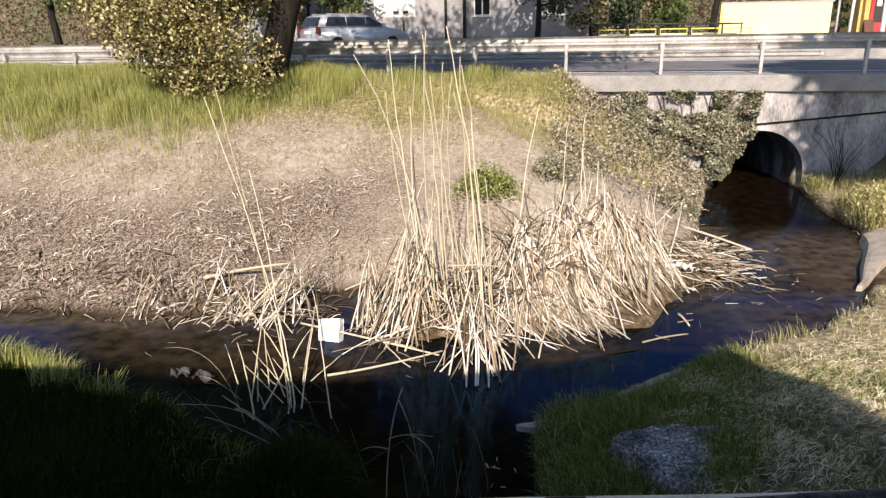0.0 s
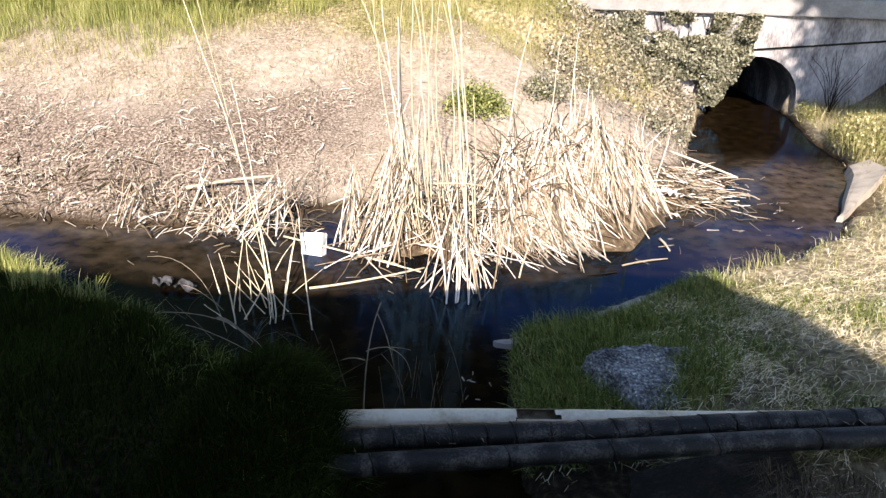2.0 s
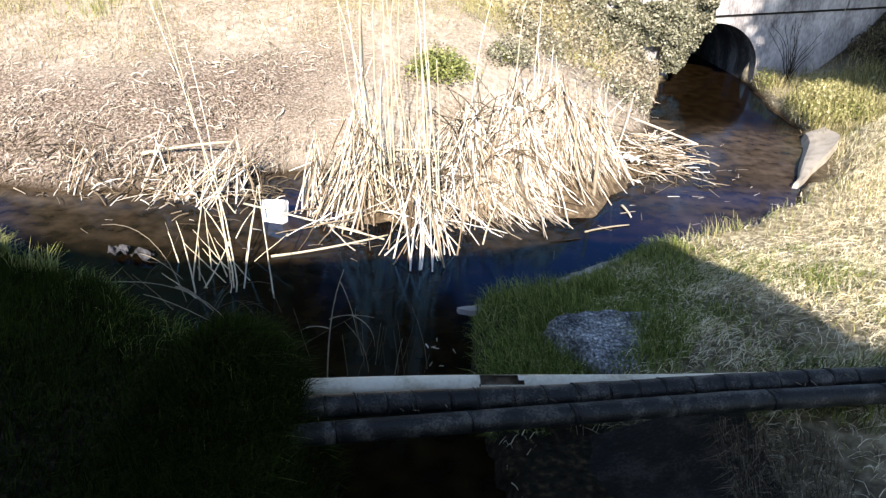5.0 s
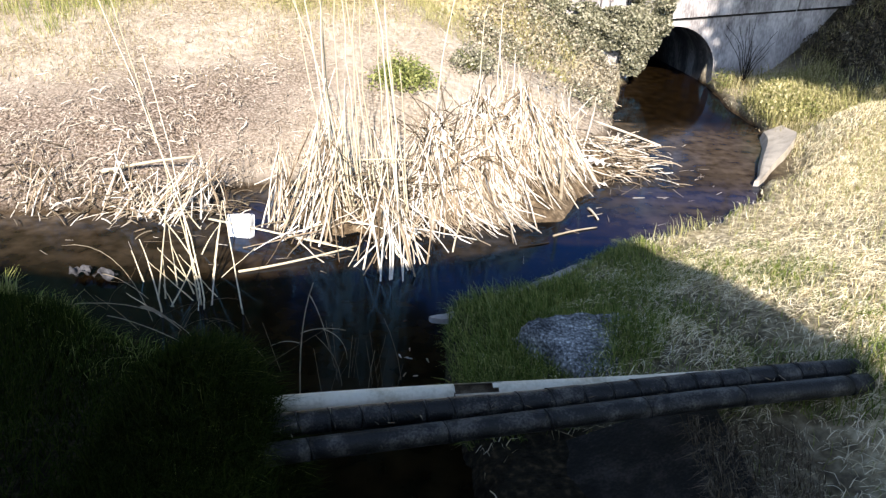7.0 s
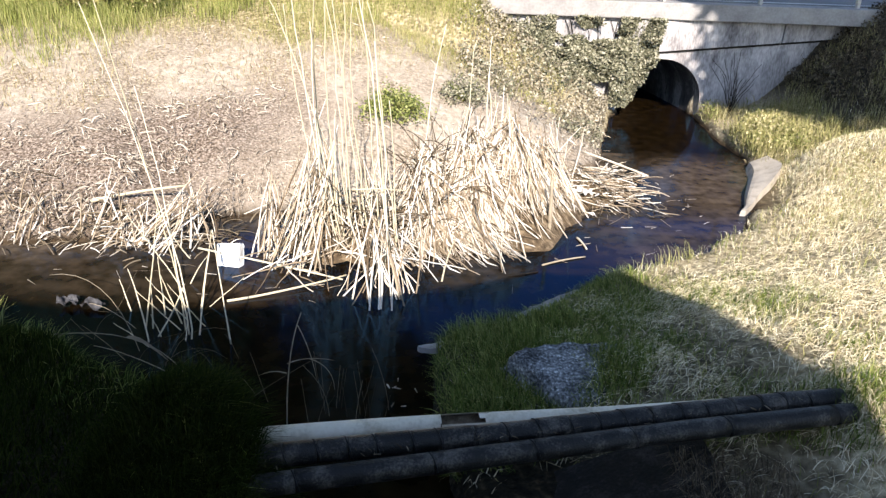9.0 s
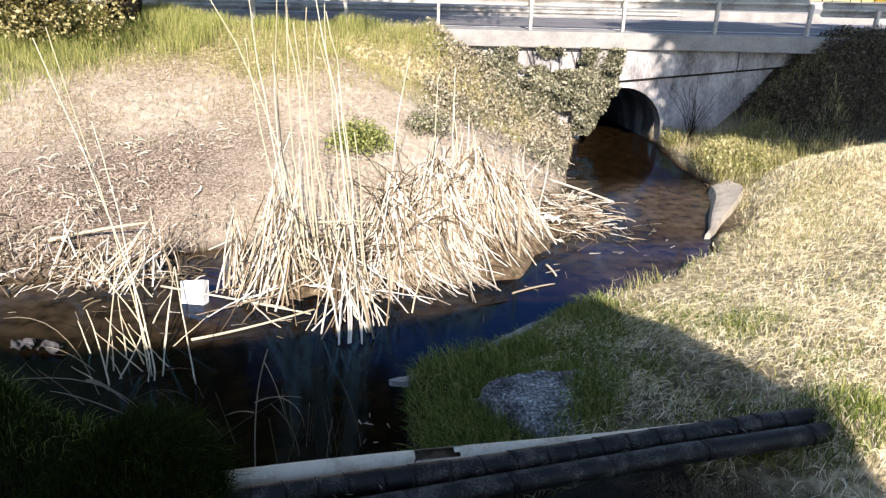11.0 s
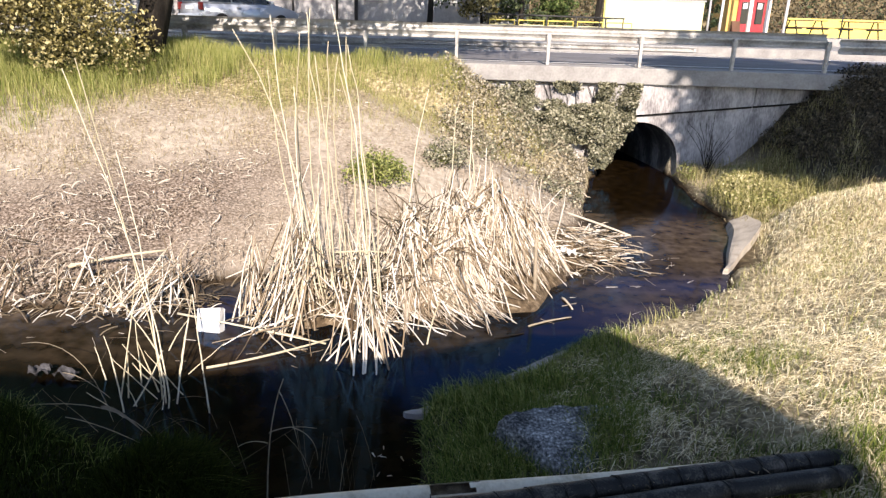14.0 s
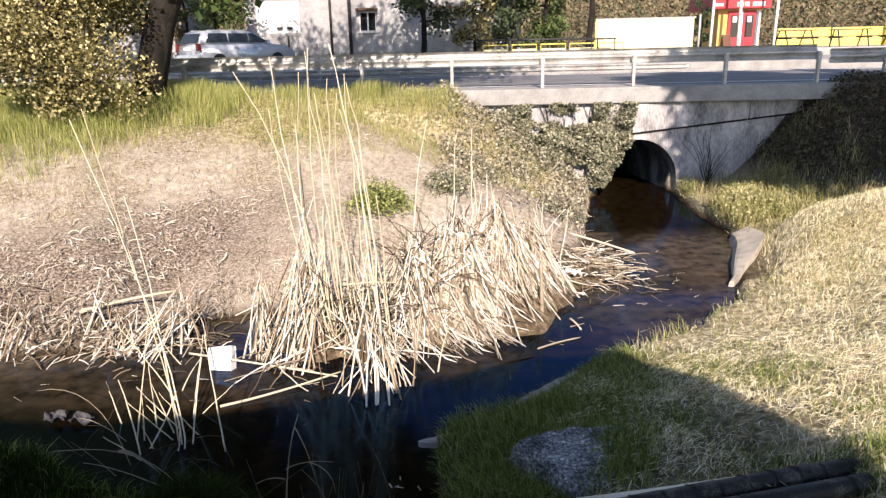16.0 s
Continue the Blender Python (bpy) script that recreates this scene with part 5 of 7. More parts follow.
tepee(14, (-4.25, 7.85, 0.38), (0.3, 0.3), (-4.3, 7.75), (0.007, 0.014))
n = 130
b = np.stack([rng.normal(-3.75, 0.5, n), rng.normal(7.6, 0.2, n), rng.uniform(0.0, 0.10, n)], 1)
b[:, 2] += np.maximum(land(b[:, 0], b[:, 1])[0], 0)
add(arcs(b, rng.normal(-1.2, 1.1, n), rng.uniform(0.12, 0.42, n), rng.normal(0.1, 0.3, n), rng.normal(-0.2, 0.2, n)), rng.uniform(0.004, 0.010, n))
n = 60
b = np.stack([rng.uniform(-9, -4.5, n), rng.normal(7.55, 0.2, n), rng.uniform(0.02, 0.06, n)], 1)
add(arcs(b, rng.normal(-0.8, 1.2, n), rng.uniform(0.12, 0.4, n), rng.normal(0.1, 0.25, n), rng.normal(-0.1, 0.2, n)), rng.uniform(0.005, 0.011, n))
ob = tubes("broken_stems", np.concatenate(paths), np.concatenate(rad), M_REED)
ob["kind"] = "stuff"
under(ob, debris)
# Dark stems among the pale ones paint shaded gaps into the debris.
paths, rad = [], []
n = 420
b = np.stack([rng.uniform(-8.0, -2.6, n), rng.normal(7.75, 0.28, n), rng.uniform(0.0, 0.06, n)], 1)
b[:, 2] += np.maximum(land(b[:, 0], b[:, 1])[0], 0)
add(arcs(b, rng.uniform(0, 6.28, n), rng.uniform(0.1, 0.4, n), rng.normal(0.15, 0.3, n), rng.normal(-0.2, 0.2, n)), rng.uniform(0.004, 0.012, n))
ob = tubes("rotting_reed", np.concatenate(paths), np.concatenate(rad), M_TWIG, label="dark brown stems in the debris, put in as its shaded gaps")
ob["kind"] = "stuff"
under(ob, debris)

# dry scraps and dust lodged along the pipes
n = 70
u = rng.random(n)
b = np.stack([np.interp(u, [0, 1], [-0.75, 2.35]), np.interp(u, [0, 1], [2.86, 3.72]) + rng.normal(0.02, 0.035, n), np.full(n, 0.945)], 1)
stuff(strips("pipe_scraps", arcs(b, rng.uniform(0, 6.28, n), rng.uniform(0.015, 0.07, n), rng.normal(0.1, 0.15, n), rng.normal(-0.1, 0.15, n)), rng.uniform(0.002, 0.006, n), M_TWIG), "dry leaf scraps lodged between the dark pipes", "litter")

# floating scraps
paths, rad = [], []
n = 40
b = np.stack([rng.uniform(0.4, 3.4, n), np.zeros(n), np.full(n, 0.008)], 1)
b[:, 1] = 7.2 + 0.75 * b[:, 0] + rng.normal(0.2, 0.5, n)
add(arcs(b, rng.normal(0.5, 0.8, n), rng.uniform(0.04, 0.22, n), np.zeros(n), np.zeros(n)), rng.uniform(0.002, 0.006, n))
n = 16
b = np.stack([rng.uniform(-5.5, -1.0, n), rng.normal(6.7, 0.4, n), np.full(n, 0.008)], 1)
add(arcs(b, rng.normal(0.1, 0.6, n), rng.uniform(0.06, 0.35, n), np.zeros(n), np.zeros(n)), rng.uniform(0.002, 0.005, n))
n = 16
b = np.stack([rng.uniform(-0.45, -0.12, n), rng.uniform(4.0, 5.2, n), np.full(n, 0.008)], 1)
add(arcs(b, rng.uniform(0, 6.28, n), rng.uniform(0.02, 0.06, n), np.zeros(n), np.zeros(n)), rng.uniform(0.003, 0.007, n))
stuff(tubes("floating_scraps", np.concatenate(paths), np.concatenate(rad), M_LITTER), "broken reed scraps floating on the stream", "debris")

# dead stems and twigs in the shade below the near bank
paths, rad = [], []
n = 28
b = np.stack([rng.uniform(-3.4, -1.3, n), np.zeros(n), np.zeros(n)], 1)
b[:, 1] = 4.78 - 0.40 * (b[:, 0] + 2.4) + rng.normal(0.15, 0.25, n)
b[:, 2] = np.maximum(land(b[:, 0], b[:, 1])[0], 0) + rng.uniform(-0.03, 0.1, n)
add(arcs(b, rng.choice([2.7, -0.5, 0.9], n) + rng.normal(0, 0.4, n), rng.uniform(0.2, 0.75, n), rng.uniform(0.1, 1.2, n), rng.uniform(-0.3, 0.7, n)), rng.uniform(0.0012, 0.003, n))
n = 22
b = np.stack([rng.uniform(-0.95, -0.35, n), rng.uniform(4.0, 4.8, n), np.full(n, -0.05)], 1)
add(arcs(b, rng.uniform(0, 6.28, n), rng.uniform(0.25, 0.6, n), rng.uniform(1.2, 1.55, n), rng.uniform(0.9, 1.5, n)), rng.uniform(0.0018, 0.0035, n))
stuff(tubes("sagging_reed", np.concatenate(paths), np.concatenate(rad), M_TWIG), "dry stems sagging over the shaded channel", "reeds")

fallen("fallen_reed", ((-3.91, 6.09, 0.25), (-3.19, 5.71, 0.34), (-2.62, 5.2, 0.02)), 0.0033, "thin dry stem arching over the dark water", "reed", M_TWIG2)
fallen("fallen_reed", ((-3.27, 5.01, 0.25), (-2.52, 4.92, 0.32), (-1.95, 4.6, 0.24)), 0.0033, "dry stem sagging over the edge of the near bank", "reed", M_TWIG2)
fallen("fallen_reed", ((-2.75, 4.78, 0.32), (-2.4, 4.68, 0.31), (-1.9, 4.48, 0.26)), 0.0033, "dry stem sagging over the edge of the near bank", "reed", M_TWIG2)
fallen("fallen_reed", ((-3.34, 5.75, 0.15), (-3.1, 5.66, 0.14), (-2.82, 5.55, 0.03)), 0.0033, "thin dry stem arching over the dark water", "reed", M_TWIG2)
leaf_path = bend(((-2.56, 4.95, 0.31), (-2.40, 4.90, 0.31), (-2.15, 4.76, 0.24)), 6)
tagged(strips("reed_leaf", leaf_path[None], np.array([0.035]), M_TWIG2), "broad withered reed leaf on the sagging stems", "leaf")

# ---------------- white block, boulder, slabs ----------------
M_FOAM = mat("white foam", [(0.72, 0.72, 0.70), (0.82, 0.82, 0.80)], 8.0, 0.8, bump=0.2, bscale=90)
bm = boxbm(-0.14, 0.14, -0.05, 0.05, 0, 0.27, bevel=0.012)
for v in bm.verts:
    v.co += Vector(rng.normal(0, 0.004, 3))
foam = part("foam_block", bm, M_FOAM)
foam.matrix_world = pose(-2.46, 7.04, -0.03, -22, -7, -8)
tagged(foam, "white foam block floating tilted beside the reeds", "foam block")


def boulder(name, place, size, label, seed, sub=5):
    """A weathered block: a ball cut by a few planes, then roughened at three scales."""
    bm = bmesh.new()
    bmesh.ops.create_icosphere(bm, subdivisions=sub, radius=1.0)
    cuts = [(Vector(n_).normalized(), k) for n_, k in (((0.10, -0.12, 1.0), 0.55), ((-0.85, -0.55, 0.12), 0.58), ((0.35, -1.0, 0.25), 0.66), ((0.9, 0.1, 0.5), 0.72), ((-0.3, 0.9, 0.3), 0.75))]
    for v in bm.verts:
        c = v.co.copy()
        for n_, k in cuts:
            over = c.dot(n_) - k
            if over > 0:
                c -= n_ * over * 0.92
        rough = 1 + 0.02 * noise.noise(c * 2.2 + Vector((seed, 0, 0))) + 0.045 * noise.noise(c * 6 + Vector((0, seed, 0))) + 0.035 * noise.noise(c * 15) + 0.02 * noise.noise(c * 40)
        v.co = Vector((c.x * size[0], c.y * size[1], c.z * size[2])) * rough
    ob = part(name, bm, M_ROCK, smooth=True)
    ob.location = place
    return tagged(ob, label, "rock")


boulder("boulder", (1.12, 4.68, 0.10), (0.70, 0.54, 0.56), "rough grey lichen-speckled boulder half sunk in the grassy bank", 3.1)
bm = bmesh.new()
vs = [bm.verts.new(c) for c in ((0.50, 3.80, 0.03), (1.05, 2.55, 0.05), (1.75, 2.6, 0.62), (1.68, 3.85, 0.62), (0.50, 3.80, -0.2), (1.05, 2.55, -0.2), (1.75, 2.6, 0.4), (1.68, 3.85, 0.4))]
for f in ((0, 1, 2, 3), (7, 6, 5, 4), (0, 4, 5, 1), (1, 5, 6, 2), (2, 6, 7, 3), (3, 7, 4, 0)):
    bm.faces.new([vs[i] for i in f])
tagged(part("concrete_apron", bm, M_DARKCONC), "near-black concrete slope beside the channel", "concrete slab", kind="structure")
edge_line = lerp_path([(-0.20, 5.48, 0.05), (0.02, 5.60, 0.06), (0.30, 5.78, 0.05), (0.66, 6.14, 0.05), (1.15, 6.64, 0.045), (1.6, 7.02, 0.03)], 34)
bm = bmesh.new()
rows = []
for k, c in enumerate(edge_line):
    wide = (0.03 + 0.13 * smooth(k / 3.0) * (1 - 0.55 * smooth((k - 4) / 8.0))) * (1 + 0.25 * math.sin(k * 1.9) * math.sin(k * 0.7))
    rows.append([bm.verts.new((c[0] - 0.02 + u * wide * 0.75, c[1] + 0.02 - u * wide, c[2] + h + 0.006 * math.sin(k * 2.3 + u * 3))) for u, h in ((0.0, -0.12), (0.0, -0.012), (0.12, 0.0), (1.0, 0.004), (1.0, -0.12))])
for r0, r1 in zip(rows, rows[1:]):
    for c in range(4):
        bm.faces.new((r0[c], r0[c + 1], r1[c + 1], r1[c]))
bm.faces.new(rows[0]), bm.faces.new(rows[-1][::-1])
tagged(part("concrete_edge", bm, M_CONCRETE), "pale broken concrete edge along the grassy water's edge", "concrete edge", kind="structure")
M_SILT = mat("silty concrete", [(0.30, 0.265, 0.215), (0.48, 0.43, 0.36), (0.60, 0.55, 0.47)], 5.0, 0.9, bump=0.3, bscale=50)
water_side = [(3.98, 9.5), (4.12, 9.75), (4.46, 10.7), (4.72, 11.35), (4.88, 11.95)]
bm = bmesh.new()
rows = []
for k, yy in enumerate(np.linspace(9.5, 11.95, 30)):
    xe = np.interp(yy, [w[1] for w in water_side], [w[0] for w in water_side])
    wid = 0.02 + 0.42 * smooth((yy - 9.4) / 1.9) * (1 - 0.4 * smooth((yy - 11.4) / 0.6))
    rows.append([bm.verts.new((xe - 0.06 + (wid + 0.06) * u, yy, max(-0.03, -0.03 + 0.13 * smooth(u / 0.2) + 0.16 * smooth((yy - 9.6) / 1.4) * u + 0.02 * math.sin(yy * 5 + 2 * u)))) for u in np.linspace(0, 1, 7)])
for r0, r1 in zip(rows, rows[1:]):
    for c in range(6):
        bm.faces.new((r0[c], r0[c + 1], r1[c + 1], r1[c]))
down = bmesh.ops.extrude_face_region(bm, geom=bm.faces[:])
bmesh.ops.translate(bm, verts=[v for v in down["geom"] if isinstance(v, bmesh.types.BMVert)], vec=(0, 0, -0.16))
tagged(part("concrete_bank", bm, M_SILT), "pale worn concrete bank lining at the water", "bank lining", kind="structure")


# ---------------- ivy, bramble, herbs ----------------
n = 46000
x = rng.uniform(0.3, 4.2, n)
z = rng.uniform(0.2, 2.1, n)
edge = 0.10 * lumps(x * 3, z * 3, 1.5, 71)
hole = lumps(x, z * 2, 4.0, 73)
low = 1.95 - 0.78 * (x - 0.3)
keep = (rng.random(n) < smooth((x - 0.25) / 1.5 + 1.0 * lumps(x, z, 3.0, 79))) & (z > np.maximum(low, 0.25)) & (x < 4.0 - 0.60 * np.clip(1.3 - z, 0, 2) + edge) & ~((z > 1.60 + 0.25 * lumps(x, z, 6.0, 77)) & (x > 1.75) & (x < 3.1) & (hole > -0.15 + 0.2 * rng.random(len(x)))) & ~((x > 2.3) & (x < 3.0) & (z < 0.75) & (hole > -0.1)) & (hole > -0.35 - 0.3 * rng.random(len(x)))
x, z = x[keep], z[keep]
bulge = 0.06 + 0.34 * smooth(0.5 + 1.1 * lumps(x, z * 1.3, 5.5, 75)) + 0.1 * smooth((2.0 - z) / 1.5)
yv = 15.85 - rng.uniform(0.35, 1, len(x)) * bulge
ivy = tagged(thing("ivy", (2.3, 15.8, 0.5)), "dark green ivy hanging over the bridge wall", "ivy")
under(leaves("foliage", np.stack([x, yv, z], 1), rng.uniform(0.035, 0.085, len(x)), M_IVY), ivy)
for k in range(14):
    x0 = rng.uniform(1.2, 3.8)
    under(tube("vine", bend(((x0, 15.84, 2.0), (x0 + rng.normal(0, 0.15), 15.80, 1.4), (x0 + rng.normal(0, 0.3), 15.80, 0.8))), 0.008, M_BARK, sides=5), ivy)
M_BRAMBLE = mat("withered bramble leaf", [(0.12, 0.10, 0.065), (0.29, 0.255, 0.18), (0.50, 0.45, 0.35)], 4.0, 0.8, island=0.8)
p = scatter(22000, -1.4, 3.0, 11.6, 15.8, lambda x, y, z, b, d: (b == 0) & (rng.random(len(x)) < smooth((x + 0.9 + 1.2 * lumps(x, y, 2.0, 82)) / 1.8) * smooth((y - 11.3) / 3.0) * (0.3 + 0.7 * (lumps(x, y, 3.0, 81) > -0.1))))
p[:, 2] += rng.uniform(0.0, 0.28, len(p))
stuff(leaves("bramble", p, rng.uniform(0.03, 0.08, len(p)), M_BRAMBLE), "withered brown bramble on the bank beside the bridge", "bramble")
p = scatter(7000, -0.9, 3.0, 12.2, 15.8, lambda x, y, z, b, d: (b == 0) & (rng.random(len(x)) < smooth((x + 0.6 + lumps(x, y, 2.4, 84)) / 1.6)) & (lumps(x, y, 2.5, 83) > 0.05))
p[:, 2] += rng.uniform(0.05, 0.3, len(p))
stuff(leaves("creeper", p, rng.uniform(0.04, 0.09, len(p)), M_IVY), "green creeper spreading over the bank", "ivy")


def herb(place, r, h, n, label, leaf):
    """A low leafy clump with its own stems."""
    t = tagged(thing("herb_clump", place), label, "plant")
    a, s, u = rng.uniform(0, 6.28, n), np.sqrt(rng.random(n)), rng.random(n)
    pts = np.stack([np.cos(a) * s * r * (1.05 - 0.5 * u), np.sin(a) * s * r * 0.8 * (1.05 - 0.5 * u), 0.03 + u * h * (1.1 - 0.6 * s)], 1)
    pts += rng.normal(0, 0.07, pts.shape)
    pts[:, 2] = np.maximum(pts[:, 2], 0.0)
    leaves("foliage", pts, rng.uniform(0.03, 0.06, n), leaf, t, up=0.8)
    m = 40
    a = rng.uniform(0, 6.28, m)
    tubes("stems", arcs(np.zeros((m, 3)) + np.array([0, 0, -0.03]), a, rng.uniform(0.5, 1.0, m) * r, rng.uniform(0.6, 1.4, m), rng.uniform(0.2, 1.0, m)), np.full((m, 6), 0.004), M_HERB, t)
    return t


for (hx0, hy0, r, h, n, lab, leaf) in ((-1.12, 10.9, 0.58, 0.42, 2300, "bright green leafy weed clump on the dry bank", M_HERB), (-0.08, 11.9, 0.50, 0.36, 1300, "dull green weed clump behind the reeds", M_IVY)):
    herb((hx0, hy0, float(land(hx0, hy0)[0])), r, h, n, lab, leaf)

M_DRYWEED = mat("fading weed", [(0.10, 0.10, 0.03), (0.32, 0.29, 0.12), (0.60, 0.53, 0.32)], 3.0, 0.85, island=0.8)
# weeds and shaded growth on the right of the culvert
p = scatter(16000, 5.0, 8.2, 11.6, 15.9, lambda x, y, z, b, d: (b == 1) & (rng.random(len(x)) < 0.10 + 0.9 * smooth(0.3 + 2.2 * lumps(x, y, 3.2, 91))))
n = len(p)
stuff(blades("weeds", p, rng.uniform(0.08, 0.38, n), lean_of(n, 0.22, (-0.05, -0.06)), rng.uniform(0.005, 0.012, n), M_DRYWEED), "rank yellow-green weeds beside the culvert", "weeds")
p = scatter(3600, 5.0, 6.3, 12.3, 15.9, lambda x, y, z, b, d: (b == 1) & (d < 1.1) & (lumps(x, y, 3.5, 93) > -0.15))
p[:, 2] += rng.uniform(0.0, 0.28, len(p))
stuff(leaves("weeds", p, rng.uniform(0.02, 0.05, len(p)), M_HERB), "leafy green weeds at the water's edge", "weeds")
p = scatter(6500, 5.0, 7.0, 12.0, 15.6, lambda x, y, z, b, d: (b == 1) & (lumps(x, y, 2.3, 98) > -0.02) & (rng.random(len(x)) < smooth((7.0 - x) / 1.0)))
p[:, 2] += rng.random(len(p)) ** 1.4 * (0.12 + 0.75 * lumps(p[:, 0], p[:, 1], 2.3, 98)).clip(0.05, 0.55)
stuff(leaves("weeds", p, rng.uniform(0.025, 0.07, len(p)), M_DRYWEED), "mounded yellow-green weeds between the culvert and the bank", "weeds")
p = scatter(2600, 5.0, 7.0, 12.0, 15.4, lambda x, y, z, b, d: (b == 1) & (lumps(x, y, 2.3, 98) > 0.0))
n = len(p)
stuff(blades("weeds", p, rng.uniform(0.2, 0.6, n) * (0.6 + 1.2 * lumps(p[:, 0], p[:, 1], 2.3, 98)).clip(0.3, 1.2), lean_of(n, 0.28, (-0.06, -0.06)), rng.uniform(0.006, 0.012, n), M_GRASSY), "long arching weed stems beside the culvert", "weeds")
p = scatter(24000, 6.0, 13.0, 12.8, 16.2, lambda x, y, z, b, d: (b == 1) & (z > 0.75 + 0.3 * lumps(x, y, 2.5, 97)))
p[:, 2] += rng.uniform(0.0, 0.50, len(p)) * (0.5 + 0.5 * lumps(p[:, 0], p[:, 1], 2.0, 95)).clip(0.1)
# Darker copy of the bramble colour: embankment shade is put into the leaves.
M_UNDER = mat("shade-darkened undergrowth leaf", [(0.018, 0.015, 0.011), (0.075, 0.062, 0.04), (0.22, 0.18, 0.12)], 3.0, 0.85, island=0.8)
stuff(leaves("undergrowth", p, rng.uniform(0.03, 0.085, len(p)), M_UNDER), "undergrowth on the embankment, coloured dark for tree shade", "undergrowth")
p = scatter(26000, 6.0, 13.0, 12.6, 16.3, lambda x, y, z, b, d: (b == 1) & (z > 0.8))
n = len(p)
# Dark stem colour in place of pale litter, to paint in the shade.
stuff(blades("dry_grass", p, rng.uniform(0.06, 0.3, n), lean_of(n, 0.22), 0.008, M_TWIG), "dry grass on the embankment, in dark stem colour for tree shade", "grass")


# ---------------- trees ----------------
def tree(name, place, height, crown, n, leaf, size, label, category="tree", trunk=0.16, low=0.3, limbs=9, seed=1, lean=0.0):
    """Tapered trunk, limbs, and a crown of many small leaves grouped in clumps along the limbs."""
    r = np.random.default_rng(seed)
    t = tagged(thing(name, place), label, category)
    spine = np.stack([np.linspace(0, lean, 8) + r.normal(0, 0.04, 8) * crown, r.normal(0, 0.04, 8) * crown, np.linspace(-0.1, height * 0.9, 8)], 1)
    spine[0, :2] = 0
    tube("trunk", spine, np.linspace(trunk, trunk * 0.2, 8), M_BARK, t, sides=10)
    pts = []
    for k in range(limbs):
        u = low + (0.95 - low) * (k + 0.5) / limbs
        base = np.array([np.interp(u * height, spine[:, 2], spine[:, c]) for c in range(2)] + [u * height * 0.95])
        a = k * 2.4 + r.normal(0, 0.3)
        reach = crown * (0.55 + 0.55 * math.sin(math.pi * min(1, max(0.12, (u - low * 0.6) / (1.05 - low * 0.6))))) * r.uniform(0.75, 1.15)
        end = base + np.array([math.cos(a) * reach, math.sin(a) * reach, reach * r.uniform(0.0, 0.55)])
        path = bend((base, (base + end) / 2 + r.normal(0, 0.08, 3) * reach, end))
        tube("limb", path, np.linspace(trunk * 0.4, trunk * 0.08, 9), M_BARK, t, sides=6)
        for q in range(5):
            c = path[3 + q] + r.normal(0, 0.10, 3) * crown
            m = int(n / limbs / 5)
            d = r.normal(0, 1, (m, 3))
            d *= (r.random((m, 1)) ** 0.45) / (np.linalg.norm(d, axis=1, keepdims=True) + 1e-9)
            pts.append(c + d * crown * np.array([0.42, 0.42, 0.36]) * r.uniform(0.7, 1.2))
    pts = np.concatenate(pts)
    leaves("crown", pts, r.uniform(size * 0.6, size * 1.3, len(pts)), leaf, t)
    return t


tree("tree", (-7.45, 13.2, float(land(-7.45, 13.2)[0])), 7.2, 2.0, 80000, M_BUSHLEAF, 0.07, "bushy olive-leaved tree on the bank top", trunk=0.15, low=0.06, limbs=17, seed=4)
# Unseen upper crown widened and leaned to darken the water's reflection.
tree("tree", (-6.05, 13.95, float(land(-6.05, 13.95)[0])), 13.0, 5.0, 95000, M_TREELEAF, 0.22, "tall tree behind the bushy one, bark dark for its shade", trunk=0.33, low=0.31, limbs=30, seed=5, lean=4.5)
# Added trees out of view, placed to dapple the bridge wall and embankment.
for k, (sx, sy) in enumerate(((7.76, 4.5), (9.6, 4.1), (11.9, 4.6), (8.4, 3.3))):
    tree("tree", (sx, sy, float(land(sx, sy)[0])), 12.0, 1.95, (14000, 6500, 5000, 9000)[k], M_TREELEAF, 0.28, "unseen leafy tree added to shade the bridge wall", trunk=0.2, low=0.50, limbs=12, seed=6 + k)

# thin bare stem with side twigs in the side channel
bare = tagged(thing("dead_weed", (-1.08, 4.3, 0)), "thin bare plant stem with a few bent twigs", "plant")
under(tube("stem", bend(((-1.08, 4.3, -0.1), (-1.03, 4.3, 0.55), (-0.92, 4.3, 1.0))), np.linspace(0.006, 0.0025, 9), M_TWIG2, sides=6), bare)
for pts in (((-1.04, 4.3, 0.58), (-0.9, 4.32, 0.62), (-0.72, 4.35, 0.60)), ((-0.88, 4.32, 0.62), (-0.76, 4.34, 0.52), (-0.72, 4.35, 0.35)), ((-0.95, 4.3, 0.9), (-0.88, 4.3, 0.7), (-0.84, 4.32, 0.45)), ((-1.05, 4.3, 0.5), (-1.15, 4.28, 0.52), (-1.25, 4.27, 0.48))):
    under(tube("twig", bend(pts), np.linspace(0.004, 0.0015, 9), M_TWIG2, sides=5), bare)


shrub = tagged(thing("bare_shrub", (5.55, 15.25, float(land(5.55, 15.25)[0]))), "small leafless grey shrub against the bridge wall", "shrub")
for k in range(16):
    a0, ln = rng.uniform(0, 6.28), rng.uniform(0.8, 1.5)
    p0 = arcs(np.array([[0.0, 0.0, -0.05]]), np.array([a0]), np.array([ln]), np.array([1.45]), np.array([rng.uniform(0.7, 1.4)]), 9, 0.10)[0]
    tube("twig", p0, np.linspace(0.009, 0.004, 9), M_BARK, shrub, sides=5)


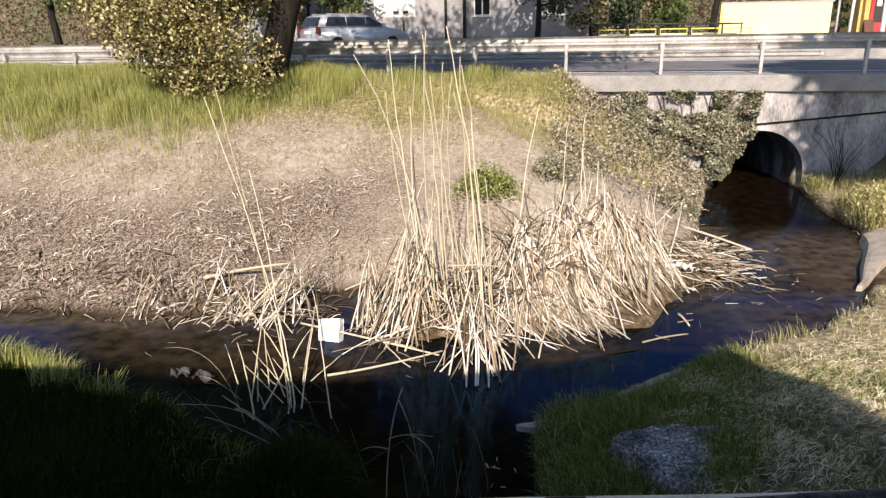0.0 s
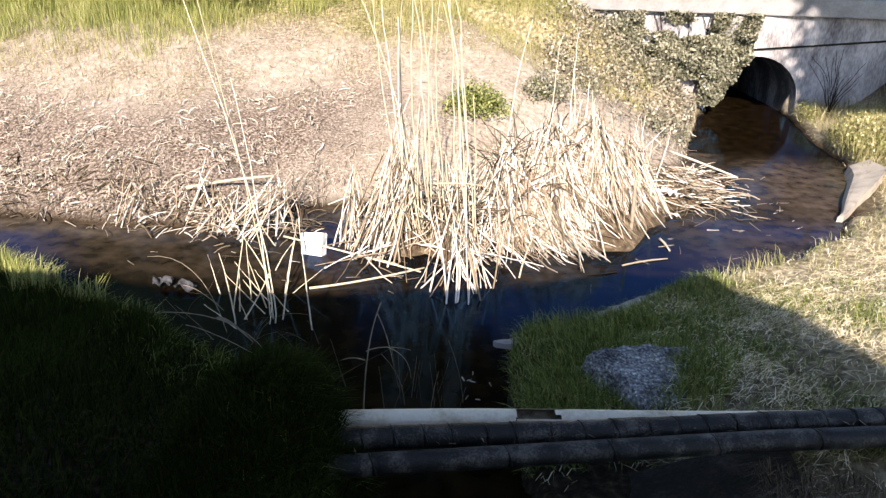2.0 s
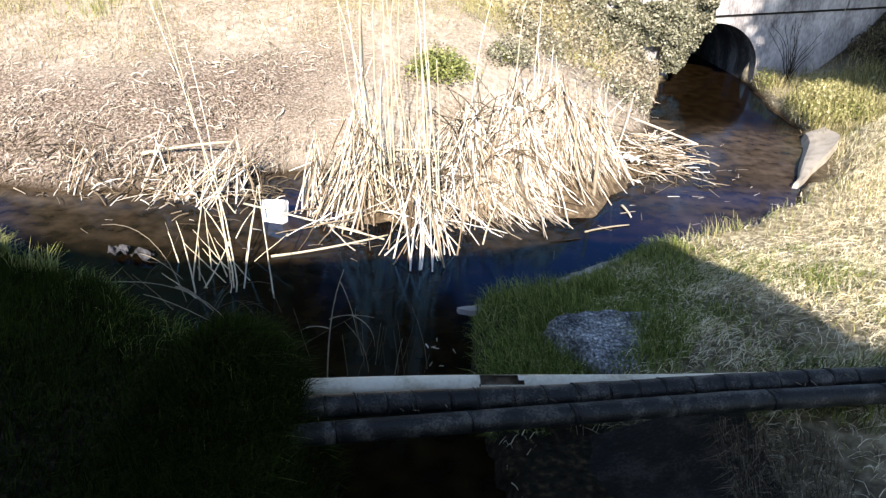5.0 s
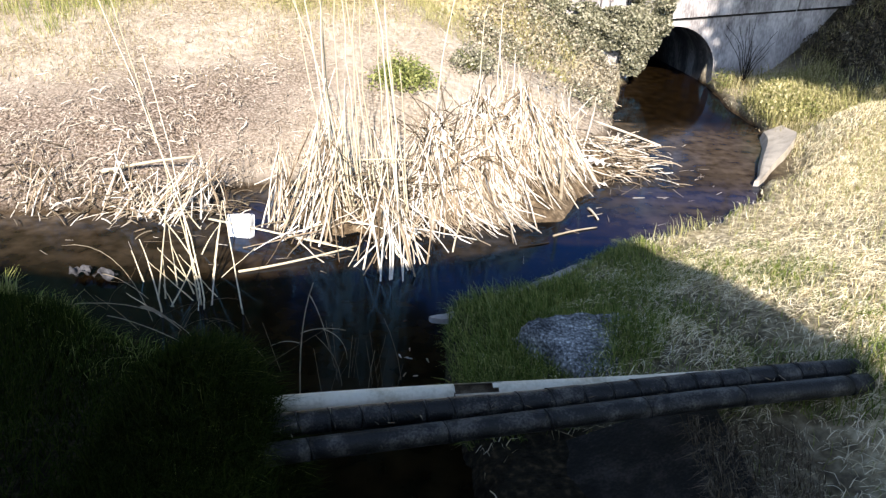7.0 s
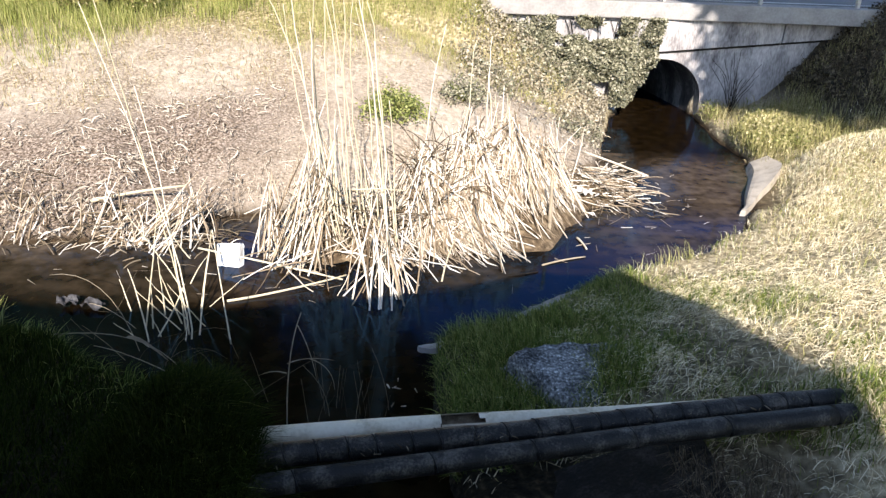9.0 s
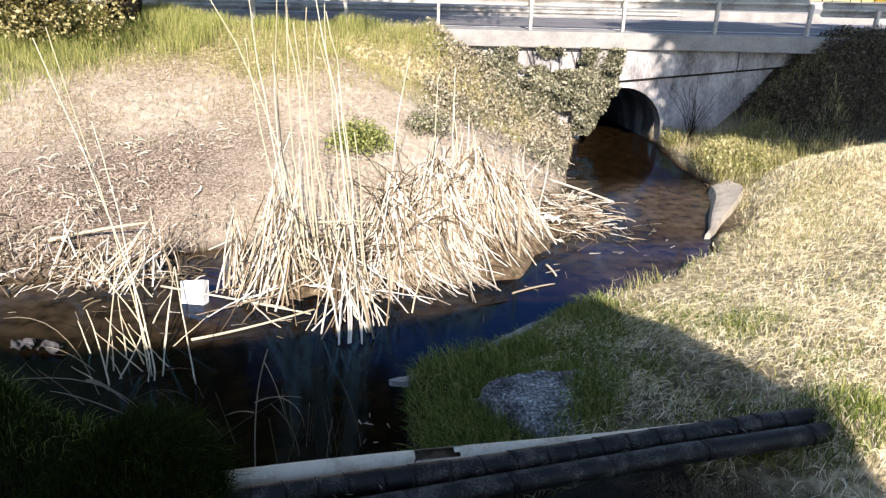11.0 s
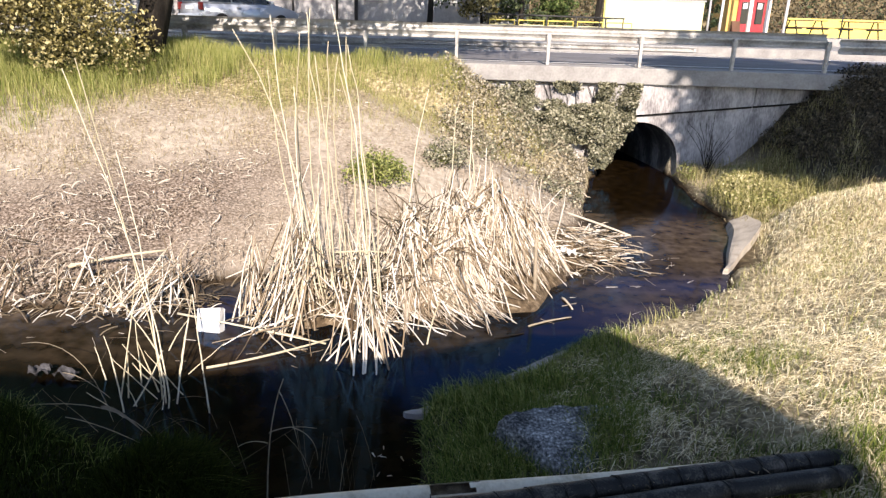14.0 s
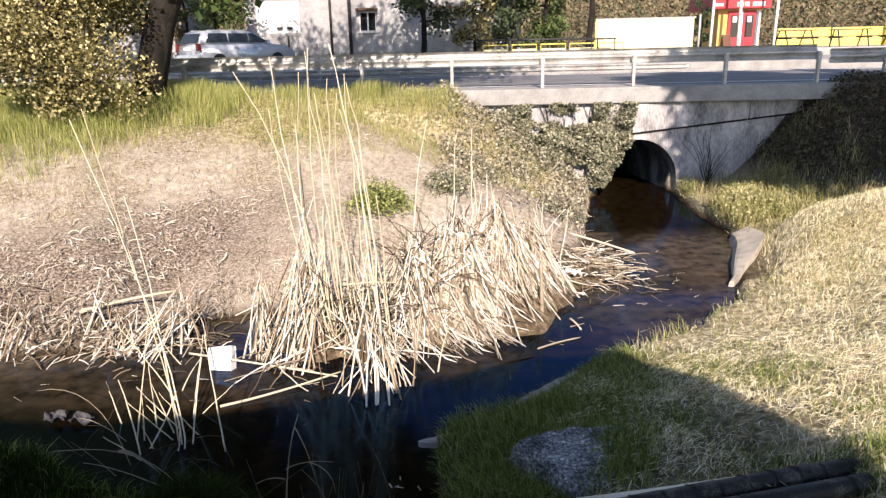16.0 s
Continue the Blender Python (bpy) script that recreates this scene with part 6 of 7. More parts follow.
def crumple(name, place, size, material, label, category, seed, turn=0):
    """A small crumpled sheet with thickness."""
    r = np.random.default_rng(seed)
    bm = bmesh.new()
    bmesh.ops.create_grid(bm, x_segments=10, y_segments=8, size=0.5)
    for v in bm.verts:
        k = v.co * 3
        v.co = Vector((v.co.x * size[0] * r.uniform(0.9, 1.1), v.co.y * size[1] * r.uniform(0.9, 1.1), size[2] * (0.5 + noise.noise(k + Vector((seed, 0, 0))))))
    up = bmesh.ops.extrude_face_region(bm, geom=bm.faces[:])
    bmesh.ops.translate(bm, verts=[v for v in up["geom"] if isinstance(v, bmesh.types.BMVert)], vec=(0, 0, 0.006))
    ob = part(name, bm, material)
    ob.matrix_world = pose(*place, 0, 0, turn)
    return tagged(ob, label, category)


M_SACK = mat("dark grey sacking", [(0.012, 0.012, 0.013), (0.045, 0.045, 0.05), (0.13, 0.13, 0.14)], 20.0, 0.8)
crumple("plastic_scrap", (1.55, 9.35, 0.22), (0.16, 0.12, 0.10), M_FOAM, "white plastic scrap lying on the reed heap", "litter", 3, 20)
crumple("plastic_scrap", (1.75, 9.55, 0.20), (0.20, 0.10, 0.08), M_FOAM, "white plastic scrap lying on the reed heap", "litter", 4, -30)
crumple("rubbish_sheet", (-3.68, 5.95, 0.02), (0.17, 0.12, 0.08), M_SACK, "grey crumpled rubbish at the water's edge", "litter", 5, 10)
crumple("rubbish_sheet", (-3.42, 5.92, 0.02), (0.22, 0.10, 0.08), M_SACK, "grey crumpled rubbish at the water's edge", "litter", 6, -14)


# ---------------- beyond the road ----------------
M_WHITE = mat("white panel", [(0.72, 0.72, 0.71), (0.8, 0.8, 0.79)], 1.5, 0.6)
M_YELLOW = mat("yellow paint", [(0.76, 0.60, 0.13), (0.82, 0.70, 0.20)], 2.0, 0.6)
M_CREAM = mat("cream yellow board", [(0.74, 0.68, 0.36), (0.80, 0.76, 0.48)], 0.7, 0.6)
M_RED = mat("red paint", [(0.36, 0.03, 0.04), (0.50, 0.06, 0.07)], 2.0, 0.45)
M_DARKMETAL = mat("dark metal", [(0.03, 0.03, 0.03), (0.07, 0.07, 0.07)], 6.0, 0.55, 0.4)
M_GREYMETAL = mat("grey painted metal", [(0.32, 0.32, 0.32), (0.45, 0.45, 0.45)], 4.0, 0.5, 0.3)
M_BROWN = mat("brown painted wood", [(0.10, 0.05, 0.03), (0.17, 0.09, 0.06)], 5.0, 0.7)
M_ORANGE = mat("ochre wall paint", [(0.60, 0.36, 0.10), (0.70, 0.46, 0.16)], 1.5, 0.8)
M_CARPAINT = mat("silver blue car paint", [(0.48, 0.52, 0.58), (0.54, 0.58, 0.64)], 2.0, 0.3, 0.4, spec=0.5)
M_TYRE = mat("tyre rubber", [(0.015, 0.015, 0.015), (0.03, 0.03, 0.03)], 8.0, 0.8)
M_LAMPRED = mat("red tail lamp", [(0.10, 0.008, 0.008), (0.16, 0.012, 0.012)], 5.0, 0.2)


def glass(name, tint):
    m = bpy.data.materials.new(name)
    m.use_nodes = True
    b = m.node_tree.nodes["Principled BSDF"]
    b.inputs["Base Color"].default_value = (*tint, 1)
    b.inputs["Roughness"].default_value = 0.05
    b.inputs["Transmission Weight"].default_value = 0.25
    b.inputs["IOR"].default_value = 1.45
    return m


M_GLASS = glass("dark window glass", (0.03, 0.035, 0.04))
FLOOR = ROAD_Z + 0.25


def wall_with_holes(x0, x1, y, z0, z1, holes, depth=0.3):
    """Upright wall facing -y with rectangular openings (x0, x1, z0, z1)."""
    xs = sorted({x0, x1} | {h[0] for h in holes} | {h[1] for h in holes})
    zs = sorted({z0, z1} | {h[2] for h in holes} | {h[3] for h in holes})
    bm = bmesh.new()
    grid = {(a, c): bm.verts.new((a, y, c)) for a in xs for c in zs}
    for a, b in zip(xs, xs[1:]):
        for c, d in zip(zs, zs[1:]):
            mx, mz = (a + b) / 2, (c + d) / 2
            if not any(h[0] < mx < h[1] and h[2] < mz < h[3] for h in holes):
                bm.faces.new((grid[a, c], grid[b, c], grid[b, d], grid[a, d]))
    back = bmesh.ops.extrude_face_region(bm, geom=bm.faces[:])
    bmesh.ops.translate(bm, verts=[v for v in back["geom"] if isinstance(v, bmesh.types.BMVert)], vec=(0, depth, 0))
    return bm


house = tagged(thing("house", (-6, 36, FLOOR)), "long pale plastered house behind the road", "house")
wins = [(-4.80, -3.95, 4.15, 5.1), (-1.2, -0.3, 4.15, 5.1), (-9.9, -7.75, 4.18, 5.72)]
under(part("wall", wall_with_holes(-10.45, 3.2, 36, FLOOR, 8.6, wins), M_PLASTERB, label="pale grey plaster front wall"), house)
under(part("wall", boxbm(-10.45, 3.2, 44, 44.3, FLOOR, 8.6), M_PLASTERB), house)
under(part("wall", boxbm(-10.45, -10.15, 36.3, 44, FLOOR, 8.6), M_PLASTERB), house)
under(part("wall", boxbm(2.9, 3.2, 36.3, 44, FLOOR, 8.6), M_PLASTERB), house)
bm = bmesh.new()
vs = [bm.verts.new(c) for c in ((-10.9, 35.5, 8.5), (3.6, 35.5, 8.5), (3.6, 40.1, 10.6), (-10.9, 40.1, 10.6), (-10.9, 44.8, 8.5), (3.6, 44.8, 8.5))]
for f in ((0, 1, 2, 3), (3, 2, 5, 4), (0, 3, 4), (1, 5, 2), (0, 4, 5, 1)):
    bm.faces.new([vs[i] for i in f])
M_ROOF = mat("clay roof", [(0.20, 0.08, 0.05), (0.32, 0.14, 0.09)], 3.0, 0.9, bump=0.4)
under(part("roof", bm, M_ROOF), house)
for (a, b, c, d) in wins[:2]:
    w = under(part("window", boxbm(a + 0.05, b - 0.05, 36.12, 36.14, c + 0.05, d - 0.05), M_GLASS), house)
    for fx in ((a, a + 0.06), ((a + b) / 2 - 0.035, (a + b) / 2 + 0.035), (b - 0.06, b)):
        f = part("frame", boxbm(fx[0], fx[1], 36.08, 36.13, c, d), M_WHITE)
        f.parent, f.matrix_parent_inverse = w, w.matrix_world.inverted()
    for fz in ((c, c + 0.06), (d - 0.06, d)):
        f = part("frame", boxbm(a, b, 36.075, 36.125, fz[0], fz[1]), M_WHITE)
        f.parent, f.matrix_parent_inverse = w, w.matrix_world.inverted()
    under(part("sill", boxbm(a - 0.08, b + 0.08, 35.9, 36.05, c - 0.06, c), M_WHITE), house)
    under(part("awning", boxbm(a - 0.1, b + 0.1, 35.6, 36.0, d + 0.05, d + 0.15), M_BROWN, label="brown window hood"), house)
sh = under(part("shutter", boxbm(-9.9, -7.75, 36.06, 36.12, 4.18, 5.72), M_WHITE, label="white lowered roller shutter"), house)
for k in range(6):
    f = part("slat", boxbm(-9.88, -7.77, 36.045, 36.06, 4.22 + k * 0.25, 4.22 + k * 0.25 + 0.235), M_WHITE)
    f.parent, f.matrix_parent_inverse = sh, sh.matrix_world.inverted()
for a in (-8.9, -8.4):
    under(part("vent", boxbm(a, a + 0.28, 35.96, 36.0, 4.34, 4.46), M_DARKMETAL, label="dark wall vent"), house)
for xx, rr in ((-6.19, 0.06), (-5.24, 0.085), (-8.35, 0.05)):
    under(tube("downpipe", [(xx, 35.9, FLOOR), (xx, 35.9, 5.5 if xx > -8 else 4.0), (xx, 35.9, 8.4 if xx > -8 else 4.05)], rr, M_DARKMETAL, label="dark downpipe", sides=10), house)
under(part("plinth", boxbm(-10.5, 3.25, 35.93, 35.997, FLOOR, FLOOR + 0.5), M_CONCRETE, label="grey plinth"), house)
shed = tagged(thing("outbuilding", (-15, 35, FLOOR)), "low grey plastered outbuilding with a barred opening", "shed")
under(part("wall", wall_with_holes(-19, -13.7, 35, FLOOR, 6.2, [(-15.6, -14.6, 4.3, 5.2)]), M_PLASTERB), shed)
under(part("wall", boxbm(-14.0, -13.7, 35.3, 40, FLOOR, 6.2), M_PLASTERB), shed)
under(part("wall", boxbm(-19, -13.7, 40, 40.3, FLOOR, 6.2), M_PLASTERB), shed)
under(part("roof", boxbm(-19.2, -13.5, 34.7, 40.5, 6.2, 6.4), M_ROOF), shed)
w = under(part("window", boxbm(-15.6, -14.6, 35.14, 35.16, 4.3, 5.2), M_GLASS), shed)
for k in range(2):
    f = part("bar", boxbm(-15.6, -14.6, 35.05, 35.09, 4.58 + 0.3 * k, 4.62 + 0.3 * k), M_DARKMETAL)
    f.parent, f.matrix_parent_inverse = w, w.matrix_world.inverted()


# parked estate car
def estate_car(place, turn):
    t = thing("car", place)
    tagged(t, "silver-blue estate car parked beyond the road", "car")
    L, W = 4.55, 1.74
    low = [(-2.27, 0.32), (-2.27, 0.85), (-2.2, 0.98), (0.95, 0.98), (1.3, 0.93), (2.05, 0.78), (2.25, 0.62), (2.28, 0.32)]
    bm = bmesh.new()
    ring = []
    for s in (-1, 1):
        ring.append([bm.verts.new((x, s * W / 2 * (0.96 if z < 0.4 or z > 0.95 else 1.0) * (0.93 if abs(x) > 2.2 else 1), z)) for x, z in low])
    for a in range(len(low)):
        b = (a + 1) % len(low)
        bm.faces.new((ring[0][a], ring[0][b], ring[1][b], ring[1][a]))
    bm.faces.new(ring[0][::-1]), bm.faces.new(ring[1])
    bmesh.ops.bevel(bm, geom=[e for e in bm.edges], offset=0.05, segments=2, affect="EDGES")
    part("body", bm, M_CARPAINT, t, smooth=True)
    cab = [(-2.2, 0.96), (-1.95, 1.40), (-1.75, 1.47), (0.0, 1.47), (0.25, 1.43), (1.15, 0.95)]
    bm = bmesh.new()
    ring = [[bm.verts.new((x, s * (W / 2 - 0.05 - 0.24 * (z - 0.95)), z)) for x, z in cab] for s in (-1, 1)]
    for a in range(len(cab)):
        b = (a + 1) % len(cab)
        bm.faces.new((ring[0][a], ring[0][b], ring[1][b], ring[1][a]))
    bm.faces.new(ring[0][::-1]), bm.faces.new(ring[1])
    bmesh.ops.bevel(bm, geom=[e for e in bm.edges], offset=0.03, segments=2, affect="EDGES")
    part("cabin", bm, M_CARPAINT, t, smooth=True)
    for s in (-1, 1):
        for (x0, x1, x2, x3) in ((-1.92, -0.95, -0.95, -1.72), (-0.88, -0.02, -0.02, -0.88), (0.05, 0.92, 0.24, 0.05)):
            bm = bmesh.new()
            pts = [(x0, 1.03), (x1, 1.03), (x2, 1.38), (x3, 1.38)]
            a = [bm.verts.new((x, s * (W / 2 - 0.045 - 0.24 * (z - 0.95)), z)) for x, z in pts]
            b = [bm.verts.new((x, s * (W / 2 - 0.020 - 0.24 * (z - 0.95)), z)) for x, z in pts]
            bm.faces.new(a), bm.faces.new(b)
            for k in range(4):
                bm.faces.new((a[k], a[(k + 1) % 4], b[(k + 1) % 4], b[k]))
            part("side_window", bm, M_GLASS, t, "dark glass")
        for x in (-1.38, 1.32):
            w = part("wheel", _wheel(0.31, 0.2), M_TYRE, t, "black tyre")
            w.location = (x, s * (W / 2 - 0.1), 0.31)
            r = part("rim", _wheel(0.19, 0.205), M_GREYMETAL, w)
        part("tail_lamp", boxbm(-2.31, -2.17, s * 0.80 - 0.09, s * 0.80 + 0.09, 0.72, 1.0, bevel=0.02), M_LAMPRED, t, "red tail lamp")
        part("headlamp", boxbm(2.1, 2.27, s * 0.66 - 0.14, s * 0.66 + 0.14, 0.58, 0.70, bevel=0.02), M_WHITE, t, "clear headlamp")
        part("mirror", boxbm(0.72, 0.86, s * 0.95 - 0.1, s * 0.95 + 0.1, 0.98, 1.12, bevel=0.03), M_CARPAINT, t)
        part("roof_rail", boxbm(-1.7, 0.0, s * 0.62 - 0.02, s * 0.62 + 0.02, 1.475, 1.52), M_GREYMETAL, t)
        for hx in (-0.75, 0.15):
            part("door_handle", boxbm(hx, hx + 0.18, s * 0.875 - 0.015, s * 0.875 + 0.015, 0.82, 0.86), M_GREYMETAL, t)
    bm = bmesh.new()
    a = [bm.verts.new(c) for c in ((-2.19, -0.68, 1.02), (-2.19, 0.68, 1.02), (-1.995, 0.60, 1.37), (-1.995, -0.60, 1.37), (-2.215, -0.68, 1.03), (-2.215, 0.68, 1.03), (-2.02, 0.60, 1.38), (-2.02, -0.60, 1.38))]
    for f in ((0, 1, 2, 3), (7, 6, 5, 4), (0, 4, 5, 1), (2, 6, 7, 3), (1, 5, 6, 2), (0, 3, 7, 4)):
        bm.faces.new([a[i] for i in f])
    part("rear_window", bm, M_GLASS, t, "dark glass")
    part("bumper", boxbm(-2.36, -2.2, -0.84, 0.84, 0.36, 0.58, bevel=0.05), M_CARPAINT, t)
    part("number_plate", boxbm(-2.30, -2.275, -0.26, 0.26, 0.74, 0.86), M_WHITE, t, "plain white plate")
    t.rotation_euler = (0, 0, radians(turn))
    return t


def _wheel(r, w):
    bm = bmesh.new()
    bmesh.ops.create_cone(bm, cap_ends=True, segments=24, radius1=r, radius2=r, depth=w)
    bmesh.ops.rotate(bm, verts=bm.verts[:], cent=(0, 0, 0), matrix=Matrix.Rotation(radians(90), 3, "X"))
    bmesh.ops.bevel(bm, geom=[e for e in bm.edges if e.calc_face_angle(0) > 1.0], offset=0.03, segments=2, affect="EDGES")
    return bm


estate_car((-9.0, 29.8, FLOOR), 49)

# yellow framed fence with a dark top rail
fence = tagged(thing("fence", (3.4, 29, FLOOR)), "yellow tubular fence with a dark top rail", "fence")
under(tube("top_rail", [(0.9, 29, 3.56), (3.3, 29, 3.55), (5.9, 29, 3.52)], 0.035, M_DARKMETAL, sides=8), fence)
for k in range(5):
    x0 = 1.1 + 1.15 * k
    fr = under(tube("panel_frame", [(x0, 29, FLOOR + 0.1), (x0, 29, 3.36), (x0 + 0.98, 29, 3.36), (x0 + 0.98, 29, FLOOR + 0.1)], 0.03, M_YELLOW, label="yellow tube frame", sides=7, smooth=False), fence)
    under(part("panel", boxbm(x0 + 0.02, x0 + 0.96, 29.0, 29.02, FLOOR + 0.15, 3.2), M_CREAM), fence)
    under(part("post", boxbm(x0 - 0.08, x0 - 0.03, 28.97, 29.03, FLOOR, 3.55), M_DARKMETAL), fence)

board = tagged(thing("advertising_board", (7.8, 30, FLOOR)), "large blank cream-yellow roadside board", "board")
under(part("panel", boxbm(5.78, 9.72, 30.0, 30.08, 2.75, 4.25, bevel=0.01), M_CREAM), board)
under(part("edge", boxbm(5.72, 5.78, 29.98, 30.1, 2.7, 4.27), M_YELLOW), board)
under(part("edge", boxbm(5.72, 9.78, 29.98, 30.1, 4.25, 4.31), M_GREYMETAL), board)
for xx in (6.2, 7.75, 9.4):
    under(part("post", boxbm(xx, xx + 0.1, 30.08, 30.18, FLOOR, 4.25), M_GREYMETAL), board)
pole = tagged(tube("pole", [(9.95, 30, FLOOR), (9.95, 30, 3.5), (9.95, 30, 4.4)], 0.045, M_GREYMETAL), "thin grey metal pole beside the board", "pole")
rail = tagged(thing("handrail", (6.2, 28.4, FLOOR)), "dark tubular handrail in front of the board", "handrail")
under(tube("tube", [(5.0, 28.4, 3.52), (5.6, 28.4, 3.52), (6.25, 28.4, 3.52)], 0.025, M_DARKMETAL, sides=7), rail)
for xx in (5.3, 6.2):
    under(tube("post", [(xx, 28.4, FLOOR), (xx, 28.4, 3.0), (xx, 28.4, 3.52)], 0.022, M_DARKMETAL, sides=7), rail)

# kiosk
kiosk = tagged(thing("kiosk", (13, 34, FLOOR)), "small ochre kiosk with a red fascia and red doors", "kiosk")
under(part("wall", boxbm(11.9, 14.4, 34.3, 37.0, FLOOR, 4.75), M_ORANGE, label="ochre painted wall"), kiosk)
fas = under(part("fascia", boxbm(11.35, 14.75, 33.9, 37.3, 4.74, 5.35, bevel=0.02), M_RED, label="red sign fascia"), kiosk)
bx = 12.75
for k in range(11):
    w = [0.10, 0.13, 0.08, 0.12, 0.10, 0.0, 0.14, 0.10, 0.12, 0.09, 0.11][k]
    if w:
        f = part("letter_bar", boxbm(bx, bx + w, 33.885, 33.898, 4.83, 5.02), M_WHITE)
        f.parent, f.matrix_parent_inverse = fas, fas.matrix_world.inverted()
    bx += 0.15
f = part("letter_bar", boxbm(11.45, 11.95, 33.885, 33.898, 4.86, 4.98), M_WHITE)
f.parent, f.matrix_parent_inverse = fas, fas.matrix_world.inverted()
for x0 in (12.45, 13.3):
    d = under(part("door", boxbm(x0, x0 + 0.75, 34.22, 34.297, FLOOR, 4.65), M_RED, label="red door"), kiosk)
    f = part("pane", boxbm(x0 + 0.18, x0 + 0.62, 34.2, 34.218, 3.5, 4.45), M_GLASS)
    f.parent, f.matrix_parent_inverse = d, d.matrix_world.inverted()
    f = part("notice", boxbm(x0 + 0.25, x0 + 0.5, 34.18, 34.198, 4.15, 4.4), M_WHITE)
    f.parent, f.matrix_parent_inverse = d, d.matrix_world.inverted()
under(part("panel", boxbm(13.21, 13.29, 34.2, 34.297, FLOOR, 4.65), M_WHITE, label="white door post"), kiosk)
under(part("panel", boxbm(14.1, 14.36, 34.24, 34.297, 3.0, 4.65), M_WHITE, label="pale window panel"), kiosk)
for xx, lean in ((11.28, 0.06), (12.5, 0.0), (14.07, 0.05)):
    tagged(tube("post", [(xx, 32.5, FLOOR), (xx + lean / 2, 32.5, 4.5), (xx + lean, 32.5, 6.5)], 0.06, M_WHITE, sides=10), "white painted post at the kiosk forecourt", "post")
sb = tagged(thing("sign_board", (12.15, 33, FLOOR)), "brown folding pavement board", "sign board")
for s in (-1, 1):
    o = part("panel", boxbm(-0.22, 0.22, -0.012, 0.012, 0, 0.95, bevel=0.004), M_BROWN, sb)
    o.matrix_local = pose(0, 0, 0.0, 0, 0, 20) @ pose(0, s * 0.2, 0.0, s * 12, 0, 0)

kiosk.location.x += 0.05
kiosk.scale.x = 0.78

yellow_wall = part("yellow_wall", boxbm(16.6, 40, 38, 38.3, FLOOR, 3.88), M_YELLOW)
tagged(yellow_wall, "long plain yellow painted boundary wall", "wall", kind="structure")
tagged(part("yellow_wall", boxbm(22.0, 24.0, 37.0, 37.99, FLOOR, 6.5), M_YELLOW), "tall yellow wall pier", "wall", kind="structure")


def picnic_table(place, turn):
    t = tagged(thing("picnic_table", place), "dark wooden outdoor table with attached benches", "table", group="outdoor tables")
    part("tabletop", boxbm(-0.8, 0.8, -0.38, 0.38, 0.71, 0.75, bevel=0.006), M_BROWN, t)
    for s in (-1, 1):
        part("bench", boxbm(-0.8, 0.8, s * 0.7 - 0.14, s * 0.7 + 0.14, 0.42, 0.46, bevel=0.006), M_BROWN, t)
        for x in (-0.6, 0.6):
            tube("leg", [(x, s * 0.62, 0.0), (x, s * 0.4, 0.4), (x, s * 0.22, 0.71)], 0.03, M_DARKMETAL, t, sides=6)
    for x in (-0.6, 0.6):
        part("brace", boxbm(x - 0.03, x + 0.03, -0.82, 0.82, 0.36, 0.42), M_DARKMETAL, t)
    t.rotation_euler = (0, 0, radians(turn))
    return t


terrace = part("terrace", boxbm(13.8, 26, 31.6, 36.9, ROAD_Z - 0.1, 2.98), M_CONCRETE)
tagged(terrace, "raised pale concrete terrace", "terrace", kind="structure")
pt = picnic_table((15.2, 33.0, 2.98), 6)
copy_thing(pt, pose(17.8, 33.3, 2.98, 0, 0, -8))
copy_thing(pt, pose(20.2, 33.2, 2.98, 0, 0, 12))
for xx in (16.4, 19.2):
    tagged(tube("post", [(xx, 32.2, 2.98), (xx, 32.2, 3.6), (xx, 32.2, 4.0)], 0.03, M_DARKMETAL, sides=7), "short dark metal terrace post", "post")

# trees behind the road
M_CONIFER = mat("dark conifer needles", [(0.02, 0.035, 0.015), (0.05, 0.075, 0.03), (0.11, 0.13, 0.06)], 3.0, 0.7, island=0.8)
M_BROWNLEAF = mat("budding brown twigs", [(0.11, 0.085, 0.05), (0.17, 0.135, 0.075), (0.25, 0.20, 0.11)], 3.0, 0.8, island=0.8)
tree("tree", (-1.45, 31.5, FLOOR), 7.5, 1.6, 4200, M_CONIFER, 0.17, "dark drooping evergreen in front of the house", trunk=0.14, low=0.22, limbs=14, seed=11)
tree("tree", (2.6, 33.5, FLOOR), 6.5, 1.5, 4200, M_CONIFER, 0.18, "dense dark green conifer", trunk=0.14, low=0.08, limbs=14, seed=12)
tree("tree", (4.2, 34.5, FLOOR), 6.0, 1.5, 4200, M_TREELEAF, 0.17, "green leafy tree behind the fence", trunk=0.13, low=0.10, limbs=12, seed=13)
tree("tree", (0.9, 33.0, FLOOR), 4.6, 1.1, 2600, M_BUSHLEAF, 0.16, "pale leaved shrub beside the house", "shrub", trunk=0.08, low=0.08, limbs=10, seed=14)
tree("tree", (6.1, 33.0, FLOOR), 8.0, 1.7, 1800, M_BROWNLEAF, 0.13, "bare-branched budding tree behind the board", trunk=0.17, low=0.35, limbs=12, seed=15)
tree("tree", (-11.0, 33.0, FLOOR), 7.0, 1.9, 5000, M_TREELEAF, 0.17, "leafy tree between the outbuilding and the house", trunk=0.17, low=0.25, limbs=12, seed=16)
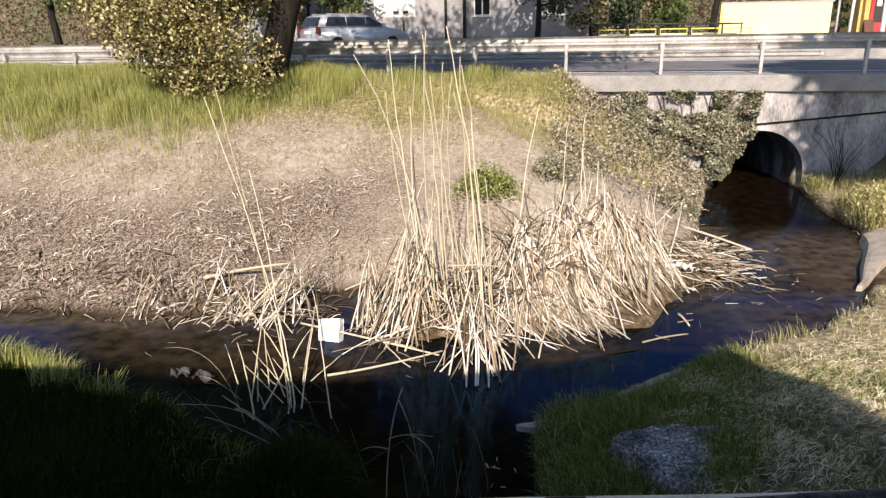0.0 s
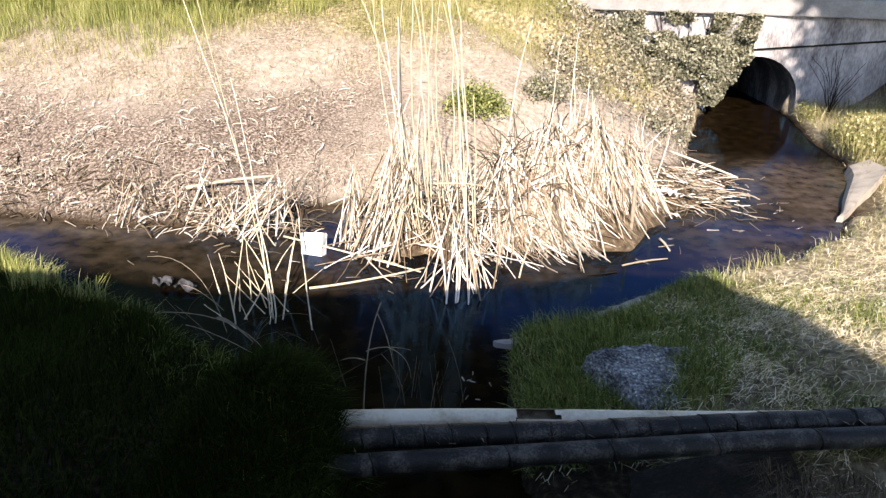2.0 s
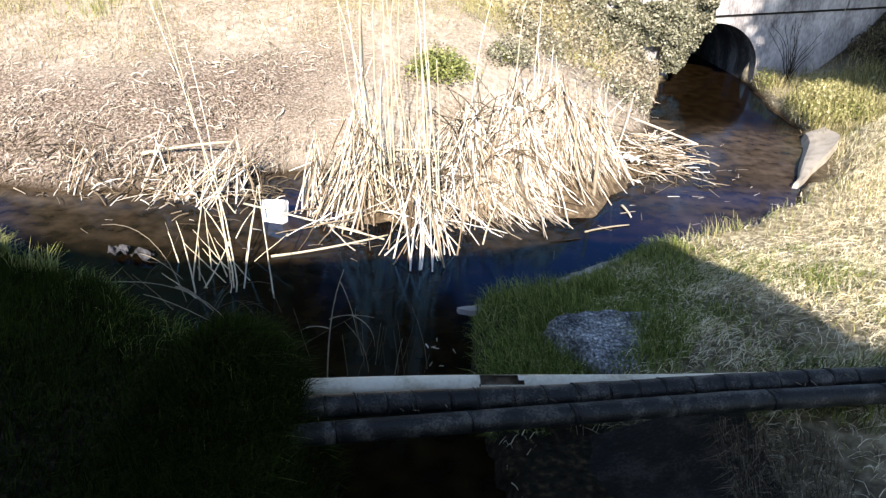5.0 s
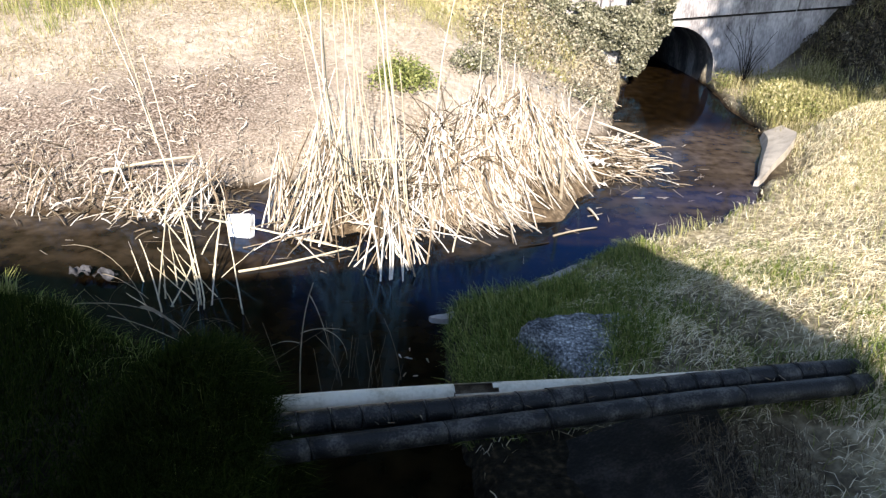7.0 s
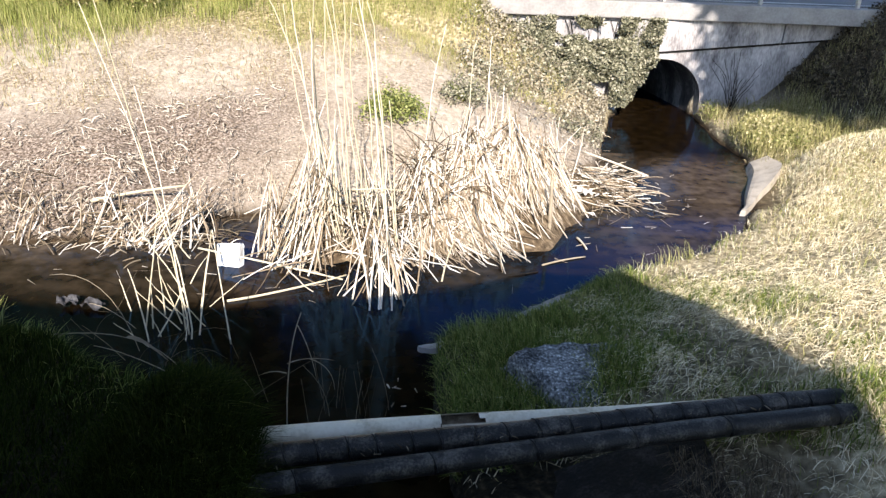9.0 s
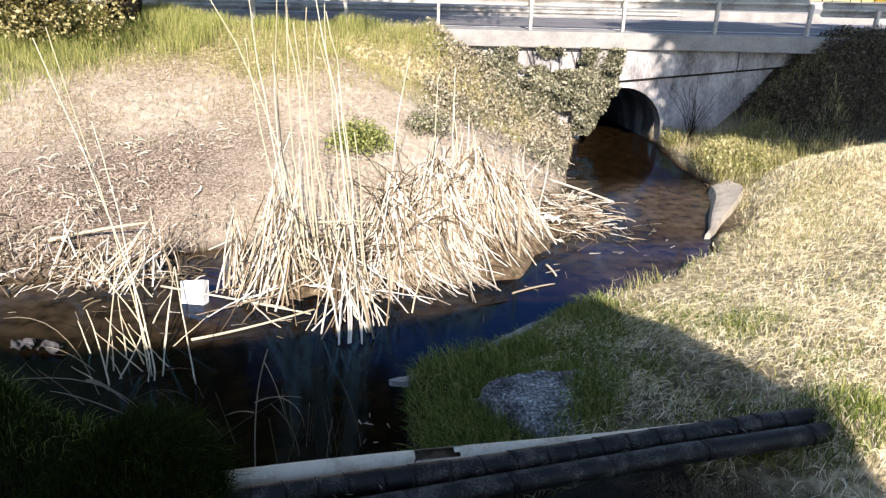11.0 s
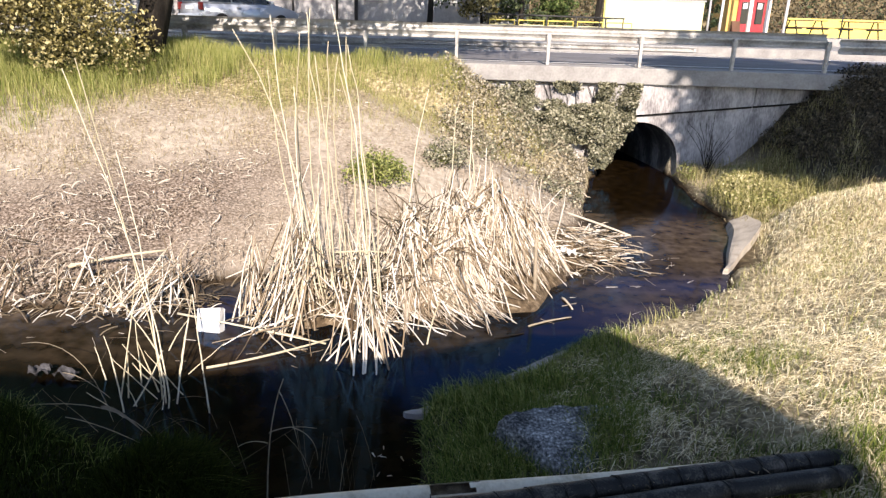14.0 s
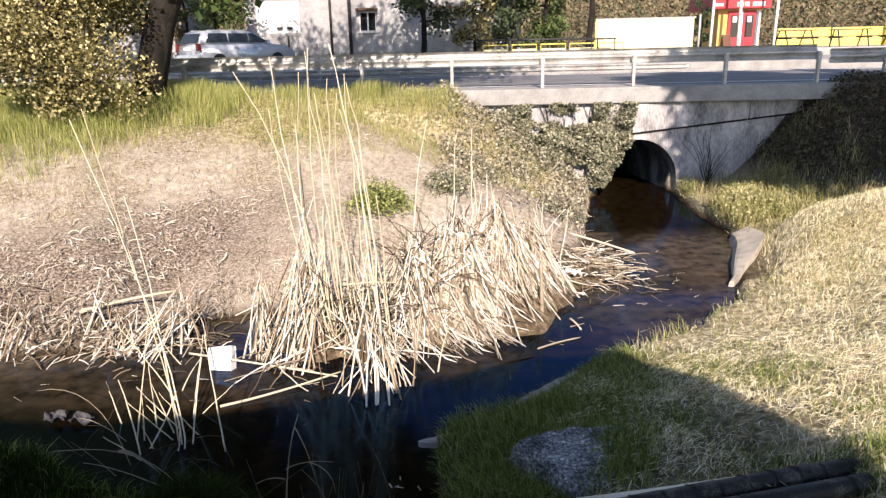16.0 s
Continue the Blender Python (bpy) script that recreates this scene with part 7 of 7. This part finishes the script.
tree("tree", (-12.6, 34.0, FLOOR), 6.0, 1.1, 1600, M_BROWNLEAF, 0.17, "reddish brown shrub beside the outbuilding", "shrub", trunk=0.09, low=0.1, limbs=9, seed=17)
tree("tree", (11.1, 33.2, FLOOR), 2.6, 0.45, 1500, M_CONIFER, 0.10, "small grey-green cypress beside the kiosk", trunk=0.05, low=0.02, limbs=10, seed=18)
for k, (tx, ty, hh) in enumerate(((-17, 24.5, 12.0), (-13.2, 26.0, 11.0), (-21, 27, 13.0))):
    tree("tree", (tx, ty, FLOOR), hh, 3.0, 9000, M_TREELEAF, 0.26, "dark leafy roadside tree", trunk=0.16, low=0.2, limbs=12, seed=20 + k)

# wooded slope in the distance
hx, hy_ = np.meshgrid(np.linspace(-160, 220, 77), np.linspace(55, 330, 40))
hz = ROAD_Z - 0.3 + 26 * smooth((hy_ - 60) / 200) * (0.75 + 0.25 * lumps(hx, hy_, 0.02, 101))
hn, hm = hx.shape
q = (np.arange(hn - 1)[:, None] * hm + np.arange(hm - 1)[None]).ravel()
hill = raw("hill", np.stack([hx, hy_, hz], -1).reshape(-1, 3), np.stack([q, q + 1, q + hm + 1, q + hm], -1), M_BROWNLEAF, smooth=True)
tagged(hill, "brown wooded hillside in the distance", "hill", kind="structure")
n = 130000
x, y = rng.uniform(-60, 95, n), 58 + 90 * rng.random(n) ** 1.6
base = ROAD_Z - 0.3 + 26 * smooth((y - 60) / 200) * (0.75 + 0.25 * lumps(x, y, 0.02, 101))
z = base + rng.random(n) ** 0.8 * (5.5 + 2.5 * lumps(x, y, 0.5, 103))
ob = leaves("far_woods", np.stack([x, y, z], 1), rng.uniform(0.15, 0.45, n), M_BROWNLEAF)
stuff(ob, "budding brown and olive woods on the slope", "woods")
n = 40000
x, y = rng.uniform(-60, 80, n), 50 + 25 * rng.random(n)
keep = lumps(x, y, 0.35, 105) > 0.1
x, y = x[keep], y[keep]
z = FLOOR + rng.random(len(x)) ** 0.9 * 5.0
stuff(leaves("far_woods", np.stack([x, y, z], 1), rng.uniform(0.12, 0.3, len(x)), M_CONIFER), "dark green trees at the foot of the slope", "woods")
